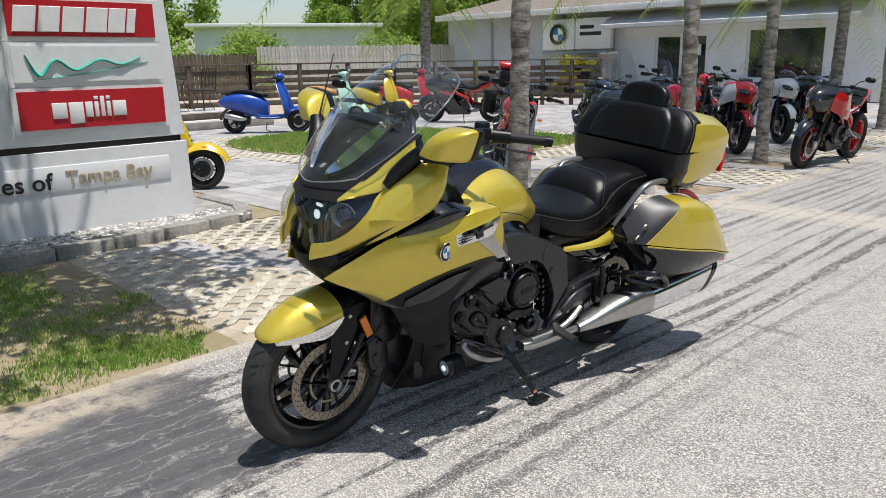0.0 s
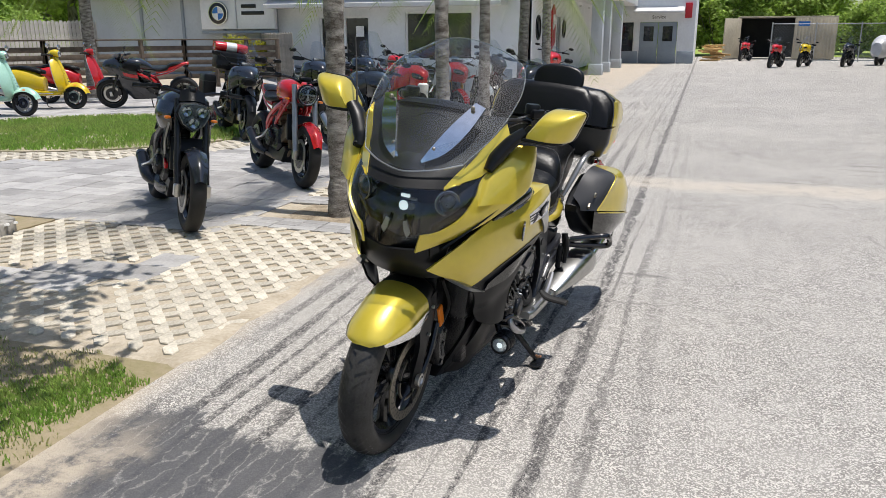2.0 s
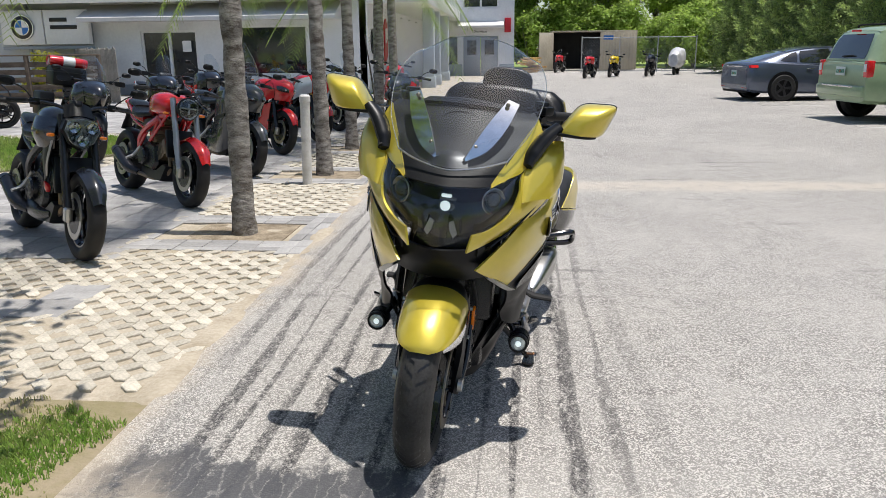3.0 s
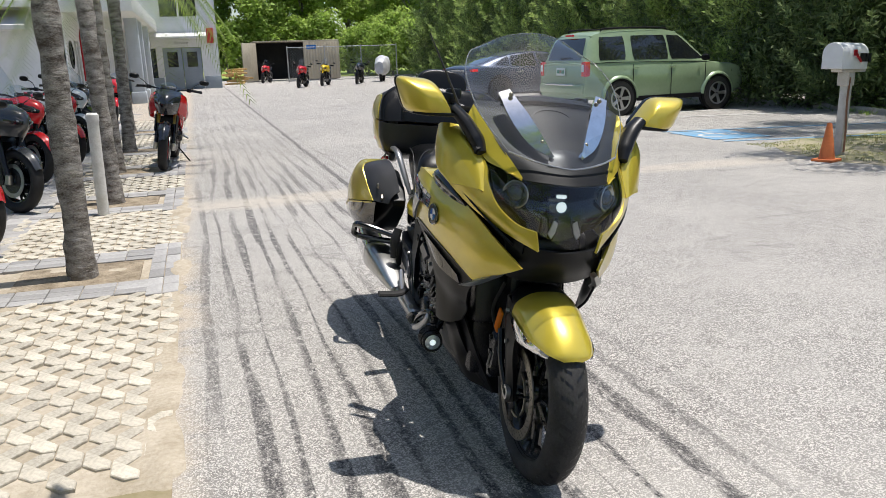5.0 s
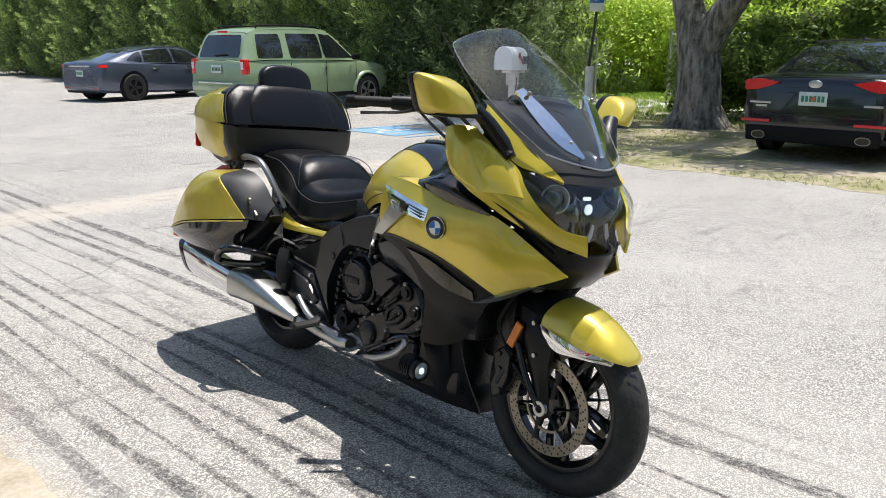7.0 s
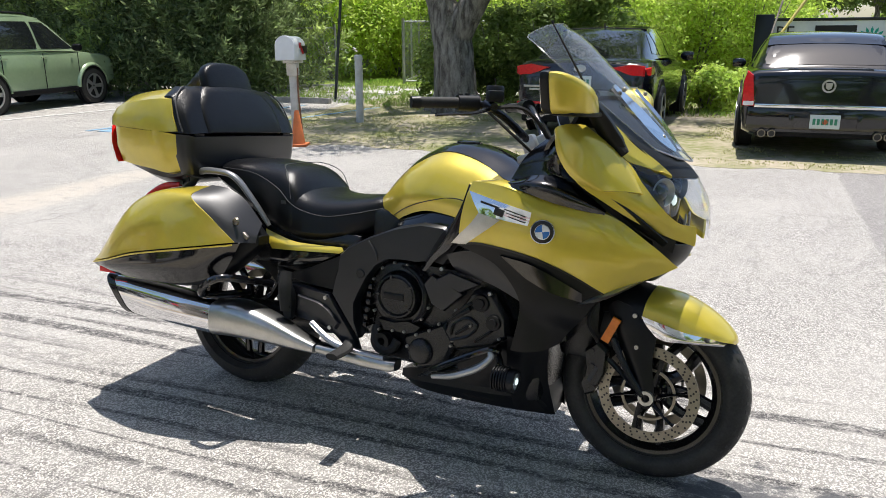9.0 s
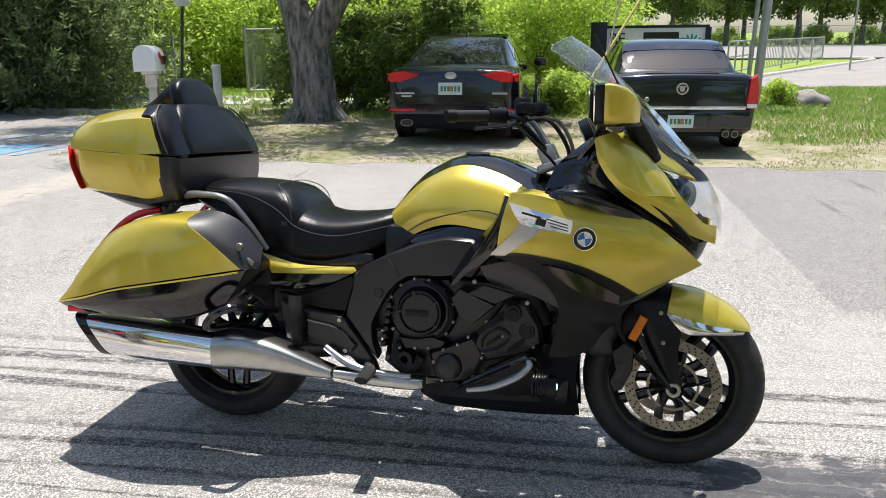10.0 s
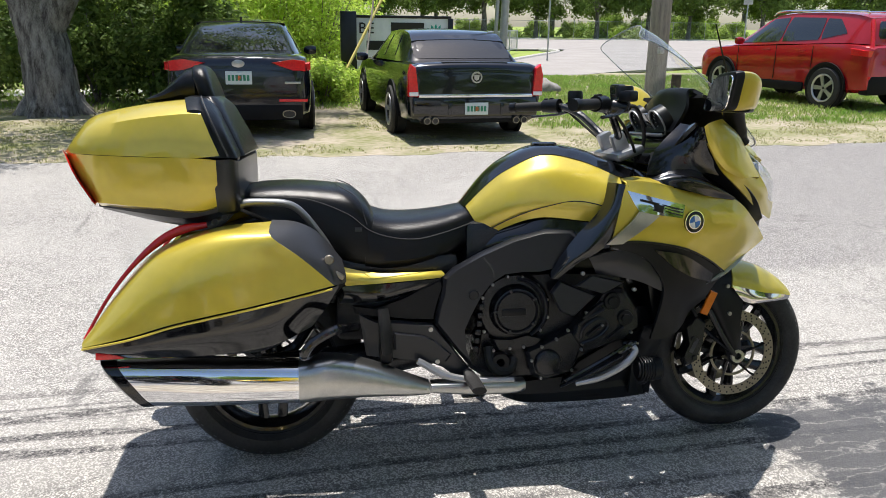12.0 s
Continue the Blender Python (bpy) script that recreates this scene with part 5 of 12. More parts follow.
def cedar(seed, height=7.5, wide=1.9, mat=None):
    """Upright dark conifer with a ragged outline of upswept sprays."""
    t = thing("cedar_tree", "tall dark green cedar in a dense row", "tree", None, "cedars along the lot")
    bm = B(); pipe(bm, [(0, 0, -0.1), (0.05, 0.03, 2.5), (0, 0, height * 0.9)], [0.16, 0.11, 0.02], 8, 10); part("trunk", bm, BARK, t)
    rnd = random.Random(seed)
    # upswept plumes, each a pointed tuft of fine sprays
    rn = np.random.RandomState(seed)
    many, each = 190, 105
    z0 = height * rn.rand(many) ** 0.95
    reach = wide * (1 - (z0 / height) ** 1.5) * (0.70 + 0.3 * rn.rand(many)) + 0.10
    turn = rn.rand(many) * 6.283
    out = np.column_stack([np.cos(turn), np.sin(turn), np.zeros(many)])
    foot = out * (reach * (0.25 + 0.35 * rn.rand(many)))[:, None] + np.column_stack([np.zeros(many), np.zeros(many), z0 * 0.93])
    axis = out * (reach * 0.55)[:, None] + np.column_stack([rn.normal(0, 0.12, many), rn.normal(0, 0.12, many), 0.45 + 0.55 * rn.rand(many)])
    pick = np.repeat(np.arange(many), each)
    u = rn.rand(many * each) ** 0.8
    side = rn.normal(size=(many * each, 3))
    ax = axis[pick] / np.linalg.norm(axis[pick], axis=1)[:, None]
    side -= ax * (side * ax).sum(1)[:, None]
    side /= np.linalg.norm(side, axis=1)[:, None]
    p = foot[pick] + axis[pick] * u[:, None] + side * ((0.04 + 0.30 * (1 - u) ** 0.8) * np.sqrt(rn.rand(many * each)))[:, None]
    way = ax * 0.8 + side * 0.7 + rn.normal(0, 0.25, (many * each, 3))
    way /= np.linalg.norm(way, axis=1)[:, None]
    flat = np.cross(way, side + rn.normal(0, 0.3, side.shape))
    flat /= np.linalg.norm(flat, axis=1)[:, None]
    ln = 0.075 * (0.6 + 0.8 * rn.rand(many * each))[:, None]
    q = np.stack([p - way * ln, p + flat * ln * 0.26, p + way * ln, p - flat * ln * 0.26], 1).reshape(-1, 3)
    me = bpy.data.meshes.new("crown")
    me.from_pydata(q.tolist(), [], np.arange(len(q)).reshape(-1, 4).tolist())
    me.materials.append(mat or CEDARLEAF)
    ob = new("crown", me); ob.parent = t
    # darker leaf colour inside the crown paints the shade between the plumes
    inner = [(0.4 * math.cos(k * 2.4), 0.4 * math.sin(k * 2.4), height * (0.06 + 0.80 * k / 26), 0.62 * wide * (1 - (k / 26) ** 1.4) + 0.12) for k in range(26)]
    leaves("inner_shade_leaves", inner, 9000, 0.075, INNERSHADE, seed + 7, 0.5, 0.2, 0.24, t, 0.8)
    return t


def bush(seed, mat, size=(1.6, 1.6, 1.5), count=6000, leaf=0.06, name="shrub", label="leafy green shrub", group=""):
    t = thing(name, label, "shrub", None, group)
    rnd = random.Random(seed)
    bm = B()
    for k in range(5):
        a = rnd.uniform(0, 6.28)
        pipe(bm, [(0, 0, -0.05), (0.3 * size[0] * math.cos(a), 0.3 * size[1] * math.sin(a), size[2] * 0.5), (0.55 * size[0] * math.cos(a), 0.55 * size[1] * math.sin(a), size[2] * 0.9)], [0.03, 0.02, 0.006], 5, 8)
    part("stem", bm, BARK, t)
    cs = []
    for k in range(40):
        a, u = rnd.uniform(0, 6.28), math.sqrt(rnd.random())
        z = rnd.uniform(0.08, 1.0) ** 0.8
        cs.append((size[0] * u * math.cos(a) * (1.1 - 0.5 * z), size[1] * u * math.sin(a) * (1.1 - 0.5 * z), size[2] * z, rnd.uniform(0.16, 0.34) * min(size)))
    leaves("crown", cs, count, leaf, mat, seed, 0.55, 0.9, 0.5, t)
    return t


def broad_tree(seed, height, spread, mat, trunk_r=0.22, count=34000, leaf=0.085, base=0.35, label="tall broadleaf tree at the edge of the wood", fork=0.3, name="broadleaf_tree", group=""):
    t = thing(name, label, "tree", None, group)
    rnd = random.Random(seed)
    bm = B()
    pipe(bm, [(0, 0, -0.1), (0.05, 0, height * base * 0.5), (0, 0.05, height * base), (0.1, 0, height * 0.8)], [trunk_r * 1.25, trunk_r, trunk_r * 0.8, trunk_r * 0.1], 10, 16)
    part("trunk", bm, BARK, t)
    cs = []
    for k in range(7):
        a = k * 0.9 + rnd.uniform(-0.3, 0.3)
        tip = (spread * 0.75 * math.cos(a), spread * 0.75 * math.sin(a), height * rnd.uniform(0.6, 0.9))
        bm = B(); pipe(bm, [(0, 0, height * base * rnd.uniform(0.7, 1.2)), (tip[0] * 0.4, tip[1] * 0.4, height * 0.55), tip], [trunk_r * 0.5, trunk_r * 0.28, 0.02], 7, 10); part("limb", bm, BARK, t)
    for k in range(70):
        a, u = rnd.uniform(0, 6.28), math.sqrt(rnd.random())
        z = rnd.random()
        w = spread * (0.5 + 0.5 * math.sin(math.pi * min(1, z + 0.12)))
        cs.append((w * u * math.cos(a), w * u * math.sin(a), height * (base * 0.9 + (1 - base * 0.9) * z), rnd.uniform(0.10, 0.22) * spread))
    leaves("crown", cs, count, leaf, mat, seed, 0.7, 0.9, 0.5, t)
    return t


def scatter(make, spots):
    """The first spot takes the thing itself, the rest copies of it."""
    first = None
    for x, y, s, turn in spots:
        m = pose(x, y, 0, 0, 0, turn)
        if first is None:
            first = make
            first.matrix_basis = m
            first.scale = (s, s, s)
        else:
            c = copy_thing(first, m)
            c.scale = (s, s, s)


rnd = random.Random(17)
row = []
for k in range(2, 22):
    u = k / 21
    row.append((9.9 + 1.2 * math.sin(k * 2.1) * 0.3 + 0.6 * u, 11.6 + 33 * u, rnd.uniform(0.85, 1.1), rnd.uniform(0, 360)))
for k in range(3):
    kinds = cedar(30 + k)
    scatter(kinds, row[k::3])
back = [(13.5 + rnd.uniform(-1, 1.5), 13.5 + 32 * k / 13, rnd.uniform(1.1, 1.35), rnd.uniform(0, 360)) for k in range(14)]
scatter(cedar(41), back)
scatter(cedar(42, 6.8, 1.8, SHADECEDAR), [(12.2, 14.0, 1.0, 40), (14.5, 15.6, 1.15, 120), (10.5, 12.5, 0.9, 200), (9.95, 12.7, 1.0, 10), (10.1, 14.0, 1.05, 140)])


def oak():
    """Broad oak with a forked trunk, leaning limbs and moss-hung crown."""
    t = thing("oak_tree", "large grey oak with a forked trunk and drooping crown", "tree", pose(8.45, 6.5, 0))
    bm = B()
    pipe(bm, [(0.05, 0.0, -0.15), (0.0, 0.02, 0.25), (0, 0.04, 0.9), (0.02, 0.14, 1.5), (0.03, 0.34, 2.05), (0.08, 0.55, 2.8), (0.3, 0.8, 4.2), (0.4, 1.2, 6.5)], [0.56, 0.40, 0.36, 0.32, 0.25, 0.22, 0.17, 0.05], 18, 44)
    for k in range(7):
        a = k * 0.9
        pipe(bm, [(0.28 * math.cos(a), 0.28 * math.sin(a), 0.35), (0.42 * math.cos(a), 0.42 * math.sin(a), 0.08), (0.62 * math.cos(a), 0.62 * math.sin(a), -0.06)], [0.10, 0.13, 0.05], 8, 8)
    for v in bm.verts:
        v.co += Vector((noise.noise(v.co * 6), noise.noise(v.co * 6 + Vector((9, 0, 0))), 0)) * 0.03
    part("trunk", bm, BARK, t)
    for pts, rr in (([(0, -0.02, 1.35), (-0.02, -0.42, 2.0), (0.0, -0.92, 2.65), (-0.3, -1.9, 3.6), (-0.6, -3.0, 4.8)], [0.28, 0.235, 0.19, 0.13, 0.04]), ([(0.1, 0.5, 2.9), (-0.9, 1.4, 3.8), (-2.0, 2.4, 4.4)], [0.16, 0.11, 0.03]), ([(0, -0.9, 3.2), (-1.3, -1.2, 3.9), (-2.6, -1.4, 4.2)], [0.13, 0.09, 0.03]), ([(0.2, 0.8, 4.0), (1.4, 1.5, 5.2), (2.6, 2.0, 5.6)], [0.14, 0.09, 0.03])):
        bm = B(); pipe(bm, pts, rr, 12, 20); part("limb", bm, BARK, t)
    r = random.Random(5)
    cs = []
    for k in range(110):
        a, u = r.uniform(0, 6.28), math.sqrt(r.random())
        cs.append((4.2 * u * math.cos(a) + 0.4, 4.6 * u * math.sin(a), r.uniform(3.8, 6.8) - 0.6 * u * u, r.uniform(0.3, 0.7)))
    for k in range(34):
        a, u = r.uniform(0, 6.28), r.uniform(0.4, 1)
        cs.append((3.6 * u * math.cos(a) + 0.6, -2.4 + 2.4 * u * math.sin(a), r.uniform(2.35, 3.4), r.uniform(0.2, 0.45)))
    leaves("crown", cs, 64000, 0.046, OAKLEAF, 77, 0.7, 0.3, 0.5, t)
    verts, faces = [], []
    for k in range(2200):
        a, u = r.uniform(0, 6.28), math.sqrt(r.random())
        x, y, z = 4.0 * u * math.cos(a) + 0.6, -2.2 + 2.6 * u * math.sin(a), r.uniform(2.6, 4.5)
        L, i = r.uniform(0.25, 0.8), len(verts)
        verts += [(x - 0.012, y, z), (x + 0.012, y, z), (x + 0.02 * r.random(), y + 0.05, z - L)]
        faces.append((i, i + 1, i + 2))
    me = bpy.data.meshes.new("hanging_moss"); me.from_pydata(verts, [], faces); me.materials.append(OAKLEAF)
    ob = new("hanging_moss", me); ob.parent = t


oak()
# hedge and shrubs behind the parked cars
scatter(bush(3, OAKLEAF, (1.0, 1.0, 1.9), 8000, 0.055, label="clipped dark green hedge shrub behind the cars", group="hedge shrubs"), [(10.4, 4.35 + 0.95 * k, rnd.uniform(0.85, 1.05), rnd.uniform(0, 360)) for k in range(4)])
scatter(bush(4, BRIGHTLEAF, (1.7, 1.7, 2.2), 9500, 0.05, label="bright sunlit green shrub at the wood's edge", group="sunlit shrubs"), [(17.0 + rnd.uniform(-1, 2.5), 12.5 - 1.35 * k, rnd.uniform(0.85, 1.5), rnd.uniform(0, 360)) for k in range(9)] + [(17.5, 14.2, 1.3, 40), (19.0, 15.8, 1.5, 130), (21.0, 14.2, 1.6, 260)])
scatter(bush(6, BRIGHTLEAF, (1.5, 1.5, 1.7), 9500, 0.05, label="dense green shrub at the wood's edge", group="sunlit shrubs"), [(20.0 + rnd.uniform(-1, 2), 12 - 1.5 * k, rnd.uniform(1.1, 1.9), rnd.uniform(0, 360)) for k in range(8)])
scatter(bush(7, BRIGHTLEAF, (0.6, 0.6, 0.7), 2500, 0.05, label="low weedy plant in the long grass", group="weeds"), [(rnd.uniform(9.8, 13.5), rnd.uniform(-2.2, 2.6), rnd.uniform(0.5, 1.0), rnd.uniform(0, 360)) for _ in range(9)] + [(9.7, 2.25, 0.8, 10), (10.2, 1.9, 0.7, 90)])
# woods all round, at their distances
wood = broad_tree(11, 10, 3.6, MIDLEAF, group="woods")
scatter(wood, [(24 + rnd.uniform(-2, 4), 34 - 3.3 * k, rnd.uniform(0.8, 1.2), rnd.uniform(0, 360)) for k in range(10)])
scatter(broad_tree(12, 11, 4.2, BRIGHTLEAF, group="woods", label="sunlit tall tree at the edge of the wood"), [(28 + rnd.uniform(-3, 5), 30 - 5 * k, rnd.uniform(0.8, 1.3), rnd.uniform(0, 360)) for k in range(6)] + [(104 + rnd.uniform(-3, 6), 30 - 8.5 * k, rnd.uniform(1.2, 1.7), rnd.uniform(0, 360)) for k in range(15)])
scatter(broad_tree(13, 12, 4.8, MIDLEAF, group="woods", count=26000, leaf=0.16), [(-8 + 4.6 * k, 66 + rnd.uniform(-4, 6), rnd.uniform(0.8, 1.15), rnd.uniform(0, 360)) for k in range(9)])
scatter(broad_tree(14, 9, 4.2, MIDLEAF, group="woods", count=24000, leaf=0.14), [(-50 + 4.0 * k, 33 + rnd.uniform(-3, 8) + 0.35 * k, rnd.uniform(0.8, 1.25), rnd.uniform(0, 360)) for k in range(8)] + [(-44, 20, 1, 0), (-48, 12, 1.1, 90), (-46, 4, 1, 180), (-45, -6, 1.2, 30), (-38, -14, 1, 60), (-26, -20, 1.1, 0), (-12, -24, 1.2, 0), (0, -26, 1.1, 50), (12, -28, 1, 70)])
scatter(broad_tree(15, 9, 4.4, OAKLEAF, group="street trees", count=20000, leaf=0.15, base=0.3, label="spreading green oak across the road"), [(84 + rnd.uniform(-2, 6), 26 - 7.0 * k, rnd.uniform(1.1, 1.5), rnd.uniform(0, 360)) for k in range(17)])
scatter(bush(8, MIDLEAF, (2.2, 2.2, 1.6), 7000, 0.1, label="dark green shrub along the far roadside", group="roadside shrubs"), [(97 + rnd.uniform(-3, 3), 24 - 5.2 * k, rnd.uniform(1.0, 1.8), rnd.uniform(0, 360)) for k in range(24)])
scatter(bush(9, YELLOWLEAF, (0.9, 0.7, 1.3), 5000, 0.05, label="yellow-leaved shrub below the wall sign", group="yellow shrubs"), [(-17.4, 24.0, 1.0, 0), (-16.2, 24.1, 0.9, 70)])
scatter(bush(10, MIDLEAF, (1.6, 1.2, 1.6), 6000, 0.06, label="leafy green shrub behind the plank fence", group="fence shrubs"), [(-30, 18, 1.5, 0), (-27.5, 24, 1.4, 80), (-34, 15, 1.8, 200)])

scatter(bush(31, MIDLEAF, (2.6, 2.0, 3.2), 8000, 0.12, label="dense green thicket behind the container", group="thicket"), [(-7 + 3.1 * k, 60 + rnd.uniform(-1, 1.5), rnd.uniform(0.9, 1.3), rnd.uniform(0, 360)) for k in range(9)] + [(9 + 1.4 * k, 57 - 2.2 * k, 1.0, 60 * k) for k in range(4)])
# a thin-crowned tree beside the entrance, whose shade dapples the grass and paving
scatter(broad_tree(21, 6.4, 2.3, OAKLEAF, 0.16, 5200, 0.075, 0.55, "leafy tree beside the entrance grass"), [(-4.9, -1.3, 1.0, 30)])
broad_tree(22, 6.0, 1.9, OAKLEAF, 0.14, 5200, 0.07, 0.6, "leaning leafy tree near the entrance sign").matrix_basis = pose(-5.3, 0.0, 0, -20, 9, 0)


def palm(x, y, h, r, lean, seed, group="palms along the drive", crown=True):
    t = thing("palm_tree", "slender ringed grey palm trunk standing in the paving", "tree", pose(x, y, 0, lean[1], lean[0], seed * 50), group)
    bm = B()
    n = 46
    prof = []
    for k in range(n):
        z = h * k / (n - 1)
        swell = r * (1.0 + 0.28 * math.exp(-z * 6)) * (1 - 0.18 * z / h)
        prof.append((swell * (1 + (0.045 if k % 2 else -0.01)), z - 0.03))
    spun(bm, prof, (0, 0, 0), "Z", 20)
    for v in bm.verts:
        v.co += Vector((noise.noise(v.co * 9 + Vector((seed, 0, 0))), noise.noise(v.co * 9 + Vector((0, seed, 0))), noise.noise(v.co * 5) * 1.5)) * 0.014
    part("trunk", bm, PALMBARK, t)
    if not crown:
        return t
    rn = random.Random(seed)
    verts, faces = [], []
    for f in range(30):
        a, L = rn.uniform(0, 6.28), rn.uniform(1.5, 2.1)
        el = rn.uniform(-0.45, 0.9)
        if seed < 3 and math.cos(a + radians(seed * 50)) > -0.1:
            continue
        for i in range(60):
            u = (i + 1) / 60
            px, pz = L * u * math.cos(el), h + L * u * math.sin(el) - 0.80 * L * u * u
            for s in (-1, 1):
                ll = 0.5 * (1 - abs(u - 0.45)) * rn.uniform(0.7, 1.1)
                q = (px + 0.25 * ll, s * ll * 0.75, pz - 0.55 * ll)
                k = len(verts)
                for (vx, vy, vz) in ((px - 0.006, 0, pz), (px + 0.006, 0, pz), (q[0], q[1], q[2])):
                    verts.append((vx * math.cos(a) - vy * math.sin(a), vx * math.sin(a) + vy * math.cos(a), vz))
                faces.append((k, k + 1, k + 2))
    me = bpy.data.meshes.new("fronds"); me.from_pydata(verts, [], faces); me.materials.append(PALMLEAF)
    ob = new("fronds", me); ob.parent = t
    return t


for k, (x, y, h, r, lean) in enumerate(((-4.20, 5.09, 3.7, 0.082, (0.5, 0.3)), (-4.26, 8.05, 3.35, 0.085, (0.5, -0.8)), (-4.43, 10.45, 3.2, 0.085, (1.5, 1.5)), (-4.46, 13.0, 3.4, 0.095, (-1.5, 1.0)), (-4.7, 16.6, 3.6, 0.10, (0, 1)), (-15.6, 14.9, 3.2, 0.15, (1, -1)))):
    palm(x, y, h, r, lean, k + 1)
for k, y in enumerate((5.12, 8.0, 10.45, 13.0, 16.6)):
    sheet("tree_pit", [(-4.62, y - 0.29), (-3.83, y - 0.29), (-3.83, y + 0.29), (-4.62, y + 0.29)], -0.008, PITSOIL, "square pit of bare soil round a palm", "soil")

from mathutils.bvhtree import BVHTree

# ---- parked cars: x forward, y left, origin on the ground under the middle ----
def paint(name, base, rough=0.25, metal=0.3):
    return material(name, base, rough, metal, coat=0.8, vary=0.06, scale=2)


TYRE_GREY = material("dusty_tyre", (0.028, 0.027, 0.026), 0.8, vary=0.2, scale=20)
ALLOY = material("alloy_wheel", (0.50, 0.50, 0.51), 0.3, 0.8, vary=0.05)
DARKALLOY = material("dark_alloy_wheel", (0.05, 0.05, 0.055), 0.35, 0.6, vary=0.05)
CLADDING = material("black_cladding", (0.010, 0.010, 0.011), 0.55, spec=0.12, vary=0.1)
PLATE = material("pale_plate", (0.60, 0.66, 0.64), 0.5, vary=0.05)
GREENBAR = material("green_print", (0.03, 0.22, 0.12), 0.5, vary=0.0)
ORANGEBAR = material("orange_print", (0.65, 0.16, 0.05), 0.5, vary=0.0)


def car(name, label, m, paint_mat, body, house, wheels, rear, extras=None, alloy=None, cladding=False):
    """body: rows of x, half width, sill, shoulder. house: rows of x, belt half width, belt, roof half width, roof."""
    t = thing(name, label, "car", m)
    def sec(x, w, lo, hi):
        pts = [(x, -w * 0.86, lo), (x, -w * 0.97, lo + 0.06), (x, -w, lo + (hi - lo) * 0.45), (x, -w * 0.985, lo + (hi - lo) * 0.78), (x, -w * 0.93, hi - 0.03), (x, -w * 0.84, hi), (x, -w * 0.4, hi + 0.02), (x, 0, hi + 0.025)]
        return pts + [(a, -b, c) for a, b, c in reversed(pts[:-1])]
    bm = B(); loft(bm, [sec(*r) for r in body], 44); part("body", bm, paint_mat, t, angle=28)
    def hsec(x, wb, zb, wr, zr):
        pts = [(x, -wb, zb), (x, -wb * 0.5 - wr * 0.5, zb + (zr - zb) * 0.55), (x, -wr, zr - 0.03 * min(1, (zr - zb) * 3)), (x, -wr * 0.86, zr), (x, 0, zr + 0.018)]
        return pts + [(a, -b, c) for a, b, c in reversed(pts[:-1])]
    bm = B(); loft(bm, [hsec(*r) for r in house], 36)
    shell = BVHTree.FromBMesh(bm)
    panes = (extras or {}).get("panes", ())
    if panes:
        part("upper_body", bm, CLADDING if (extras or {}).get("vinyl") else paint_mat, t)
    else:
        part("glasshouse", bm, CARGLASS, t, "dark tinted glass")
    def on_shell(side, a, z):
        start, way = {"left": ((a, 3, z), (0, -1, 0)), "right": ((a, -3, z), (0, 1, 0)), "rear": ((-5, a, z), (1, 0, 0)), "front": ((5, a, z), (-1, 0, 0))}[side]
        hit, nrm = shell.ray_cast(Vector(start), Vector(way))[:2]
        return hit - Vector(way) * 0.008 if hit else Vector(start) + Vector(way) * 2.3
    for side, quad in panes:
        for sd in (("left", "right") if side == "side" else (side,)):
            rows = []
            for j in range(6):
                v = j / 5
                lo = [tuple(quad[0][i] + (quad[3][i] - quad[0][i]) * v for i in (0, 1)), tuple(quad[1][i] + (quad[2][i] - quad[1][i]) * v for i in (0, 1))]
                trim = 0.03 if j in (0, 5) else 0
                rows.append([on_shell(sd, *(lo[0][i] + (lo[1][i] - lo[0][i]) * (trim + (1 - 2 * trim) * u / 7) for i in (0, 1))) for u in range(8)])
            bm = B()
            vs = [[bm.verts.new(q) for q in r] for r in rows]
            for j in range(5):
                for u in range(7):
                    bm.faces.new((vs[j][u], vs[j][u + 1], vs[j + 1][u + 1], vs[j + 1][u]))
            bmesh.ops.recalc_face_normals(bm, faces=bm.faces)
            bmesh.ops.solidify(bm, geom=bm.faces[:], thickness=0.006)
            part("window_pane", bm, CARGLASS, t, "dark tinted window")
    # roof panel just above the glass
    top = [r for r in house if r[4] > max(q[4] for q in house) - 0.14]
    bm = B(); skin(bm, [[(x, -wr - 0.006, zr - 0.03), (x, -wr * 0.9, zr + 0.006), (x, 0, zr + 0.024), (x, wr * 0.9, zr + 0.006), (x, wr + 0.006, zr - 0.03)] for x, wb, zb, wr, zr in top], 13, 14, 0.012)
    part("roof", bm, paint_mat if not (extras or {}).get("vinyl") else CLADDING, t)
    for s in (-1, 1):
        for k in (extras or {}).get("pillars", ()):
            bm = B(); pipe(bm, [(k[0], (k[1] + 0.004) * s, k[2]), (k[3], (k[4] + 0.008) * s, k[5])], k[6] if len(k) > 6 else 0.04, 8, 6, 0.45); part("pillar", bm, (extras or {}).get("pillar_mat", paint_mat), t)
        rows = [(r[0], (r[1] + 0.002) * s, r[2] + 0.012) for r in house]
        if panes:
            continue
        bm = B(); pipe(bm, rows, 0.014, 6, 30); part("belt_trim", bm, CHROME if (extras or {}).get("chrome") else CLADDING, t)
    r, w, track, front_x, rear_x = wheels
    n = 0
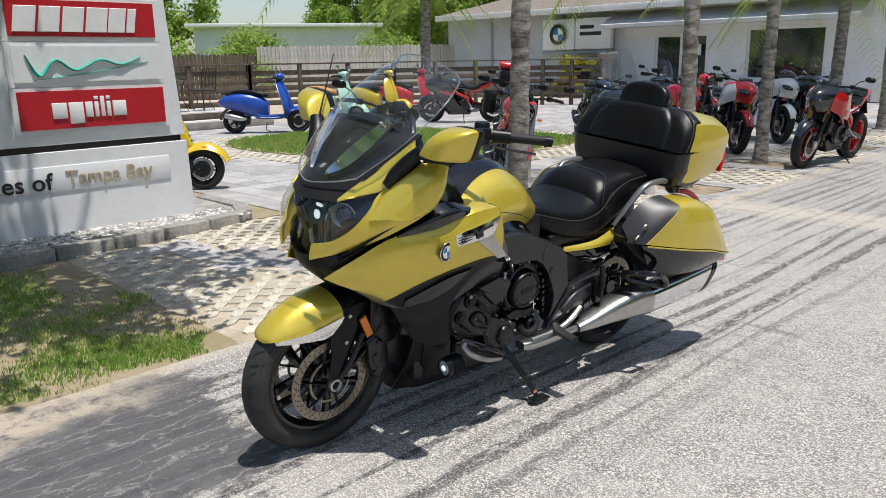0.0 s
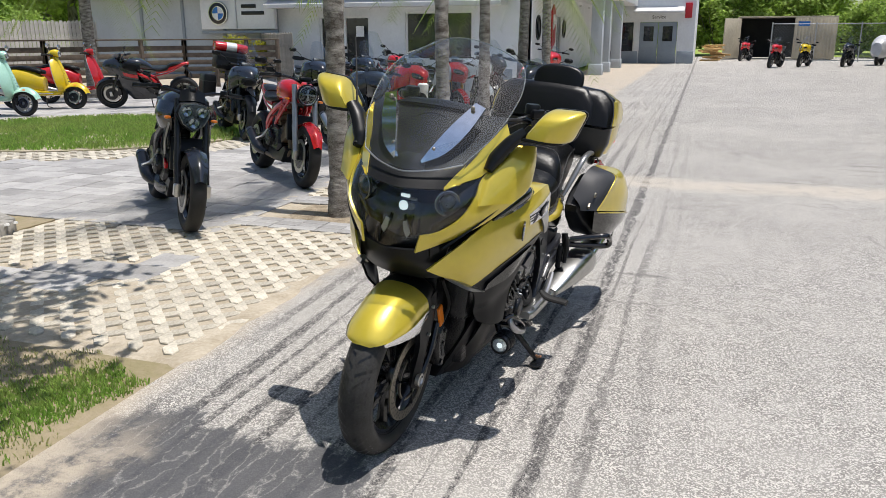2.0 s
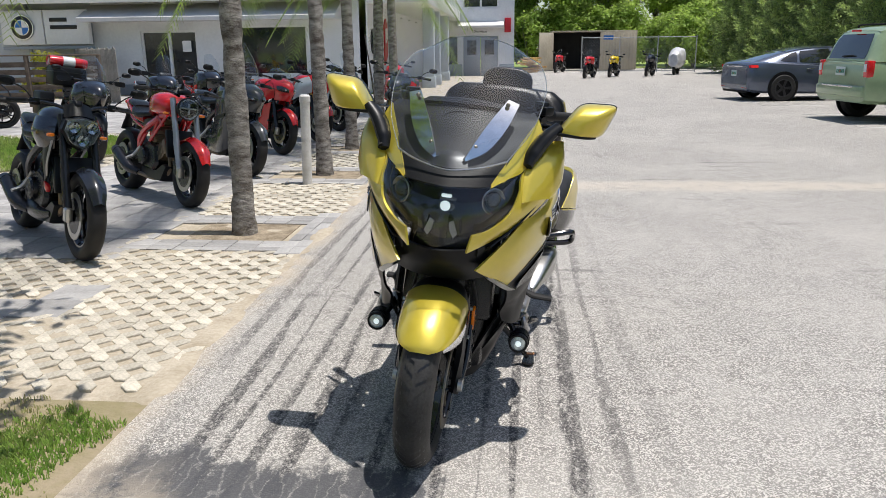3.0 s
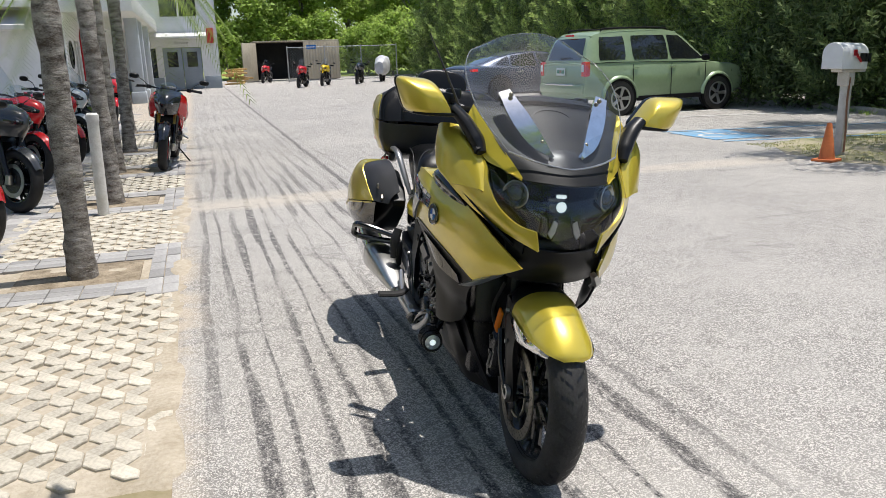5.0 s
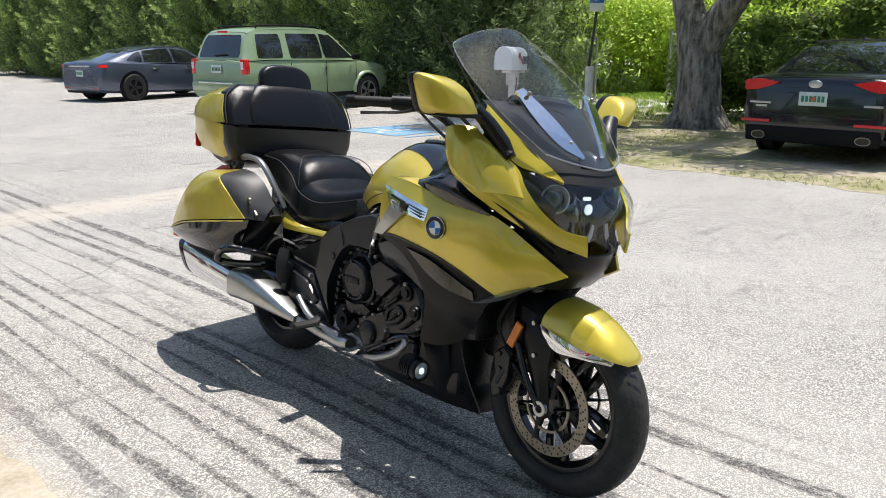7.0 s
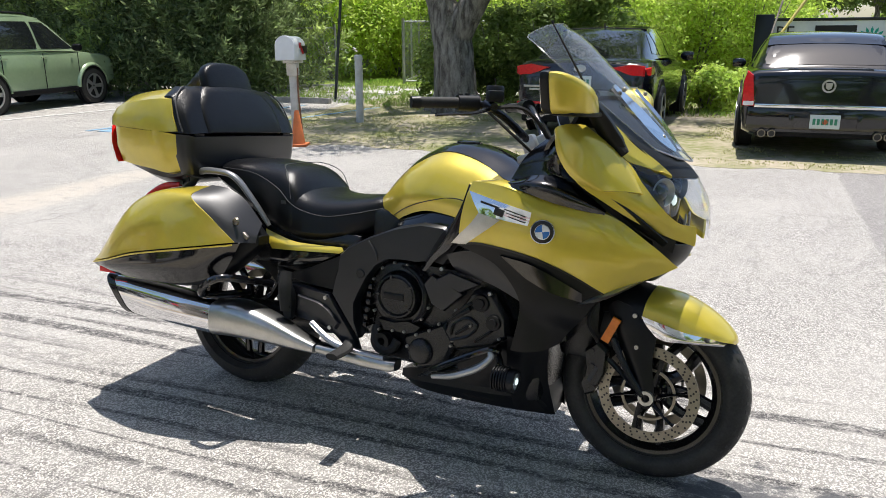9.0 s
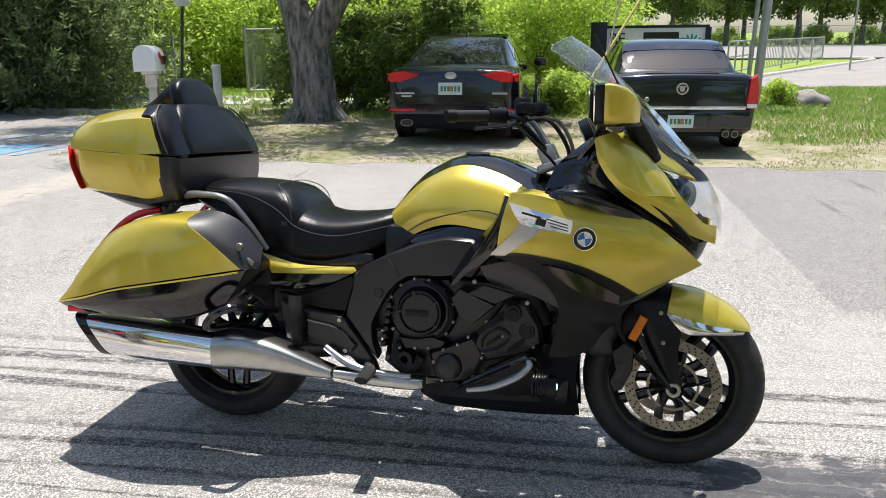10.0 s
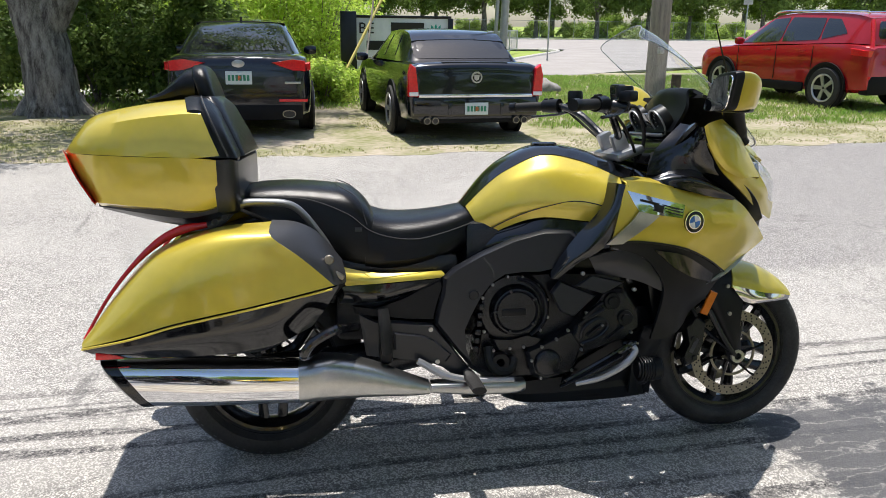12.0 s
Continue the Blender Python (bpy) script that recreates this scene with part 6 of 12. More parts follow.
    for x in (front_x, rear_x):
        for s in (-1, 1):
            bw = float(np.interp(x, [q[0] for q in body], [q[1] for q in body]))
            track = bw + 0.036 - w / 2
            y = track * s
            # flat near-black disc: the arch's shaded hollow put into colour
            bm = B(); spun(bm, [(0, -0.02), (r + 0.065, -0.02), (r + 0.065, 0.02), (0, 0.02)], (x, (bw - 0.013) * s, r + 0.02), "Y", 30); part("wheel_arch", bm, CLADDING, t)
            wh = new("wheel"); wh.parent = t; wh.location = (x, y, r)
            bm = B(); spun(bm, [(r * 0.68, -w / 2), (r * 0.94, -w / 2), (r, -w * 0.36), (r, w * 0.36), (r * 0.94, w / 2), (r * 0.68, w / 2), (r * 0.66, 0.0), (r * 0.68, -w / 2)], (0, 0, 0), "Y", 36); part("tyre", bm, TYRE_GREY, wh)
            bm = B(); spun(bm, [(r * 0.60, 0), (r * 0.69, 0), (r * 0.69, 0.02), (r * 0.64, 0.024), (r * 0.60, 0.01), (r * 0.60, 0)], (0, (w / 2 - 0.012) * s - (0.02 if s < 0 else 0), 0), "Y", 32); part("rim", bm, alloy or ALLOY, wh)
            # black disc behind the spokes, painting the shade inside the wheel
            bm = B(); spun(bm, [(0, -0.01), (r * 0.66, -0.01), (r * 0.66, 0.01), (0, 0.01)], (0, (w / 2 - 0.06) * s, 0), "Y", 24); part("wheel_shade", bm, CLADDING, wh)
            for k in range(5):
                a = k * 1.2566
                bm = B(); prism(bm, [(r * 0.1 * math.cos(a - 0.9), r * 0.1 * math.sin(a - 0.9)), (r * 0.64 * math.cos(a - 0.17), r * 0.64 * math.sin(a - 0.17)), (r * 0.64 * math.cos(a + 0.17), r * 0.64 * math.sin(a + 0.17)), (r * 0.1 * math.cos(a + 0.9), r * 0.1 * math.sin(a + 0.9))], 0.018, (0, (w / 2 - 0.022) * s, 0), "XZ", 0.003); part("spoke", bm, alloy or ALLOY, wh)
    rear(t)
    return t


def plate_on(t, x, z, w=0.32, h=0.16, tilt=0):
    bm = B(); box(bm, (0.012, w, h), (x, 0, z), pose(0, 0, 0, 0, tilt, 0), 0.002); p = part("number_plate", bm, PLATE, t, "pale licence plate")
    for k in range(6):
        bm = B(); box(bm, (0.006, 0.030, 0.07), (x - 0.007, 0.115 - 0.046 * k, z), pose(0, 0, 0, 0, tilt, 0)); part("plate_bar", bm, GREENBAR, p)
    bm = B(); spun(bm, [(0, -0.004), (0.03, -0.004), (0.03, 0.004), (0, 0.004)], (x - 0.006, 0.0, z), "X", 12); part("plate_emblem", bm, ORANGEBAR, p)


def mirrors_on(t, x, y, z, mat):
    for s in (-1, 1):
        bm = B(); loft(bm, [oval((x, (y + d) * s, z), 0.05 * k, 0.07 * k, 14, 2.5, "Y") for d, k in ((0, 0.4), (0.05, 0.9), (0.14, 1.0), (0.2, 0.8))], 10); part("door_mirror", bm, mat, t)


def black_sedan():
    P = paint("black_blue_paint", (0.006, 0.007, 0.012), 0.15, 0.2)
    def rear(t):
        for s in (-1, 1):
            bm = B(); prism(bm, [(0.40 * s, 0.945), (0.66 * s, 0.985), (0.825 * s, 0.965), (0.825 * s, 0.84), (0.66 * s, 0.85), (0.55 * s, 0.885)], 0.11, (-2.372, 0, 0), "YZ", 0.015); part("tail_light", bm, REDLENS, t, "red wedge tail light")
            bm = B(); prism(bm, [(0.79 * s, 0.935), (0.893 * s, 0.95), (0.893 * s, 0.85), (0.80 * s, 0.83)], 0.30, (-2.15, 0, 0), "YZ", 0.02); part("tail_light_side", bm, REDLENS, t)
            bm = B(); box(bm, (0.02, 0.36, 0.035), (-2.435, 0.66 * s, 0.48), None, 0.008); part("reflector", bm, REDLENS, t)
            bm = B(); loft(bm, [oval((x, 0.60 * s, 0.31), w, h, 24, 2.2) for x, w, h in ((-2.40, 0.085, 0.05), (-2.455, 0.085, 0.05), (-2.460, 0.082, 0.047))], 6); part("exhaust_tip", bm, STEEL, t)
            bm = B(); loft(bm, [oval((x, 0.60 * s, 0.31), 0.072, 0.038, 24, 2.2) for x in (-2.44, -2.463)], 3); part("exhaust_hole", bm, BLACK, t)
        plate_on(t, -2.435, 0.76)
        bm = B(); spun(bm, [(0, -0.012), (0.075, -0.006), (0.08, 0), (0, 0.01)], (-2.405, 0, 0.93), "X", 24)
        for v in bm.verts:
            v.co.z = 0.93 + (v.co.z - 0.93) * 0.6
        part("oval_emblem", bm, SILVER, t)
        for y, w in ((0.62, 0.26), (0.60, 0.14), (-0.66, 0.20)):
            bm = B(); box(bm, (0.008, w, 0.026), (-2.428, y, 0.70 if w != 0.14 else 0.66), None, 0.002); part("badge_bar", bm, SILVER, t)
        bm = B(); box(bm, (0.05, 1.55, 0.20), (-2.41, 0, 0.33), None, 0.03); part("rear_diffuser", bm, CLADDING, t)
        bm = B(); box(bm, (0.012, 1.30, 0.008), (-2.428, 0, 0.56), None, 0.002); part("boot_gap", bm, BLACK, t)
        bm = B(); prism(bm, [(0, 0), (0.14, 0), (0.03, 0.05), (0, 0.05)], 0.03, (-0.95, 0, 1.45), "XZ", 0.006); part("roof_antenna", bm, P, t)
        mirrors_on(t, 0.75, 0.90, 1.0, P)
    car("black_sedan", "glossy black four-door sedan parked on the sandy verge", pose(7.79, 3.56, 0, 0, 0, -1.5), P,
        [(-2.42, 0.78, 0.30, 0.80), (-2.36, 0.84, 0.27, 0.98), (-2.1, 0.90, 0.24, 1.03), (-1.4, 0.915, 0.22, 1.03), (0, 0.915, 0.22, 0.98), (1.2, 0.91, 0.22, 0.92), (2.0, 0.87, 0.24, 0.80), (2.36, 0.75, 0.28, 0.62)],
        [(-1.98, 0.76, 1.02, 0.66, 1.04), (-1.5, 0.80, 1.02, 0.62, 1.27), (-1.0, 0.82, 1.02, 0.60, 1.42), (-0.4, 0.83, 1.01, 0.60, 1.455), (0.3, 0.83, 0.99, 0.58, 1.42), (0.9, 0.81, 0.96, 0.60, 1.16), (1.35, 0.78, 0.93, 0.66, 0.95)],
        (0.335, 0.215, 0.80, 1.40, -1.40), rear, {"panes": [("side", [(-1.45, 1.10), (-1.08, 1.07), (-1.02, 1.36), (-1.15, 1.34)]), ("side", [(-1.02, 1.06), (-0.28, 1.04), (-0.30, 1.39), (-0.96, 1.37)]), ("side", [(-0.22, 1.04), (0.98, 1.00), (0.36, 1.36), (-0.24, 1.39)]), ("rear", [(-0.64, 1.08), (0.64, 1.08), (0.52, 1.36), (-0.52, 1.36)]), ("front", [(-0.66, 0.99), (0.66, 0.99), (0.52, 1.36), (-0.52, 1.36)])]})


def black_limousine():
    P = paint("deep_black_paint", (0.004, 0.005, 0.008), 0.12, 0.1)
    def rear(t):
        for s in (-1, 1):
            bm = B(); prism(bm, [(0.78 * s, 0.62), (0.92 * s, 0.62), (0.92 * s, 0.90), (0.885 * s, 1.03), (0.82 * s, 0.98)], 0.14, (-2.60, 0, 0), "YZ", 0.012); part("tail_light", bm, REDLENS, t, "tall upright red tail light")
            bm = B(); box(bm, (0.03, 0.12, 0.05), (-2.665, 0.85 * s, 0.65), None, 0.004); part("reversing_lens", bm, WHITE, t)
            for k in (0, 1):
                bm = B(); spun(bm, [(0.036, 0), (0.046, 0), (0.046, 0.08), (0.036, 0.08), (0.036, 0)], (-2.69, (0.56 + 0.11 * k) * s, 0.30), "X", 18); part("exhaust_tip", bm, STEEL, t)
                bm = B(); spun(bm, [(0, 0.01), (0.036, 0.01), (0.036, 0.03), (0, 0.03)], (-2.69, (0.56 + 0.11 * k) * s, 0.30), "X", 18); part("exhaust_hole", bm, BLACK, t)
            bm = B(); box(bm, (0.02, 0.05, 0.16), (-2.67, 0.36 * s, 0.45), None, 0.006); part("bumper_guard", bm, P, t)
        bm = B(); box(bm, (0.03, 1.56, 0.045), (-2.655, 0, 0.625), None, 0.008); part("chrome_strip", bm, CHROME, t, "chrome strip across the boot")
        bm = B(); box(bm, (0.10, 1.72, 0.26), (-2.62, 0, 0.48), None, 0.03); part("bumper", bm, P, t)
        bm = B(); box(bm, (0.05, 1.5, 0.10), (-2.60, 0, 0.31), None, 0.02); part("lower_valance", bm, CLADDING, t)
        plate_on(t, -2.68, 0.455)
        bm = B(); spun(bm, [(0.055, 0), (0.075, 0), (0.075, 0.02), (0.055, 0.02), (0.055, 0)], (-2.66, 0, 0.86), "X", 24); part("wreath_emblem", bm, SILVER, t, "silver wreath emblem")
        bm = B(); prism(bm, [(-0.04, 0.03), (0.04, 0.03), (0.03, -0.03), (0, -0.05), (-0.03, -0.03)], 0.02, (-2.645, 0, 0.865), "YZ", 0.003); part("crest_emblem", bm, SILVER, t)
        bm = B(); box(bm, (0.07, 0.9, 0.02), (-2.52, 0, 1.045), None, 0.006); part("boot_spoiler", bm, P, t)
        mirrors_on(t, 0.95, 0.92, 0.98, P)
    car("black_limousine", "glossy black luxury saloon with upright tail lights on the verge", pose(7.13, 0.77, 0, 0, 0, 0.5) @ Matrix.Scale(0.94, 4), P,
        [(-2.63, 0.86, 0.32, 0.86), (-2.58, 0.91, 0.28, 1.01), (-2.3, 0.935, 0.24, 1.035), (-1.4, 0.945, 0.22, 1.02), (0, 0.945, 0.22, 0.98), (1.4, 0.94, 0.22, 0.95), (2.2, 0.91, 0.24, 0.88), (2.6, 0.80, 0.30, 0.70)],
        [(-1.98, 0.80, 1.02, 0.72, 1.04), (-1.62, 0.82, 1.02, 0.68, 1.30), (-1.3, 0.84, 1.01, 0.66, 1.41), (-0.6, 0.85, 1.0, 0.65, 1.44), (0.3, 0.85, 0.98, 0.63, 1.41), (0.95, 0.83, 0.97, 0.66, 1.14), (1.35, 0.80, 0.96, 0.70, 0.98)],
        (0.34, 0.22, 0.80, 1.45, -1.48), rear, {"panes": [("rear", [(-0.72, 1.075), (0.72, 1.075), (0.60, 1.385), (-0.60, 1.385)]), ("side", [(-1.12, 1.08), (-0.36, 1.06), (-0.38, 1.37), (-1.02, 1.37)]), ("side", [(-0.28, 1.06), (0.98, 1.03), (0.40, 1.34), (-0.28, 1.37)]), ("front", [(-0.68, 1.03), (0.68, 1.03), (0.56, 1.34), (-0.56, 1.34)])]})


def green_suv():
    P = paint("pale_green_paint", (0.30, 0.40, 0.24), 0.28, 0.2)
    def rear(t):
        for s in (-1, 1):
            bm = B(); box(bm, (0.13, 0.15, 0.30), (-2.10, 0.80 * s, 0.98), None, 0.02); part("tail_light", bm, REDLENS, t, "square red tail light")
            bm = B(); box(bm, (0.02, 0.07, 0.14), (-2.172, 0.80 * s, 1.0), None, 0.006); part("reversing_lens", bm, WHITE, t)
            bm = B(); pipe(bm, [(-1.62, 0.60 * s, 1.735), (-1.45, 0.60 * s, 1.785), (-0.1, 0.58 * s, 1.785), (0.15, 0.58 * s, 1.715)], 0.018, 8, 20); part("roof_rail", bm, CLADDING, t)
            for x in (0.25, -0.72):
                bm = B(); box(bm, (0.16, 0.03, 0.035), (x - 0.2, 0.905 * s, 0.98), None, 0.012); part("door_handle", bm, P, t)
            for x in (-0.98, 0.02, 0.95):
                bm = B(); box(bm, (0.008, 0.012, 0.66), (x, 0.905 * s, 0.72)); part("door_gap", bm, BLACK, t)
            bm = B(); box(bm, (1.75, 0.03, 0.10), (0.0, 0.895 * s, 0.34), None, 0.015); part("sill_cladding", bm, CLADDING, t)
            for x in (1.32, -1.30):
                bm = B(); pipe(bm, [(x + 0.44 * math.cos(a), 0.905 * s, 0.36 + 0.44 * math.sin(a)) for a in [k * math.pi / 10 for k in range(11)]], 0.045, 8, 24, 0.5); part("arch_flare", bm, P, t)
        plate_on(t, -2.19, 0.93)
        bm = B(); box(bm, (0.16, 1.66, 0.20), (-2.14, 0, 0.58), None, 0.04); part("bumper", bm, P, t)
        bm = B(); box(bm, (0.02, 1.1, 0.03), (-2.225, 0, 0.66), None, 0.006); part("bumper_strip", bm, CHROME, t)
        bm = B(); pipe(bm, [(-2.13, 0.1, 1.20), (-2.12, -0.28, 1.22)], 0.012, 6, 6); part("rear_wiper", bm, CLADDING, t)
        bm = B(); box(bm, (0.04, 0.28, 0.04), (-1.97, 0, 1.66), None, 0.008); part("brake_lamp", bm, REDLENS, t)
        mirrors_on(t, 0.85, 0.88, 1.14, CLADDING)
    car("green_suv", "pale metallic green boxy SUV parked under the cedars", pose(6.29, 15.03, 0, 0, 0, 6.3), P,
        [(-2.16, 0.84, 0.40, 1.02), (-2.08, 0.88, 0.36, 1.10), (-1.4, 0.90, 0.34, 1.12), (0, 0.905, 0.32, 1.10), (1.0, 0.90, 0.32, 1.06), (1.5, 0.885, 0.34, 1.02), (2.0, 0.85, 0.38, 0.95), (2.2, 0.72, 0.42, 0.72)],
        [(-2.12, 0.80, 1.10, 0.72, 1.13), (-1.88, 0.84, 1.10, 0.64, 1.64), (-1.45, 0.86, 1.11, 0.64, 1.73), (-0.4, 0.86, 1.09, 0.66, 1.755), (0.3, 0.86, 1.08, 0.64, 1.70), (0.9, 0.84, 1.06, 0.68, 1.28), (1.15, 0.80, 1.05, 0.72, 1.08)],
        (0.36, 0.235, 0.785, 1.31, -1.31), rear, {"panes": [("side", [(-1.80, 1.15), (-1.14, 1.15), (-1.12, 1.62), (-1.72, 1.61)]), ("side", [(-0.95, 1.14), (-0.03, 1.13), (-0.06, 1.63), (-0.95, 1.63)]), ("side", [(0.03, 1.13), (0.98, 1.12), (0.36, 1.61), (0.0, 1.63)]), ("rear", [(-0.66, 1.16), (0.66, 1.16), (0.56, 1.60), (-0.56, 1.60)]), ("front", [(-0.68, 1.10), (0.68, 1.10), (0.56, 1.62), (-0.56, 1.62)])]}, ALLOY, True)


def grey_electric():
    P = paint("blue_grey_paint", (0.10, 0.12, 0.17), 0.22, 0.5)
    def rear(t):
        for s in (-1, 1):
            bm = B(); prism(bm, [(0.50 * s, 0.94), (0.90 * s, 0.97), (0.93 * s, 0.90), (0.60 * s, 0.87)], 0.22, (-2.30, 0, 0), "YZ", 0.015); part("tail_light", bm, REDLENS, t, "slim red tail light")
            for x in (-0.75, 0.35):
                bm = B(); box(bm, (0.20, 0.02, 0.025), (x, 0.965 * s, 0.86), None, 0.006); part("door_handle", bm, CHROME, t)
            bm = B(); box(bm, (0.02, 0.3, 0.03), (-2.43, 0.65 * s, 0.36), None, 0.006); part("reflector", bm, REDLENS, t)
        bm = B(); box(bm, (0.02, 0.95, 0.035), (-2.43, 0, 0.93), None, 0.006); part("chrome_strip", bm, CHROME, t)
        plate_on(t, -2.44, 0.74)
        bm = B(); box(bm, (0.06, 1.5, 0.16), (-2.38, 0, 0.30), None, 0.03); part("diffuser", bm, CLADDING, t)
        mirrors_on(t, 0.75, 0.95, 1.0, P)
    car("grey_hatchback", "sleek blue-grey electric car parked beside the SUV", pose(6.2, 21.5, 0, 0, 0, 9.5) @ Matrix.Scale(0.96, 4), P,
        [(-2.44, 0.82, 0.32, 0.86), (-2.36, 0.90, 0.26, 1.02), (-2.0, 0.96, 0.22, 1.04), (-1.2, 0.98, 0.20, 1.0), (0, 0.975, 0.18, 0.95), (1.2, 0.97, 0.18, 0.90), (2.0, 0.93, 0.22, 0.80), (2.45, 0.78, 0.28, 0.6)],
        [(-2.24, 0.70, 1.03, 0.62, 1.05), (-1.80, 0.77, 1.02, 0.60, 1.17), (-1.3, 0.82, 1.0, 0.60, 1.31), (-0.7, 0.84, 0.98, 0.60, 1.41), (-0.1, 0.85, 0.97, 0.60, 1.44), (0.5, 0.85, 0.95, 0.58, 1.39), (1.05, 0.82, 0.93, 0.62, 1.14), (1.5, 0.78, 0.90, 0.68, 0.92)],
        (0.355, 0.25, 0.83, 1.48, -1.48), rear, {"panes": [("side", [(-1.52, 1.07), (-1.06, 1.03), (-1.02, 1.31), (-1.25, 1.24)]), ("side", [(-1.0, 1.03), (-0.08, 1.0), (-0.10, 1.38), (-0.95, 1.32)]), ("side", [(-0.02, 1.0), (1.06, 0.97), (0.52, 1.31), (-0.02, 1.38)]), ("rear", [(-0.60, 1.10), (0.60, 1.10), (0.50, 1.37), (-0.50, 1.37)]), ("front", [(-0.66, 0.96), (0.66, 0.96), (0.50, 1.34), (-0.50, 1.34)])]}, DARKALLOY)


def red_suv():
    P = paint("red_paint", (0.42, 0.010, 0.016), 0.22, 0.3)
    def rear(t):
        for s in (-1, 1):
            bm = B(); prism(bm, [(-2.16, 1.02), (-1.78, 1.06), (-1.80, 0.94), (-2.16, 0.92)], 0.16, (0, 0.86 * s, 0), "XZ", 0.02); part("tail_light", bm, REDLENS, t, "angular red tail light")
            bm = B(); pipe(bm, [(-2.10, 0.78 * s, 1.05), (-2.0, 0.72 * s, 1.35), (-1.93, 0.68 * s, 1.52)], 0.035, 8, 10); part("tail_light_blade", bm, REDLENS, t)
            for x in (0.15, -0.72):
                bm = B(); box(bm, (0.18, 0.03, 0.03), (x, 0.935 * s, 0.98), None, 0.01); part("door_handle", bm, P, t)
            bm = B(); pipe(bm, [(-1.8, 0.63 * s, 1.62), (-1.6, 0.63 * s, 1.665), (0.1, 0.61 * s, 1.68), (0.4, 0.60 * s, 1.60)], 0.018, 8, 20); part("roof_rail", bm, CHROME, t)
            bm = B(); box(bm, (1.7, 0.05, 0.16), (0.0, 0.92 * s, 0.34), None, 0.02); part("sill_cladding", bm, CLADDING, t)
            for x in (1.35, -1.35):
                bm = B(); pipe(bm, [(x + 0.42 * math.cos(a), 0.925 * s, 0.36 + 0.42 * math.sin(a)) for a in [k * math.pi / 10 for k in range(11)]], 0.04, 8, 24, 0.5); part("arch_flare", bm, CLADDING, t)
            for x in (0.92, -0.10, -0.98):
                bm = B(); box(bm, (0.008, 0.012, 0.62), (x, 0.932 * s, 0.76)); part("door_gap", bm, BLACK, t)
            bm = B(); box(bm, (0.3, 0.03, 0.05), (-2.05, 0.85 * s, 0.58), None, 0.01); part("reflector", bm, REDLENS, t)
        bm = B(); box(bm, (0.22, 1.70, 0.34), (-2.08, 0, 0.46), None, 0.05); part("bumper", bm, CLADDING, t)
        plate_on(t, -2.22, 0.92)
        mirrors_on(t, 0.80, 0.92, 1.12, P)
    car("red_suv", "bright red compact SUV parked on the grass", pose(9.5, -7.75, 0, 0, 0, 7.5) @ Matrix.Scale(1.06, 4), P,
        [(-2.18, 0.82, 0.34, 1.00), (-2.08, 0.90, 0.32, 1.10), (-1.4, 0.93, 0.30, 1.14), (0, 0.93, 0.28, 1.08), (1.0, 0.92, 0.28, 1.04), (1.6, 0.91, 0.30, 1.0), (2.05, 0.87, 0.34, 0.92), (2.2, 0.76, 0.40, 0.72)],
        [(-2.06, 0.74, 1.12, 0.66, 1.16), (-1.88, 0.80, 1.13, 0.62, 1.55), (-1.4, 0.84, 1.13, 0.63, 1.63), (-0.4, 0.86, 1.09, 0.63, 1.65), (0.3, 0.86, 1.06, 0.61, 1.60), (0.9, 0.84, 1.04, 0.66, 1.26), (1.25, 0.80, 1.02, 0.70, 1.05)],
        (0.36, 0.235, 0.81, 1.35, -1.35), rear, {"panes": [("side", [(-1.55, 1.30), (-1.02, 1.19), (-1.0, 1.55), (-1.28, 1.54)]), ("side", [(-0.99, 1.18), (-0.11, 1.13), (-0.14, 1.57), (-0.97, 1.56)]), ("side", [(-0.08, 1.13), (0.96, 1.08), (0.34, 1.53), (-0.10, 1.57)]), ("rear", [(-0.62, 1.22), (0.62, 1.22), (0.54, 1.50), (-0.54, 1.50)]), ("front", [(-0.68, 1.10), (0.68, 1.10), (0.54, 1.52), (-0.54, 1.52)])]}, ALLOY)


black_sedan()
black_limousine()
green_suv()
grey_electric()
red_suv()

# ---- parked motorcycles and scooters: x forward, y left, origin on the ground midway ----
def two_wheel_paint(name, c):
    return material(name, c, 0.25, 0.1, coat=0.7, vary=0.06, scale=3)


BIKERED = two_wheel_paint("motorcycle_red", (0.50, 0.010, 0.014))
BIKEBLACK = two_wheel_paint("motorcycle_black", (0.012, 0.014, 0.020))
BIKEWHITE = two_wheel_paint("motorcycle_white", (0.66, 0.68, 0.69))
BIKEGREY = two_wheel_paint("scooter_grey", (0.035, 0.038, 0.042))
GOLDFORK = material("gold_fork", (0.60, 0.36, 0.08), 0.3, 0.9, vary=0.05)
BRONZE = material("bronze_engine", (0.20, 0.15, 0.10), 0.45, 0.7, vary=0.15, scale=20)
YELLOW = two_wheel_paint("bright_yellow", (0.62, 0.44, 0.01))
BLUEPAINT = two_wheel_paint("deep_blue", (0.01, 0.06, 0.35))
MINT = two_wheel_paint("pale_mint", (0.38, 0.62, 0.50))
TAN = material("tan_leather", (0.42, 0.22, 0.08), 0.6, vary=0.15, scale=12, bump=0.1)
CLEAR = clear_glass("small_screen", (0.80, 0.84, 0.86))


DISCBRIGHT = material("bright_disc_steel", (0.42, 0.41, 0.39), 0.30, 1.0, vary=0.1, scale=40)


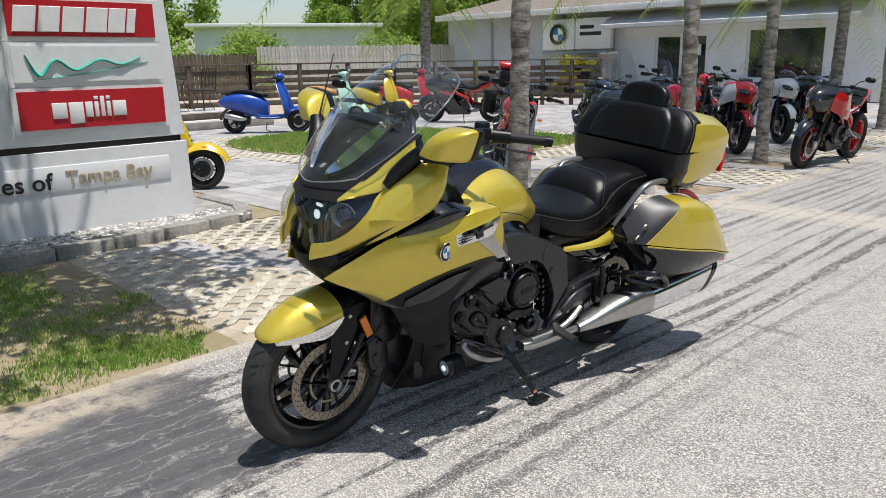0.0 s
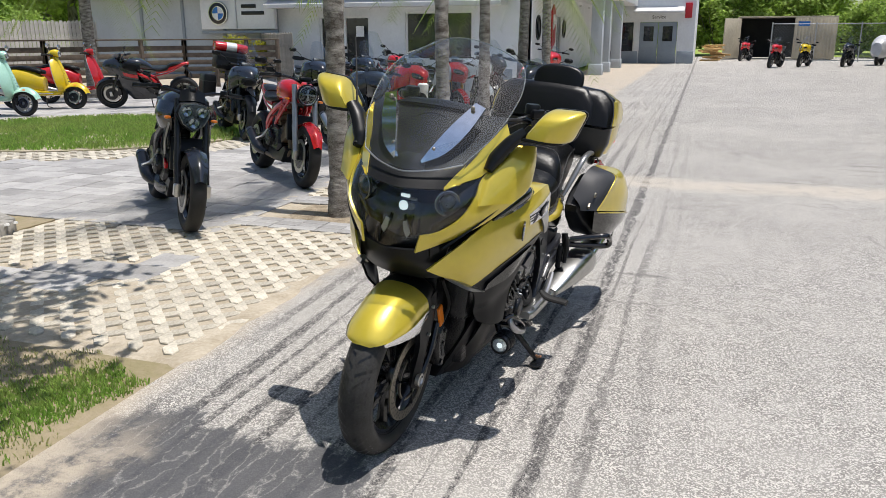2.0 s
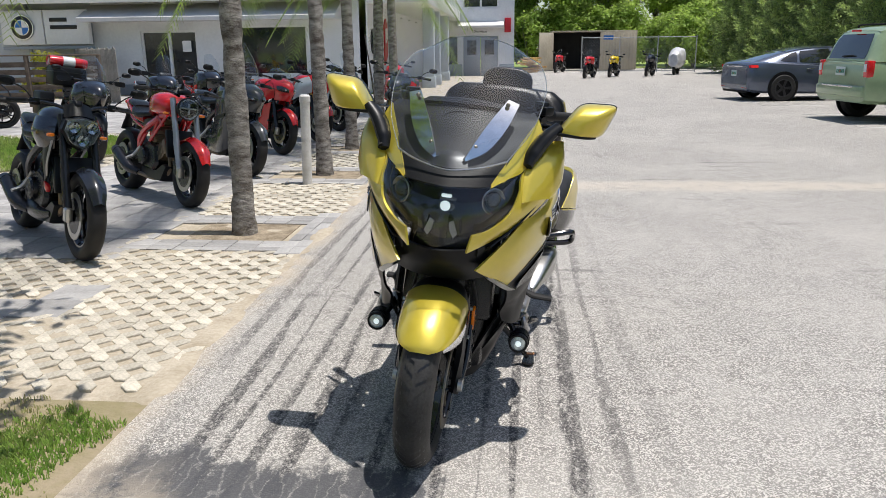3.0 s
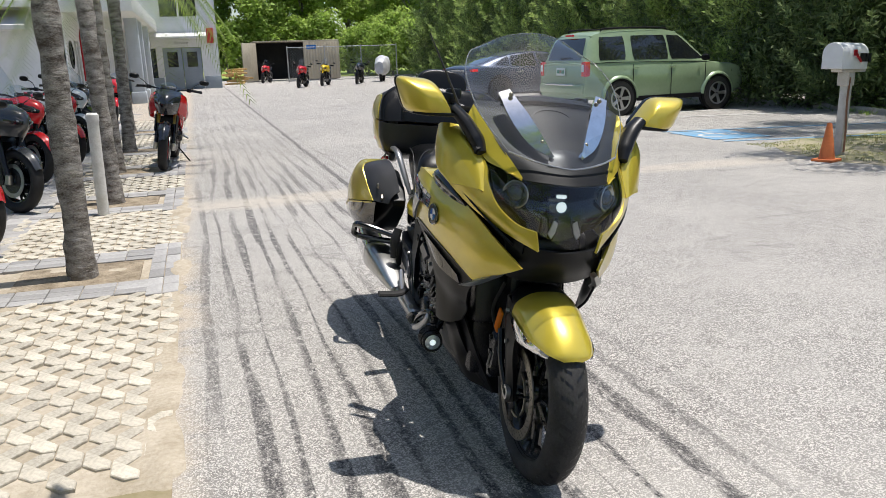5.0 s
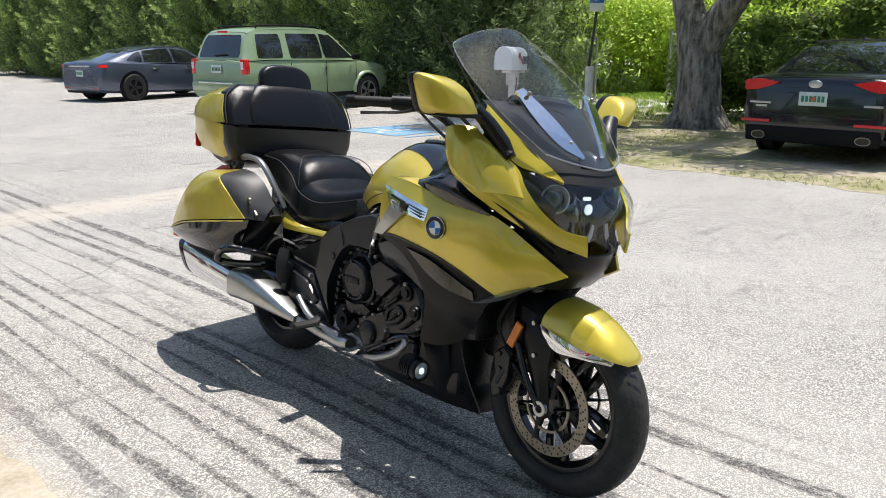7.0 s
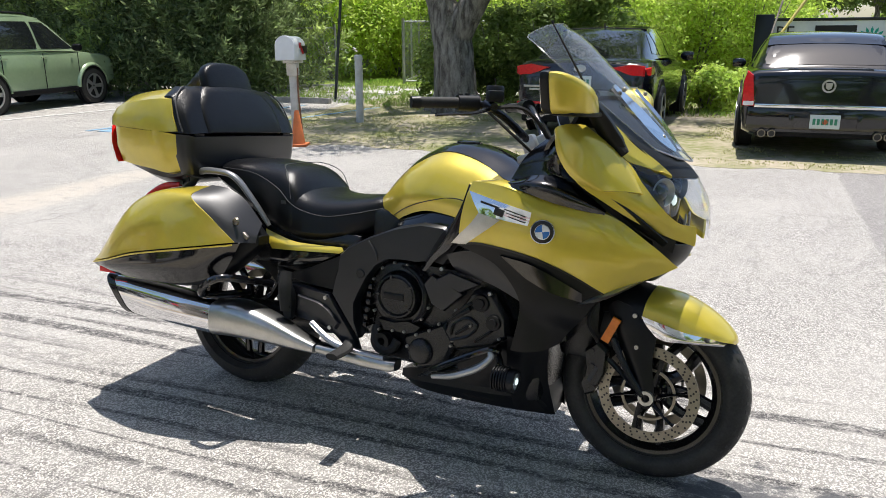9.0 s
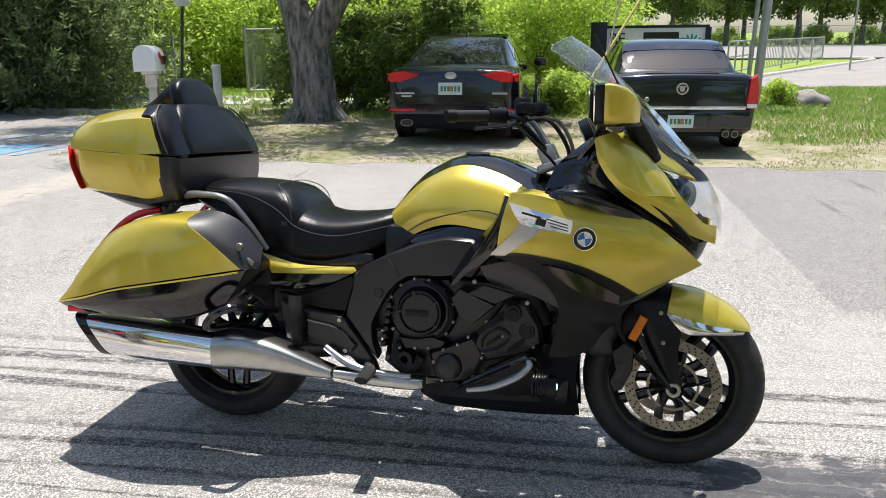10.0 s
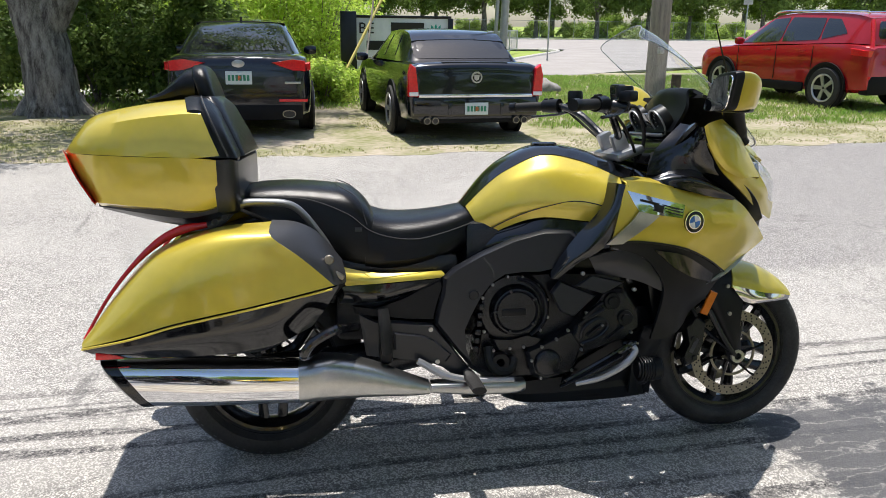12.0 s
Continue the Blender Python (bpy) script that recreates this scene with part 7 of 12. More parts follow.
def bike_wheel(parent, at, R, width, name, rim_mat, disc=True, spokes=5):
    w = new(name); w.parent = parent; w.location = at
    h, rr = width / 2, R * 0.70
    prof = [(rr, -h * 0.66)] + [(R - (R - rr) * 0.62 * (1 - math.cos(math.pi * (k / 10) - math.pi / 2)) ** 1.3, h * math.sin(math.pi * (k / 10) - math.pi / 2)) for k in range(11)] + [(rr, h * 0.66), (rr, -h * 0.66)]
    bm = B(); spun(bm, prof, (0, 0, 0), "Y", 40); part("tyre", bm, RUBBER, w, angle=60)
    bm = B(); spun(bm, [(rr + 0.006, -h * 0.66), (rr + 0.006, h * 0.66), (rr - 0.012, h * 0.62), (rr - 0.03, h * 0.2), (rr - 0.03, -h * 0.2), (rr - 0.012, -h * 0.62), (rr + 0.006, -h * 0.66)], (0, 0, 0), "Y", 40); part("rim", bm, rim_mat, w)
    for k in range(spokes):
        a = 2 * math.pi * k / spokes
        for o in (-0.17, 0.17):
            bm = B(); pipe(bm, [(0.04 * math.cos(a), 0, 0.04 * math.sin(a)), ((rr - 0.015) * math.cos(a + o), 0, (rr - 0.015) * math.sin(a + o))], [0.016, 0.010], 6, 4); part("spoke", bm, rim_mat, w)
    bm = B(); spun(bm, [(0, -h * 0.8), (0.03, -h * 0.8), (0.045, -h * 0.3), (0.045, h * 0.3), (0.03, h * 0.8), (0, h * 0.8)], (0, 0, 0), "Y", 18); part("hub", bm, rim_mat, w)
    if disc:
        for y in ((-h - 0.008, h + 0.008) if disc == 2 else (-h - 0.008,)):
            bm = B(); spun(bm, [(R * 0.40, y - 0.003), (R * 0.53, y - 0.003), (R * 0.53, y + 0.003), (R * 0.40, y + 0.003), (R * 0.40, y - 0.003)], (0, 0, 0), "Y", 36); part("brake_disc", bm, DISCBRIGHT, w)
            bm = B(); spun(bm, [(R * 0.14, y - 0.002), (R * 0.41, y - 0.002), (R * 0.41, y + 0.002), (R * 0.14, y + 0.002), (R * 0.14, y - 0.002)], (0, 0, 0), "Y", 10); part("disc_carrier", bm, CASTBLACK, w)
            bm = B(); prism(bm, [(-R * 0.62, 0.10), (-R * 0.42, 0.13), (-R * 0.36, 0.02), (-R * 0.42, -0.05), (-R * 0.62, -0.02)], 0.045, (0, y, 0), "XZ", 0.01); part("caliper", bm, CASTBLACK, w)
    return w


def both_sides(name, rows, mat, parent, nu=12, nv=12, thick=0.008, label=""):
    for s in (-1, 1):
        bm = B(); skin(bm, [[(x, y * s, z) for x, y, z in r] for r in rows], nu, nv, thick); part(name, bm, mat, parent, label)


def bike_body(t, colour, second):
    """Tank, seats and tail of a motorcycle."""
    bm = B(); loft(bm, [oval((x, 0, z), w, h, 24, p) for x, z, w, h, p in ((0.43, 0.885, 0.08, 0.06, 2.4), (0.38, 0.90, 0.14, 0.095, 2.6), (0.27, 0.915, 0.178, 0.115, 2.9), (0.12, 0.915, 0.172, 0.112, 2.9), (0.00, 0.885, 0.132, 0.088, 2.7), (-0.09, 0.845, 0.095, 0.055, 2.5), (-0.13, 0.825, 0.07, 0.03, 2.4))], 30); tank = part("tank", bm, colour, t)
    bm = B(); spun(bm, [(0, 0.012), (0.036, 0.012), (0.042, 0), (0, 0)], (0.25, 0, 1.025), "Z", 18); part("filler_cap", bm, CASTBLACK, tank)
    bm = B(); loft(bm, [oval((x, 0, z), w, h, 20, 3.0) for x, z, w, h in ((-0.08, 0.815, 0.07, 0.025), (-0.18, 0.800, 0.125, 0.035), (-0.32, 0.797, 0.145, 0.04), (-0.42, 0.825, 0.135, 0.045), (-0.46, 0.85, 0.11, 0.035))], 22); part("seat", bm, LEATHER, t)
    bm = B(); loft(bm, [oval((x, 0, z), w, h, 18, 2.8) for x, z, w, h in ((-0.43, 0.865, 0.10, 0.025), (-0.52, 0.895, 0.105, 0.03), (-0.64, 0.915, 0.09, 0.028), (-0.72, 0.925, 0.05, 0.016))], 16); part("pillion_seat", bm, LEATHER, t)
    bm = B(); loft(bm, [oval((x, 0, z), w, h, 18, 2.6) for x, z, w, h in ((-0.20, 0.745, 0.11, 0.04), (-0.40, 0.785, 0.125, 0.05), (-0.62, 0.865, 0.10, 0.045), (-0.78, 0.91, 0.06, 0.03), (-0.86, 0.93, 0.025, 0.014))], 22); part("tail", bm, second, t)
    bm = B(); box(bm, (0.03, 0.09, 0.028), (-0.845, 0, 0.905), None, 0.008); part("tail_light", bm, REDLENS, t)
    bm = B(); pipe(bm, [(-0.74, 0, 0.87), (-0.86, 0, 0.74), (-0.90, 0, 0.62)], [0.045, 0.035, 0.06], 8, 10, 0.3); part("plate_holder", bm, SATIN, t)


def bike_running_gear(t, L, R, fork, lower, frame_mat, engine_mat, trellis):
    for s in (-1, 1):
        bm = B(); rod(bm, (L / 2 + 0.005, 0.105 * s, R - 0.02), (L / 2 - 0.115, 0.105 * s, 0.60), 0.027, 0.030, 14); part("fork_lower", bm, lower, t)
        bm = B(); rod(bm, (L / 2 - 0.10, 0.105 * s, 0.56), (L / 2 - 0.245, 0.105 * s, 0.98), 0.026, None, 14); part("fork_upper", bm, fork, t, "gold fork tube" if fork == GOLDFORK else "")
        bm = B(); prism(bm, [(-0.035, -0.04), (0.03, -0.04), (0.035, 0.05), (-0.02, 0.06)], 0.05, (L / 2 + 0.005, 0.11 * s, R), "XZ", 0.01); part("axle_clamp", bm, SILVER, t)
        bm = B(); pipe(bm, [(0.455, 0.03 * s, 1.005), (0.44, 0.14 * s, 1.045), (0.38, 0.30 * s, 1.055), (0.33, 0.40 * s, 1.045)], 0.012, 8, 16); bar = part("handlebar", bm, CASTBLACK, t)
        bm = B(); rod(bm, (0.385, 0.29 * s, 1.055), (0.325, 0.41 * s, 1.044), 0.018); part("grip", bm, RUBBER, bar)
        bm = B(); box(bm, (0.05, 0.055, 0.05), (0.405, 0.255 * s, 1.055), pose(0, 0, 0, 0, 0, -25 * s), 0.01); part("switch_block", bm, SATIN, bar)
        bm = B(); pipe(bm, [(0.43, 0.25 * s, 1.05), (0.44, 0.33 * s, 1.045), (0.40, 0.42 * s, 1.035)], 0.006, 6, 10); part("lever", bm, CASTBLACK, bar)
        bm = B(); pipe(bm, [(0.405, 0.27 * s, 1.07), (0.44, 0.33 * s, 1.13), (0.43, 0.40 * s, 1.165)], 0.005, 6, 10); stem = part("mirror_stem", bm, CASTBLACK, t)
        bm = B(); loft(bm, [oval((0.42 + d, 0.44 * s, 1.175), 0.062 * k, 0.033 * k, 14, 2.6) for d, k in ((-0.012, 0.85), (0, 1), (0.022, 0.55))], 8); part("mirror", bm, SATIN, stem)
        bm = B(); loft(bm, [oval((0.50 + d, 0.175 * s, 0.84), 0.028 * k, 0.014 * k, 10) for d, k in ((-0.03, 0.6), (0, 1), (0.03, 0.6))], 6); part("turn_signal", bm, AMBER, t)
        bm = B(); pipe(bm, [(-0.14, 0.12 * s, 0.52), (-0.24, 0.16 * s, 0.40), (-0.23, 0.24 * s, 0.36)], [0.018, 0.016, 0.014], 8, 8); part("foot_peg", bm, ALU, t)
        bm = B(); pipe(bm, [(0.40, 0.08 * s, 0.86), (0.12, 0.15 * s, 0.72), (-0.14, 0.14 * s, 0.58), (-0.20, 0.11 * s, 0.42)], [0.028, 0.030, 0.032, 0.03], 8, 16); part("frame_rail", bm, frame_mat, t)
        bm = B(); pipe(bm, [(-0.12, 0.11 * s, 0.66), (-0.45, 0.10 * s, 0.74), (-0.72, 0.06 * s, 0.87)], 0.014, 8, 10); part("subframe_tube", bm, frame_mat, t)
        bm = B(); loft(bm, [oval((x, 0.105 * s, z), 0.022, h, 12, 3) for x, z, h in ((-0.14, 0.40, 0.05), (-0.38, 0.39, 0.045), (-0.60, 0.34, 0.035), (-0.74, 0.31, 0.03))], 10); part("swinging_arm", bm, CASTBLACK, t)
        if trellis:
            for a, b in (((0.42, 0.82), (0.10, 0.56)), ((0.10, 0.56), (0.08, 0.74)), ((0.25, 0.79), (0.10, 0.56)), ((0.08, 0.74), (-0.14, 0.50)), ((0.34, 0.72), (0.25, 0.80))):
                bm = B(); rod(bm, (a[0], 0.125 * s, a[1]), (b[0], 0.145 * s, b[1]), 0.015, None, 10); part("trellis_tube", bm, frame_mat, t)
        bm = B(); spun(bm, [(0, 0.165 * s), (0.07, 0.163 * s), (0.085, 0.15 * s), (0.09, 0.12 * s), (0, 0.12 * s)], (-0.08, 0, 0.40), "Y", 24); cover = part("engine_cover", bm, CASTBLACK, t)
        for k in range(6):
            bm = B(); spun(bm, [(0, 0.158 * s), (0.007, 0.158 * s), (0.007, 0.15 * s), (0, 0.15 * s)], (-0.08 + 0.08 * math.cos(k * 1.047), 0, 0.40 + 0.08 * math.sin(k * 1.047)), "Y", 8); part("bolt", bm, SILVER, cover)
    bm = B(); prism(bm, [(-0.20, 0.30), (0.12, 0.27), (0.20, 0.36), (0.16, 0.52), (-0.04, 0.56), (-0.19, 0.50)], 0.24, (0, 0, 0), "XZ", 0.03); part("crankcase", bm, CASTBLACK, t)
    for ang, at in ((62, (0.20, 0.0, 0.47)), (-14, (0.02, 0.0, 0.62))):
        bm = B(); box(bm, (0.13, 0.17, 0.17), (0, 0, 0.0), None, 0.01); ob = part("cylinder", bm, engine_mat, t); ob.matrix_basis = pose(*at, 0, ang, 0)
        for k in range(6):
            bm = B(); box(bm, (0.16, 0.20 - 0.006 * k, 0.012), (0, 0, 0.026 * k - 0.06), None, 0.003); part("cooling_fin", bm, engine_mat, ob)
        bm = B(); box(bm, (0.15, 0.19, 0.06), (0, 0, 0.115), None, 0.015); part("cylinder_head", bm, engine_mat, ob)
    bm = B(); box(bm, (0.04, 0.26, 0.26), (0.44, 0, 0.56), pose(0, 0, 0, 0, -14, 0), 0.012); part("radiator", bm, SATIN, t)
    bm = B(); prism(bm, [(-0.20, 0.20), (0.30, 0.19), (0.42, 0.34), (0.34, 0.36), (0.18, 0.28), (-0.18, 0.29)], 0.22, (0, 0, 0), "XZ", 0.02); part("belly_pan", bm, SATIN, t)
    for k in (-1, 1):
        bm = B(); pipe(bm, [(0.26, 0.05 * k, 0.50), (0.38, 0.06 * k, 0.42), (0.36, 0.06 * k, 0.28), (0.10, -0.06, 0.20), (-0.2, -0.12, 0.22)], 0.021, 8, 18); part("exhaust_pipe", bm, BRONZE, t)
    bm = B(); rod(bm, (-0.16, 0.0, 0.66), (-0.28, 0.0, 0.42), 0.02, None, 10); part("shock_absorber", bm, BIKERED, t)
    for k in range(7):
        bm = B(); spun(bm, [(0.026, -0.006), (0.036, 0), (0.026, 0.006), (0.026, -0.006)], (-0.17 - 0.014 * k, 0, 0.63 - 0.028 * k), "Z", 14); part("coil", bm, BIKERED, t)
    bm = B(); pipe(bm, [(-0.05, 0.12, 0.24), (-0.08, 0.24, 0.10), (-0.10, 0.30, 0.03)], 0.010, 8, 8); part("side_stand", bm, CASTBLACK, t)
    bm = B(); skin(bm, [[(L / -2 + 0.325 * math.cos(a), -0.07, R + 0.325 * math.sin(a)), (L / -2 + 0.34 * math.cos(a), 0, R + 0.34 * math.sin(a)), (L / -2 + 0.325 * math.cos(a), 0.07, R + 0.325 * math.sin(a))] for a in [radians(v) for v in (35, 65, 100)]], 9, 10, 0.006); part("rear_hugger", bm, SATIN, t)


def motorcycle(name, label, front, back, colour, second=None, kind="naked", fork=None, rim=None, lean=9, screen=None, box_top=False, group=""):
    fx, fy = front; bx, by = back
    L, R = 1.44, 0.31
    yaw = math.degrees(math.atan2(fy - by, fx - bx))
    t = thing(name, label, "motorcycle", pose((fx + bx) / 2, (fy + by) / 2, 0, -lean, 0, yaw), group)
    second, fork, rim = second or BIKEBLACK, fork or CASTBLACK, rim or RIMBLACK
    red_naked = kind == "naked" and colour == BIKERED
    bike_wheel(t, (L / 2, 0, R), R, 0.12, "front_wheel", rim, 2)
    bike_wheel(t, (-L / 2, 0, R + 0.005), R + 0.005, 0.18, "rear_wheel", rim, 1)
    bike_running_gear(t, L, R, fork, ALU if fork == ALU else CASTBLACK, BIKERED if red_naked or second == BIKERED else CASTBLACK, BRONZE if red_naked else CASTBLACK, red_naked or kind == "hyper")
    bike_body(t, colour, second)
    bm = B()
    pipe(bm, [(-0.2, -0.12, 0.22), (-0.36, -0.17, 0.27), (-0.62, -0.19, 0.40)], [0.03, 0.058, 0.052], 16, 14); can = part("silencer", bm, SILVER if kind == "sport" else CASTBLACK, t)
    bm = B(); rod(bm, (-0.61, -0.19, 0.395), (-0.655, -0.194, 0.415), 0.054, 0.045, 16); part("end_cap", bm, BLACK, can)
    rows = [[(L / 2 + 0.325 * math.cos(a), -w, R + 0.318 * math.sin(a) - 0.012), (L / 2 + 0.342 * math.cos(a), 0, R + 0.342 * math.sin(a)), (L / 2 + 0.325 * math.cos(a), w, R + 0.318 * math.sin(a) - 0.012)] for a, w in [(radians(v), w) for v, w in ((22, 0.04), (50, 0.066), (85, 0.075), (120, 0.078), (148, 0.06))]]
    bm = B(); skin(bm, rows, 11, 18, 0.006); part("mudguard", bm, colour if kind != "adv" else SATIN, t)
    if kind == "naked" and not red_naked:
        # faceted headlight with three reflectors behind a clear lens
        shell = [(-0.105, 0.955), (0, 0.975), (0.105, 0.955), (0.128, 0.885), (0.085, 0.80), (0, 0.745), (-0.085, 0.80), (-0.128, 0.885)]
        bm = B(); prism(bm, shell, 0.13, (0.545, 0, 0), "YZ", 0.03); lamp = part("headlight", bm, SATIN, t, "faceted clear headlight")
        bm = B(); prism(bm, [(y * 0.92, 0.868 + (z - 0.868) * 0.92) for y, z in shell], 0.010, (0.608, 0, 0), "YZ", 0.004); part("reflector", bm, material_once("silvered_lens"), lamp)
        for y, z, r in ((-0.058, 0.905, 0.036), (0.058, 0.905, 0.036), (0, 0.82, 0.038)):
            bm = B(); spun(bm, [(0, 0.0), (r * 0.5, 0.004), (r, 0.018), (r * 1.12, 0.018), (r * 1.12, 0), (0, 0)], (0.612, y, z), "X", 22); part("lamp_bowl", bm, CHROME, lamp)
        bm = B(); prism(bm, [(y * 0.96, 0.868 + (z - 0.868) * 0.96) for y, z in shell], 0.004, (0.638, 0, 0), "YZ"); part("lens", bm, CLEAR, lamp)
        bm = B(); skin(bm, [[(0.52, -0.10, 0.97), (0.56, 0, 0.985), (0.52, 0.10, 0.97)], [(0.46, -0.09, 1.05), (0.49, 0, 1.075), (0.46, 0.09, 1.05)]], 11, 6, 0.012); part("fly_screen", bm, SATIN, t)
        bm = B(); loft(bm, [oval((0.43, 0, z), w, 0.035, 14, 2.8, "Z") for z, w in ((1.02, 0.08), (1.06, 0.085), (1.085, 0.07))], 8); part("instrument_pod", bm, SATIN, t)
        both_sides("tank_shroud", [[(0.46, 0.12, 0.95), (0.26, 0.205, 0.955), (0.02, 0.165, 0.90)], [(0.50, 0.15, 0.86), (0.30, 0.235, 0.85), (0.04, 0.175, 0.82)], [(0.44, 0.14, 0.74), (0.28, 0.19, 0.74), (0.10, 0.16, 0.75)]], colour, t, 14, 14, 0.012)
        both_sides("side_trim", [[(0.47, 0.152, 0.80), (0.43, 0.168, 0.66), (0.37, 0.155, 0.54)], [(0.455, 0.160, 0.80), (0.415, 0.176, 0.66), (0.36, 0.16, 0.54)]], ALU, t, 12, 3, 0.006, "pale edge trim of the radiator shroud")
        both_sides("radiator_shroud", [[(0.46, 0.145, 0.80), (0.38, 0.165, 0.79), (0.26, 0.16, 0.76)], [(0.42, 0.16, 0.66), (0.34, 0.17, 0.64), (0.24, 0.15, 0.62)], [(0.36, 0.15, 0.54), (0.30, 0.15, 0.50), (0.22, 0.13, 0.50)]], SATIN, t, 10, 10, 0.008)
        for s in (-1, 1):
            bm = B(); box(bm, (0.10, 0.03, 0.05), (0.30, 0.135 * s, 0.46), pose(0, 0, 0, 0, 20, 0), 0.01); part("red_bracket", bm, BIKERED, t, "red engine bracket")
        bm = B(); loft(bm, [oval((x, 0, z), w, h, 16, 3) for x, z, w, h in ((0.30, 0.26, 0.12, 0.04), (0.10, 0.23, 0.15, 0.06), (-0.16, 0.24, 0.15, 0.07), (-0.36, 0.28, 0.10, 0.04))], 14); part("under_silencer", bm, CASTBLACK, t)
    elif kind == "naked":
        bm = B(); spun(bm, [(0, -0.09), (0.07, -0.075), (0.100, -0.01), (0.106, 0.03), (0.094, 0.036), (0, 0.036)], (0.56, 0, 0.895), "X", 30); lamp = part("headlight", bm, SATIN, t, "round headlight in a black shell")
        bm = B(); spun(bm, [(0, -0.012), (0.05, -0.006), (0.088, 0.006), (0.092, 0.01), (0.092, 0), (0, -0.014)], (0.592, 0, 0.895), "X", 30); part("reflector", bm, material_once("silvered_lens"), lamp)
        bm = B(); box(bm, (0.012, 0.02, 0.10), (0.600, 0, 0.895), None, 0.004); box(bm, (0.012, 0.14, 0.016), (0.598, 0, 0.90), None, 0.004); part("lamp_bar", bm, ALU, lamp)
        bm = B(); spun(bm, [(0, 0.035), (0.06, 0.027), (0.095, 0.008), (0.09, 0.004), (0.055, 0.022), (0, 0.030)], (0.596, 0, 0.895), "X", 30); part("lens", bm, CLEAR, lamp)
        bm = B(); box(bm, (0.05, 0.13, 0.05), (0.48, 0, 1.045), pose(0, 0, 0, 0, -30, 0), 0.018); part("instrument_pod", bm, SATIN, t)
        both_sides("airbox_cover", [[(0.20, 0.13, 0.78), (0.05, 0.15, 0.77), (-0.10, 0.13, 0.75)], [(0.16, 0.14, 0.66), (0.05, 0.155, 0.64), (-0.08, 0.14, 0.62)]], SATIN, t, 10, 6, 0.01)
    else:
        low = kind == "sport"
        bm = B(); skin(bm, [[(0.50, -0.17, 1.01), (0.57, -0.09, 1.04), (0.60, 0, 1.05), (0.57, 0.09, 1.04), (0.50, 0.17, 1.01)], [(0.62, -0.165, 0.94), (0.74, -0.09, 0.965), (0.79, 0, 0.975), (0.74, 0.09, 0.965), (0.62, 0.165, 0.94)], [(0.65, -0.15, 0.84), (0.79, -0.08, 0.85), (0.85, 0, 0.85), (0.79, 0.08, 0.85), (0.65, 0.15, 0.84)], [(0.60, -0.12, 0.74), (0.72, -0.07, 0.735), (0.76, 0, 0.73), (0.72, 0.07, 0.735), (0.60, 0.12, 0.74)]], 21, 18, 0.010); nose = part("nose_fairing", bm, colour, t)
        for s in (-1, 1):
            bm = B(); skin(bm, [[(0.826, 0.030 * s, 0.905), (0.775, 0.090 * s, 0.925), (0.690, 0.150 * s, 0.930)], [(0.846, 0.034 * s, 0.878), (0.800, 0.088 * s, 0.885), (0.702, 0.152 * s, 0.893)], [(0.842, 0.038 * s, 0.852), (0.798, 0.080 * s, 0.850), (0.715, 0.138 * s, 0.865)]], 12, 6, 0.008); lamp = part("headlight", bm, CARGLASS, nose, "slanted dark headlight")
            bm = B(); spun(bm, [(0, 0.012), (0.010, 0.010), (0.014, 0), (0, 0)], (0.815, 0.075 * s, 0.880), "X", 14); part("lamp_core", bm, material_once("silvered_lens"), nose)
            bm = B(); skin(bm, [[(0.806, 0.02 * s, 0.80), (0.75, 0.07 * s, 0.81)], [(0.775, 0.02 * s, 0.755), (0.72, 0.065 * s, 0.765)]], 6, 4, 0.006); part("air_intake", bm, BLACK, nose)
        both_sides("side_fairing", [[(0.55, 0.172, 1.00), (0.42, 0.225, 0.96), (0.24, 0.205, 0.93)], [(0.64, 0.166, 0.90), (0.44, 0.248, 0.84), (0.18, 0.215, 0.80)], [(0.62, 0.14, 0.76), (0.42, 0.235, 0.68), (0.14, 0.20, 0.62)]], second if kind == "hyper" else colour, t, 16, 14, 0.010)
        if low:
            both_sides("lower_fairing", [[(0.55, 0.14, 0.70), (0.38, 0.215, 0.64), (0.14, 0.20, 0.60)], [(0.50, 0.13, 0.50), (0.30, 0.195, 0.42), (0.02, 0.18, 0.42)], [(0.42, 0.09, 0.32), (0.20, 0.15, 0.22), (-0.20, 0.13, 0.24)]], colour, t, 16, 14, 0.010)
            both_sides("fairing_vent", [[(0.44, 0.226, 0.70), (0.30, 0.224, 0.66), (0.16, 0.205, 0.62)], [(0.42, 0.220, 0.65), (0.30, 0.212, 0.60), (0.18, 0.200, 0.57)]], BLACK, t, 12, 5, 0.014)
        else:
            both_sides("fork_guard", [[(0.70, 0.13, 0.52), (0.66, 0.145, 0.50)], [(0.62, 0.13, 0.72), (0.57, 0.15, 0.72)]], SATIN, t, 6, 6, 0.008)
        if second != BIKEBLACK and second != colour:
            both_sides("stripe_panel", [[(0.58, 0.190, 0.84), (0.38, 0.256, 0.77), (0.16, 0.222, 0.72)], [(0.56, 0.180, 0.78), (0.38, 0.246, 0.70), (0.15, 0.214, 0.65)]], second, t, 12, 5, 0.006)
        h = {"sport": 1.17, "adv": 1.36, "hyper": 1.12}.get(kind, 1.17) if screen is None else screen
        lean_back = 0.12 + 0.35 * (h - 1.12)
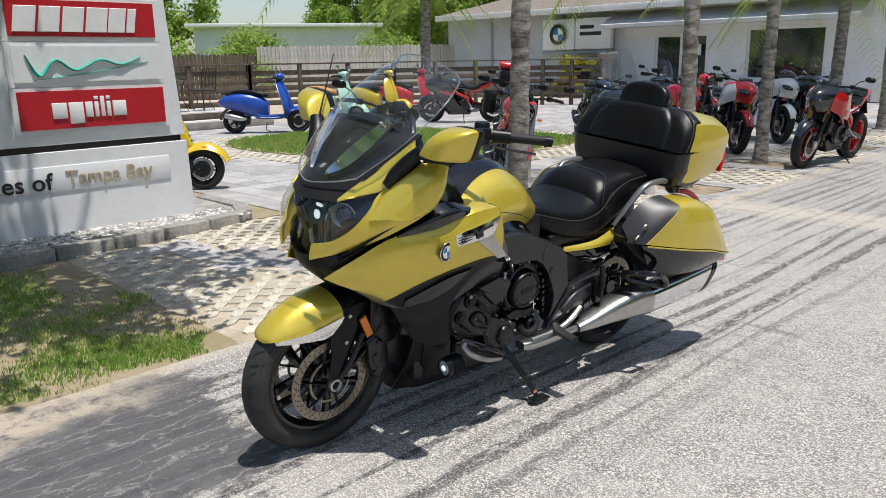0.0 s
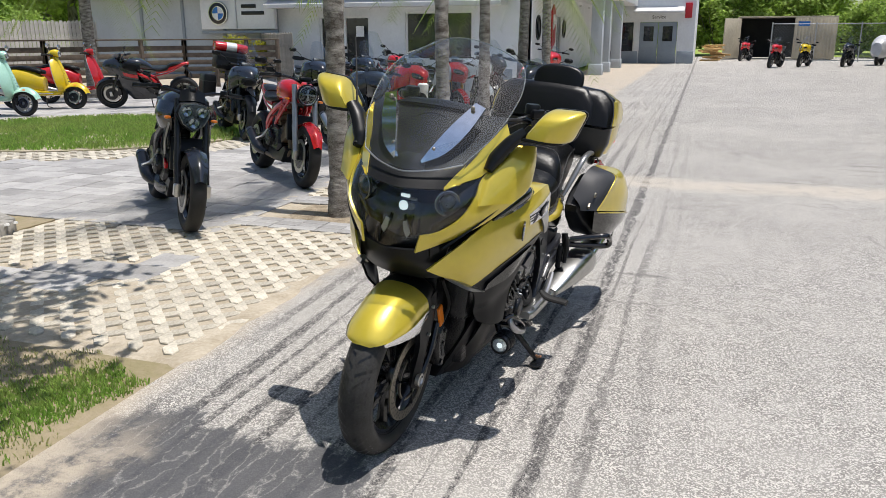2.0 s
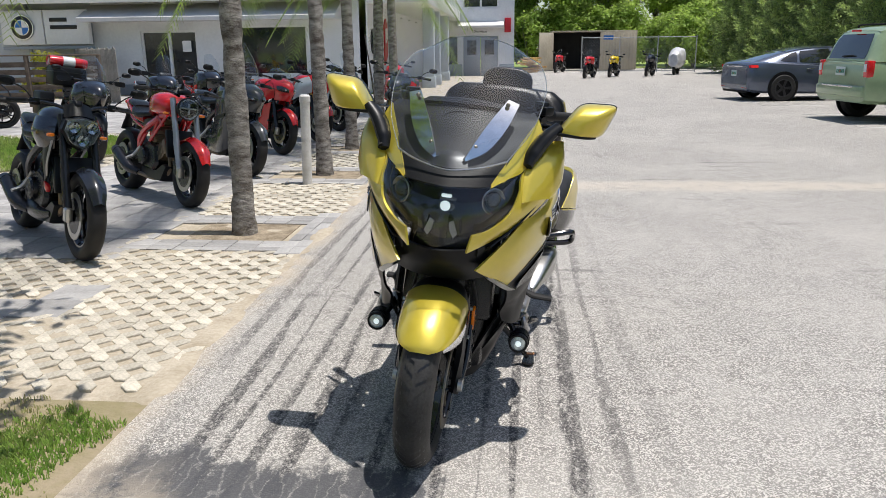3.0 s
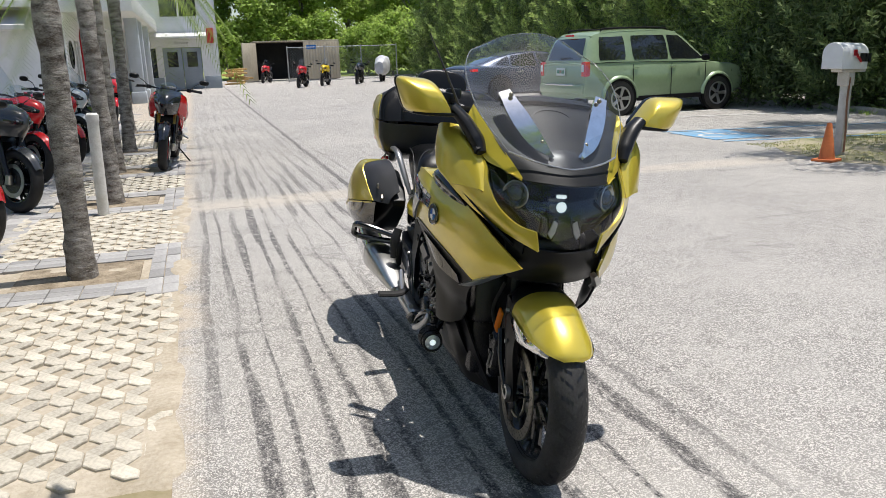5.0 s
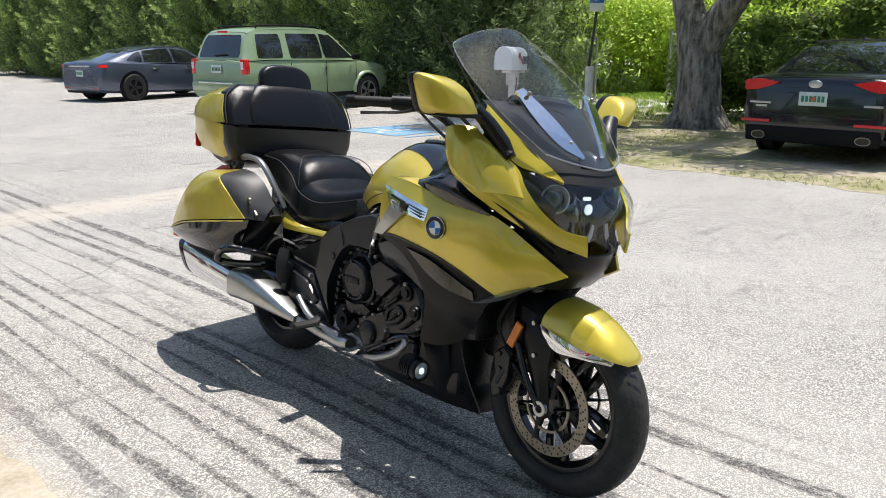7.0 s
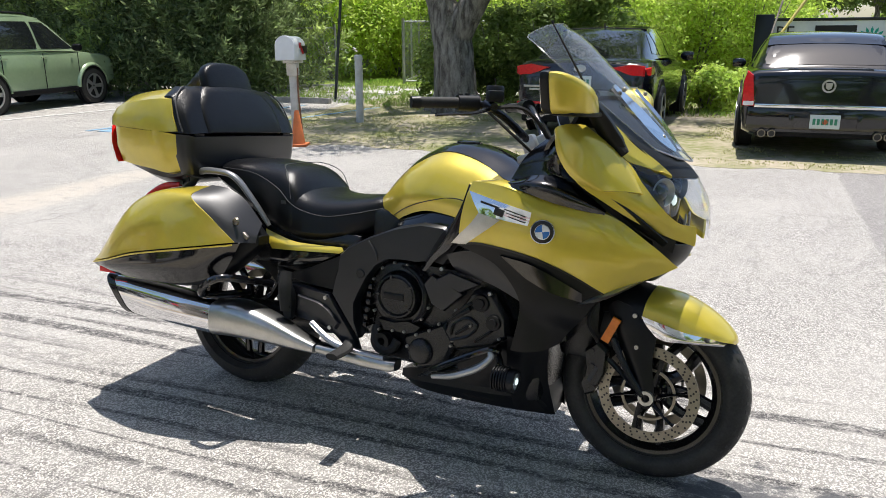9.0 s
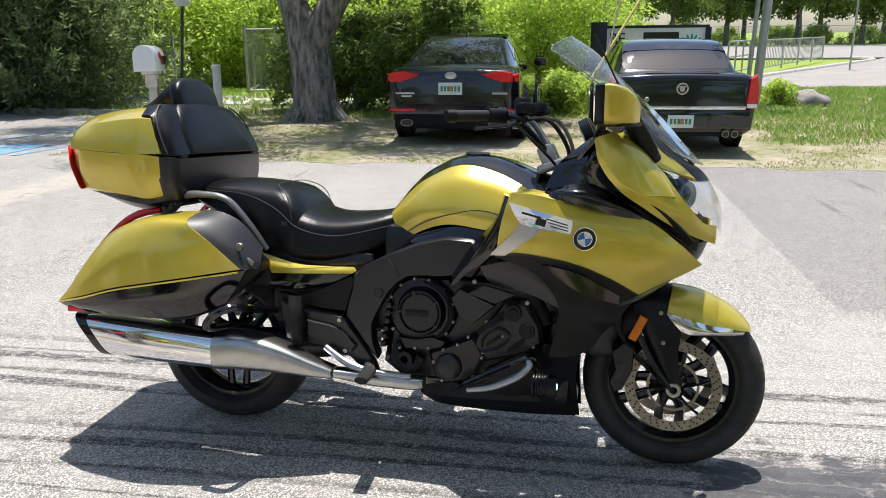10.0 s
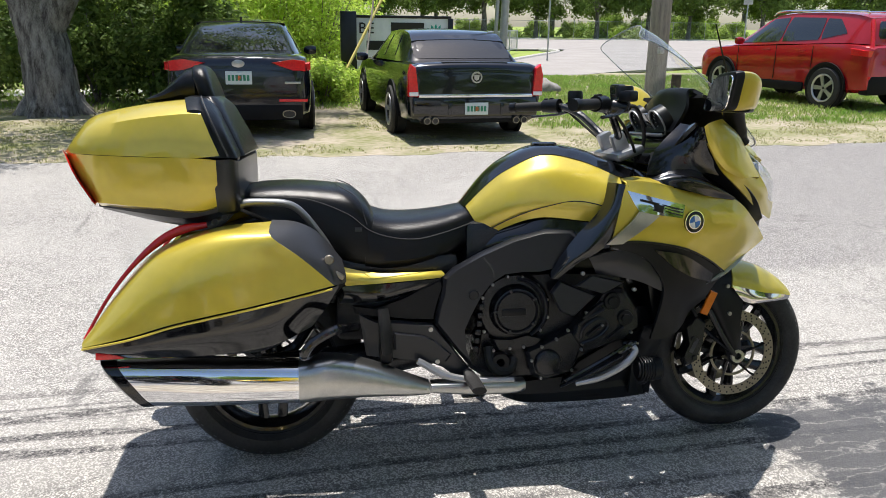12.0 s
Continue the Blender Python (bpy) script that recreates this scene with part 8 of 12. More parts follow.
        bm = B(); skin(bm, [[(0.56, -0.155, 1.02), (0.63, -0.08, 1.055), (0.655, 0, 1.065), (0.63, 0.08, 1.055), (0.56, 0.155, 1.02)], [(0.56 - lean_back * 0.55, -0.15, (1.04 + h) / 2), (0.615 - lean_back * 0.5, -0.08, (1.08 + h) / 2), (0.635 - lean_back * 0.5, 0, (1.085 + h) / 2), (0.615 - lean_back * 0.5, 0.08, (1.08 + h) / 2), (0.56 - lean_back * 0.55, 0.15, (1.04 + h) / 2)], [(0.52 - lean_back, -0.085, h - 0.01), (0.545 - lean_back, -0.045, h + 0.012), (0.55 - lean_back, 0, h + 0.018), (0.545 - lean_back, 0.045, h + 0.012), (0.52 - lean_back, 0.085, h - 0.01)]], 17, 12, 0.0); part("screen", bm, CLEAR, t, "clear fly screen")
        bm = B(); box(bm, (0.05, 0.20, 0.08), (0.50, 0, 1.05), pose(0, 0, 0, 0, -35, 0), 0.015); part("instrument_panel", bm, SATIN, t)
        if kind == "adv":
            bm = B(); skin(bm, [[(0.66, -0.05, 0.76), (0.70, 0, 0.77), (0.66, 0.05, 0.76)], [(0.82, -0.05, 0.715), (0.86, 0, 0.72), (0.82, 0.05, 0.715)], [(1.0, -0.025, 0.66), (1.02, 0, 0.66), (1.0, 0.025, 0.66)]], 9, 10, 0.01); part("beak", bm, colour, t)
            both_sides("hand_guard", [[(0.42, 0.43, 1.075), (0.47, 0.36, 1.08), (0.49, 0.27, 1.07)], [(0.43, 0.43, 1.015), (0.48, 0.36, 1.01), (0.49, 0.28, 1.02)]], SATIN, t, 8, 5, 0.008)
    if box_top:
        for at, size, nm in (((-0.82, 0, 1.08), (0.40, 0.46, 0.28), "luggage_box"), ((-0.62, 0.34, 0.68), (0.42, 0.2, 0.34), "side_box"), ((-0.62, -0.34, 0.68), (0.42, 0.2, 0.34), "side_box")):
            bm = B(); box(bm, size, at, None, 0.04); case = part(nm, bm, SATIN, t, "black luggage box")
            bm = B(); box(bm, (size[0] * 1.01, size[1] * 1.01, 0.012), (at[0], at[1], at[2] + 0.06), None, 0.003); part("lid_seam", bm, BLACK, case)
        bm = B(); loft(bm, [oval((-0.82, y, 1.29), 0.14 * k, 0.075 * k, 18, 2.4, "Y") for y, k in ((-0.24, 0.7), (-0.21, 1), (0.21, 1), (0.24, 0.7))], 10); bag = part("roll_bag", bm, BIKERED, t, "red and white roll bag")
        bm = B(); loft(bm, [oval((-0.82, y, 1.29), 0.145, 0.08, 18, 2.4, "Y") for y in (-0.08, 0.08)], 2, smooth=False); part("white_band", bm, BIKEWHITE, bag)
    return t


ONCE = {}


def material_once(name):
    if name not in ONCE:
        ONCE[name] = material(name, (0.40, 0.43, 0.45), 0.10, 0.7, coat=1.0, vary=0.45, scale=45)
    return ONCE[name]


G = "motorcycles parked in a row"
motorcycle("naked_motorcycle", "black naked motorcycle with a faceted headlight", (-5.05, 4.20), (-6.10, 5.20), BIKEBLACK, group=G)
motorcycle("naked_motorcycle", "red naked motorcycle with a round headlight", (-5.07, 6.05), (-6.12, 7.02), BIKERED, BIKERED, fork=ALU, group=G)
motorcycle("maxi_scooter", "dark grey maxi scooter with a tall clear screen", (-5.10, 7.85), (-6.15, 8.85), BIKEGREY, BIKEGREY, "sport", screen=1.5, group=G)
motorcycle("sport_motorcycle", "red sport motorcycle with a full fairing", (-5.28, 9.75), (-6.32, 10.75), BIKERED, BIKERED, "sport", group=G)
motorcycle("supermoto_motorcycle", "red and white supermoto with gold forks", (-5.11, 11.18), (-6.15, 12.2), BIKERED, BIKEWHITE, "hyper", GOLDFORK, group=G)
motorcycle("sport_motorcycle", "white sport touring motorcycle with a full fairing", (-5.19, 12.92), (-6.24, 13.9), BIKEWHITE, BIKEWHITE, "sport", group=G)
motorcycle("adventure_motorcycle", "black touring motorcycle with tall screen", (-5.32, 14.5), (-6.37, 15.5), BIKEBLACK, BIKERED, "adv", group=G)
motorcycle("sport_motorcycle", "black and red half-faired sport motorcycle with red wheels", (-3.86, 10.33), (-3.78, 11.75), BIKEBLACK, BIKERED, "hyper", GOLDFORK, BIKERED)
motorcycle("sport_motorcycle", "red and black sport motorcycle by the showroom wall", (-5.25, 19.4), (-5.45, 20.85), BIKERED, BIKEBLACK, "sport")
motorcycle("adventure_motorcycle", "black adventure motorcycle with luggage and roll bag", (-7.6, 9.0), (-8.6, 10.0), BIKEBLACK, BIKEBLACK, "adv", box_top=True, group=G)
motorcycle("adventure_motorcycle", "dark blue adventure motorcycle with hand guards", (-7.6, 11.2), (-8.6, 12.2), BIKEBLACK, BIKEWHITE, "adv", group=G)
motorcycle("adventure_motorcycle", "black adventure motorcycle with a windscreen", (-7.7, 13.4), (-8.7, 14.4), BIKEBLACK, BIKERED, "adv", group=G)
motorcycle("naked_motorcycle", "red naked motorcycle near the doors", (-7.8, 15.6), (-8.8, 16.6), BIKERED, BIKEWHITE, "naked", group=G)
motorcycle("sport_motorcycle", "red and white race motorcycle with black fairing", (-13.15, 12.75), (-11.95, 13.55), BIKEBLACK, BIKERED, "sport")
for x, y, c in ((1.37, 37.25, BIKERED), (2.7, 38.6, YELLOW), (4.6, 39.3, BIKEBLACK), (0.5, 46.8, BIKERED)):
    motorcycle("adventure_motorcycle", "motorcycle parked by the fenced yard", (x, y), (x + 0.5, y + 1.3), c, None, "adv", group="yard motorcycles")


def covered_bike(x, y):
    t = thing("covered_motorcycle", "motorcycle under a crumpled silver cover", "motorcycle", pose(x, y, 0, 0, 0, 70))
    for dx in (-0.6, 0.6):
        bike_wheel(t, (dx, 0, 0.3), 0.3, 0.14, "wheel", RIMBLACK, False)
    bm = B(); loft(bm, [oval((px, 0, z), w, h, 28, 2.6) for px, z, w, h in ((-1.0, 0.75, 0.2, 0.3), (-0.7, 0.78, 0.32, 0.42), (-0.2, 0.80, 0.36, 0.46), (0.35, 0.88, 0.42, 0.52), (0.7, 0.85, 0.34, 0.46), (0.98, 0.7, 0.2, 0.26))], 30)
    for v in bm.verts:
        v.co += v.co.normalized() * 0.08 * noise.noise(v.co * 4)
    part("cover", bm, material("silver_cover", (0.52, 0.52, 0.54), 0.5, 0.2, vary=0.12, scale=4, bump=0.6, bump_scale=8), t)


covered_bike(6.6, 42.0)


def scooter(label, front, back, paint_mat, seat=None, rim=None):
    fx, fy = front; bx, by = back
    t = thing("scooter", label, "scooter", pose((fx + bx) / 2, (fy + by) / 2, 0, -5, 0, math.degrees(math.atan2(fy - by, fx - bx))), "scooters by the fence")
    bike_wheel(t, (0.66, 0, 0.24), 0.24, 0.11, "front_wheel", rim or RIMBLACK, 1); bike_wheel(t, (-0.66, 0, 0.24), 0.24, 0.12, "rear_wheel", rim or RIMBLACK, False)
    # leg shield with a bright edge, and the steering column
    rows = [(0.40, 0.33, 0.13, 0.05), (0.44, 0.42, 0.22, 0.06), (0.42, 0.56, 0.265, 0.07), (0.37, 0.74, 0.255, 0.08), (0.31, 0.91, 0.19, 0.07), (0.26, 1.05, 0.09, 0.05)]
    bm = B(); skin(bm, [[(x - 0.03, -w, z), (x + f * 0.7, -w * 0.55, z), (x + f, 0, z + 0.01), (x + f * 0.7, w * 0.55, z), (x - 0.03, w, z)] for x, z, w, f in rows], 15, 20, 0.018); part("leg_shield", bm, paint_mat, t)
    for s in (-1, 1):
        bm = B(); pipe(bm, [(x - 0.035, w * s, z) for x, z, w, f in rows], 0.008, 6, 30); part("shield_edge", bm, ALU, t, "bright edge strip of the leg shield")
    bm = B(); loft(bm, [oval((x, 0, z), w, d, 18, 2.6, "Z") for x, z, w, d in ((0.56, 0.42, 0.06, 0.05), (0.50, 0.55, 0.065, 0.055), (0.43, 0.74, 0.065, 0.05), (0.36, 0.92, 0.06, 0.045), (0.30, 1.05, 0.055, 0.045))], 20); part("steering_cover", bm, paint_mat, t)
    for k in range(5):
        bm = B(); box(bm, (0.02, 0.075, 0.014), (0.555 - 0.024 * k, 0, 0.56 + 0.055 * k), None, 0.004); part("horn_slot", bm, BLACK, t)
    rows = [[(0.68 + 0.27 * math.cos(a), -0.095, 0.24 + 0.22 * math.sin(a)), (0.68 + 0.30 * math.cos(a), -0.05, 0.24 + 0.28 * math.sin(a)), (0.68 + 0.31 * math.cos(a), 0, 0.24 + 0.305 * math.sin(a)), (0.68 + 0.30 * math.cos(a), 0.05, 0.24 + 0.28 * math.sin(a)), (0.68 + 0.27 * math.cos(a), 0.095, 0.24 + 0.22 * math.sin(a))] for a in [radians(v) for v in (18, 45, 80, 115, 145, 170)]]
    bm = B(); skin(bm, rows, 15, 20, 0.012); part("front_mudguard", bm, paint_mat, t)
    for s in (-1, 1):
        bm = B(); box(bm, (0.055, 0.012, 0.028), (0.70, 0.075 * s, 0.485), pose(0, 0, 0, 25 * s, 0, 0), 0.006); part("side_reflector", bm, AMBER, t)
    bm = B(); loft(bm, [oval((x, 0, z), w, h, 20, 4.0) for x, z, w, h in ((0.42, 0.36, 0.13, 0.05), (0.34, 0.33, 0.18, 0.05), (0.1, 0.315, 0.20, 0.05), (-0.08, 0.325, 0.19, 0.06), (-0.20, 0.36, 0.15, 0.07))], 16); part("floor_board", bm, paint_mat, t)
    bm = B(); loft(bm, [oval((x, 0, z), w, h, 26, 2.5) for x, z, w, h in ((0.05, 0.50, 0.09, 0.14), (-0.02, 0.51, 0.13, 0.18), (-0.14, 0.54, 0.165, 0.215), (-0.32, 0.575, 0.205, 0.235), (-0.52, 0.615, 0.225, 0.205), (-0.72, 0.630, 0.212, 0.155), (-0.88, 0.625, 0.155, 0.105), (-0.96, 0.61, 0.08, 0.05))], 34); part("rear_body", bm, paint_mat, t)
    bm = B(); loft(bm, [oval((x, 0, z), w, h, 22, 2.8) for x, z, w, h in ((0.04, 0.735, 0.07, 0.025), (0.0, 0.755, 0.115, 0.045), (-0.2, 0.805, 0.15, 0.05), (-0.42, 0.832, 0.155, 0.05), (-0.66, 0.812, 0.13, 0.045), (-0.80, 0.785, 0.07, 0.025))], 24); part("seat", bm, seat or LEATHER, t)
    bm = B(); pipe(bm, [(-0.62, -0.14, 0.80), (-0.84, -0.11, 0.80), (-0.92, 0, 0.80), (-0.84, 0.11, 0.80), (-0.62, 0.14, 0.80)], 0.011, 8, 24); part("grab_bar", bm, CASTBLACK, t)
    rows = [[(-0.66 + 0.29 * math.cos(a), -0.08, 0.25 + 0.27 * math.sin(a)), (-0.66 + 0.31 * math.cos(a), 0, 0.25 + 0.30 * math.sin(a)), (-0.66 + 0.29 * math.cos(a), 0.08, 0.25 + 0.27 * math.sin(a))] for a in [radians(v) for v in (60, 100, 140, 175)]]
    bm = B(); skin(bm, rows, 9, 14, 0.012); part("rear_mudguard", bm, CASTBLACK, t)
    bm = B(); loft(bm, [oval((0.27 + d, 0, z), w, h, 22, 2.4) for d, z, w, h in ((-0.10, 1.10, 0.06, 0.03), (-0.04, 1.12, 0.115, 0.06), (0.04, 1.13, 0.105, 0.075), (0.10, 1.12, 0.085, 0.07), (0.13, 1.11, 0.05, 0.045))], 18); part("headset", bm, paint_mat, t)
    bm = B(); spun(bm, [(0, 0.02), (0.055, 0.012), (0.062, 0), (0, 0)], (0.39, 0, 1.115), "X", 22); part("headlight", bm, material_once("silvered_lens"), t)
    for s in (-1, 1):
        bm = B(); pipe(bm, [(0.28, 0.08 * s, 1.07), (0.25, 0.2 * s, 1.09), (0.20, 0.33 * s, 1.07)], [0.03, 0.018, 0.018], 8, 10); part("handlebar", bm, RUBBER, t)
        bm = B(); pipe(bm, [(0.27, 0.15 * s, 1.10), (0.27, 0.2 * s, 1.24)], 0.005, 6, 5); part("mirror_stem", bm, CHROME, t)
        bm = B(); spun(bm, [(0, -0.01), (0.05, -0.01), (0.05, 0.01), (0, 0.015)], (0.27, 0.22 * s, 1.27), "X", 20); part("mirror", bm, CHROME, t)
        bm = B(); pipe(bm, [(0.30, 0.19 * s, 0.315), (0.08, 0.205 * s, 0.305), (-0.10, 0.195 * s, 0.32)], 0.008, 6, 14); part("body_trim", bm, CHROME, t)
    bm = B(); pipe(bm, [(-0.38, -0.16, 0.28), (-0.50, -0.19, 0.29), (-0.68, -0.20, 0.33), (-0.80, -0.20, 0.355)], [0.025, 0.055, 0.065, 0.05], 14, 16); part("silencer", bm, SILVER, t, "silver silencer")
    bm = B(); box(bm, (0.30, 0.16, 0.18), (-0.5, 0.08, 0.26), None, 0.03); part("engine_case", bm, CASTBLACK, t)
    bm = B(); pipe(bm, [(-0.02, 0.1, 0.22), (-0.06, 0.2, 0.06), (0.02, 0.22, 0.03)], 0.010, 6, 8); part("side_stand", bm, CASTBLACK, t)
    bm = B(); box(bm, (0.05, 0.12, 0.06), (-0.955, 0, 0.63), None, 0.015); part("tail_light", bm, REDLENS, t)


scooter("deep blue scooter with a black seat", (-13.5, 9.3), (-14.45, 8.35), BLUEPAINT)
scooter("pale mint scooter with a tan seat", (-13.5, 10.80), (-14.78, 10.45), MINT, TAN, ALU)
scooter("bright yellow scooter with black wheels", (-13.72, 12.30), (-15.0, 11.95), YELLOW)
scooter("bright red scooter behind the yellow one", (-14.2, 13.85), (-15.4, 13.3), BIKERED)
scooter("bright yellow scooter parked beside the entrance sign", (-8.30, 4.40), (-9.1, 3.35), YELLOW)

# ---- the gold touring motorcycle: x forward, y left, z up, origin under the front axle ----
hero = thing("touring_motorcycle", "gold and black touring motorcycle leaning on its side stand", "motorcycle", pose(-2.404, 1.737, 0, -6.5, 0, -94.8))


def mirrored(points, s):
    return [(x, y * -s, z) for x, y, z in points]


def both(build):
    """Builds a right-hand part (s = -1: y as given) and its left-hand twin."""
    for s in (-1, 1):
        build(s)


def side_skin(name, rows, mat, parent=hero, nu=20, nv=14, thick=0.007, label="", straight=False):
    for s in (-1, 1):
        bm = B()
        skin(bm, [mirrored(r, s) for r in rows], nu, nv, thick, 1, straight)
        part(name, bm, mat, parent, label if s == -1 else "")

TYRE = material("worn_tyre_rubber", (0.034, 0.033, 0.032), 0.58, 0.0, spec=0.3, vary=0.3, scale=14, bump=0.1, bump_scale=300)
COWLBLACK = material("matt_black_cowl", (0.011, 0.011, 0.012), 0.50, 0.0, spec=0.22, vary=0.2, scale=14, bump=0.08, bump_scale=300)
COVERGREY = material("dark_grey_metallic_cover", (0.030, 0.030, 0.033), 0.42, 0.15, vary=0.08, scale=20)
RAILGREY = material("anodised_grey_rail", (0.26, 0.26, 0.265), 0.34, 0.7, vary=0.08, scale=20)
BRIGHTMETAL = material("bright_brushed_metal", (0.74, 0.77, 0.80), 0.10, 1.0, vary=0.06, scale=40)
SMOKED = material("smoked_lamp_glass", (0.07, 0.08, 0.085), 0.10, 0.6, coat=0.6, vary=0.3, scale=60)
material_glass = material("fluted_lamp_glass", (0.55, 0.62, 0.64), 0.12, 0.4, coat=0.8, vary=0.35, scale=60)


def across(row):
    """A row given from the right edge to the middle, completed to the left edge."""
    return row + [(x, -y, z) for x, y, z in reversed(row[:-1])]


def wheel(parent, at, R, width, rim_r, name, spokes=10, discs=(), disc_r=0.155, grooves=True):
    w = new(name); w.parent = parent; w.location = at
    h = width / 2
    # tyre with a round crown and side grooves
    prof = [(rim_r, -h * 0.62), (rim_r + 0.012, -h * 0.80)]
    for k in range(13):
        a = math.pi * (k / 12) - math.pi / 2
        prof.append((R - 0.062 * (width / 0.12) ** 0.5 * (1 - math.cos(a)) ** 1.1, h * math.sin(a)))
    prof += [(rim_r + 0.012, h * 0.80), (rim_r, h * 0.62), (rim_r, -h * 0.62)]
    bm = B(); spun(bm, prof, (0, 0, 0), "Y", 72); part("tyre", bm, TYRE, w, angle=60)
    if grooves:
        bm = B()
        for k in range(44):
            a0 = 2 * math.pi * k / 44
            for s in (-1, 1):
                pts = []
                for j in range(4):
                    yy = s * h * (0.12 + 0.24 * j)
                    r = R - 0.062 * (width / 0.12) ** 0.5 * (1 - math.sqrt(max(0, 1 - (yy / h) ** 2))) ** 1.1 + 0.0004
                    a = a0 + 0.05 * j * (1 if k % 2 else 0.6) + (0.07 if s > 0 else 0)
                    pts.append((r * math.cos(a), yy, r * math.sin(a)))
                for p, q in zip(pts, pts[1:]):
                    d = Vector((-p[2], 0, p[0])).normalized() * 0.0052
                    p, q = Vector(p), Vector(q)
                    bm.faces.new([bm.verts.new(c) for c in (p - d, p + d, q + d, q - d)])
        part("tread_pattern", bm, BLACK, w)
    bm = B()
    prof = [(rim_r + 0.010, -h * 0.66), (rim_r + 0.010, -h * 0.60), (rim_r - 0.012, -h * 0.56), (rim_r - 0.030, -h * 0.2), (rim_r - 0.030, h * 0.2), (rim_r - 0.012, h * 0.56), (rim_r + 0.010, h * 0.60), (rim_r + 0.010, h * 0.66), (rim_r, h * 0.5), (rim_r, -h * 0.5), (rim_r + 0.010, -h * 0.66)]
    spun(bm, prof, (0, 0, 0), "Y", 64); part("rim", bm, RIMBLACK, w)
    for s in (-1, 1):
        bm = B()
        spun(bm, [(rim_r + 0.004, s * h * 0.665), (rim_r + 0.012, s * h * 0.665), (rim_r + 0.012, s * h * 0.70), (rim_r + 0.004, s * h * 0.70), (rim_r + 0.004, s * h * 0.665)], (0, 0, 0), "Y", 64)
        part("rim_lip", bm, RIMBLACK, w)
    for k in range(spokes):
        a = 2 * math.pi * k / spokes
        b = a + (0.16 if k % 2 else -0.16)
        bm = B()
        pipe(bm, [(0.04 * math.cos((a + b) / 2), 0, 0.04 * math.sin((a + b) / 2)), (0.11 * math.cos(a), 0, 0.11 * math.sin(a)), ((rim_r - 0.02) * math.cos(b), 0, (rim_r - 0.02) * math.sin(b))], [0.020, 0.013, 0.016], 8, 10, 1.3)
        part("spoke", bm, RIMBLACK, w)
    bm = B(); spun(bm, [(0, -h * 0.7), (0.035, -h * 0.7), (0.050, -h * 0.3), (0.050, h * 0.3), (0.035, h * 0.7), (0, h * 0.7)], (0, 0, 0), "Y", 28); part("hub", bm, RIMBLACK, w)
    for y in discs:
        d = B()
        n = 72
        rings = [[d.verts.new((r * math.cos(2 * math.pi * k / n), yy, r * math.sin(2 * math.pi * k / n))) for k in range(n)] for r, yy in ((disc_r, y - 0.0025), (disc_r, y + 0.0025), (disc_r * 0.79, y + 0.0025), (disc_r * 0.79, y - 0.0025))]
        for a, b in zip(rings, rings[1:] + rings[:1]):
            for k in range(n):
                d.faces.new((a[k], a[(k + 1) % n], b[(k + 1) % n], b[k]))
        bmesh.ops.recalc_face_normals(d, faces=d.faces)
        disc = part("brake_disc", d, STEEL, w, "drilled bronze-grey steel brake disc")
        hb = B()
        for k in range(36):
            for j, (r, off) in enumerate(((0.835, 0), (0.89, 0.04), (0.945, 0.09))):
                if (k + j) % 3 == 0 and j == 1:
                    continue
                a = 2 * math.pi * k / 36 + off
                sg = 1 if y > 0 else -1
                c = (disc_r * r * math.cos(a), y + sg * 0.0031, disc_r * r * math.sin(a))
                hb.faces.new([hb.verts.new((c[0] + 0.0036 * math.cos(u * math.pi / 4), c[1], c[2] + 0.0036 * math.sin(u * math.pi / 4))) for u in range(8)])
        part("drilling", hb, BLACK, w)
        for k in range(6):
            a = 2 * math.pi * k / 6
            carrier = B()
            pipe(carrier, [(0.035 * math.cos(a), y, 0.035 * math.sin(a)), (disc_r * 0.62 * math.cos(a + 0.2), y, disc_r * 0.62 * math.sin(a + 0.2)), (disc_r * 0.78 * math.cos(a + 0.25), y, disc_r * 0.78 * math.sin(a + 0.25))], [0.016, 0.009, 0.012], 6, 8, 0.4)
            part("disc_carrier", carrier, CASTBLACK, w)
        ring = B(); spun(ring, [(0.078, y - 0.003), (0.086, y - 0.003), (0.086, y + 0.003), (0.078, y + 0.003), (0.078, y - 0.003)], (0, 0, 0), "Y", 40); part("sensor_ring", ring, STEEL, w)
    return w


front = wheel(hero, (0, 0, 0.297), 0.302, 0.122, 0.216, "front_wheel", 10, (-0.078, 0.078), 0.158)
rear = wheel(hero, (-1.645, 0, 0.312), 0.316, 0.19, 0.220, "rear_wheel", 10, (0.06,), 0.155)

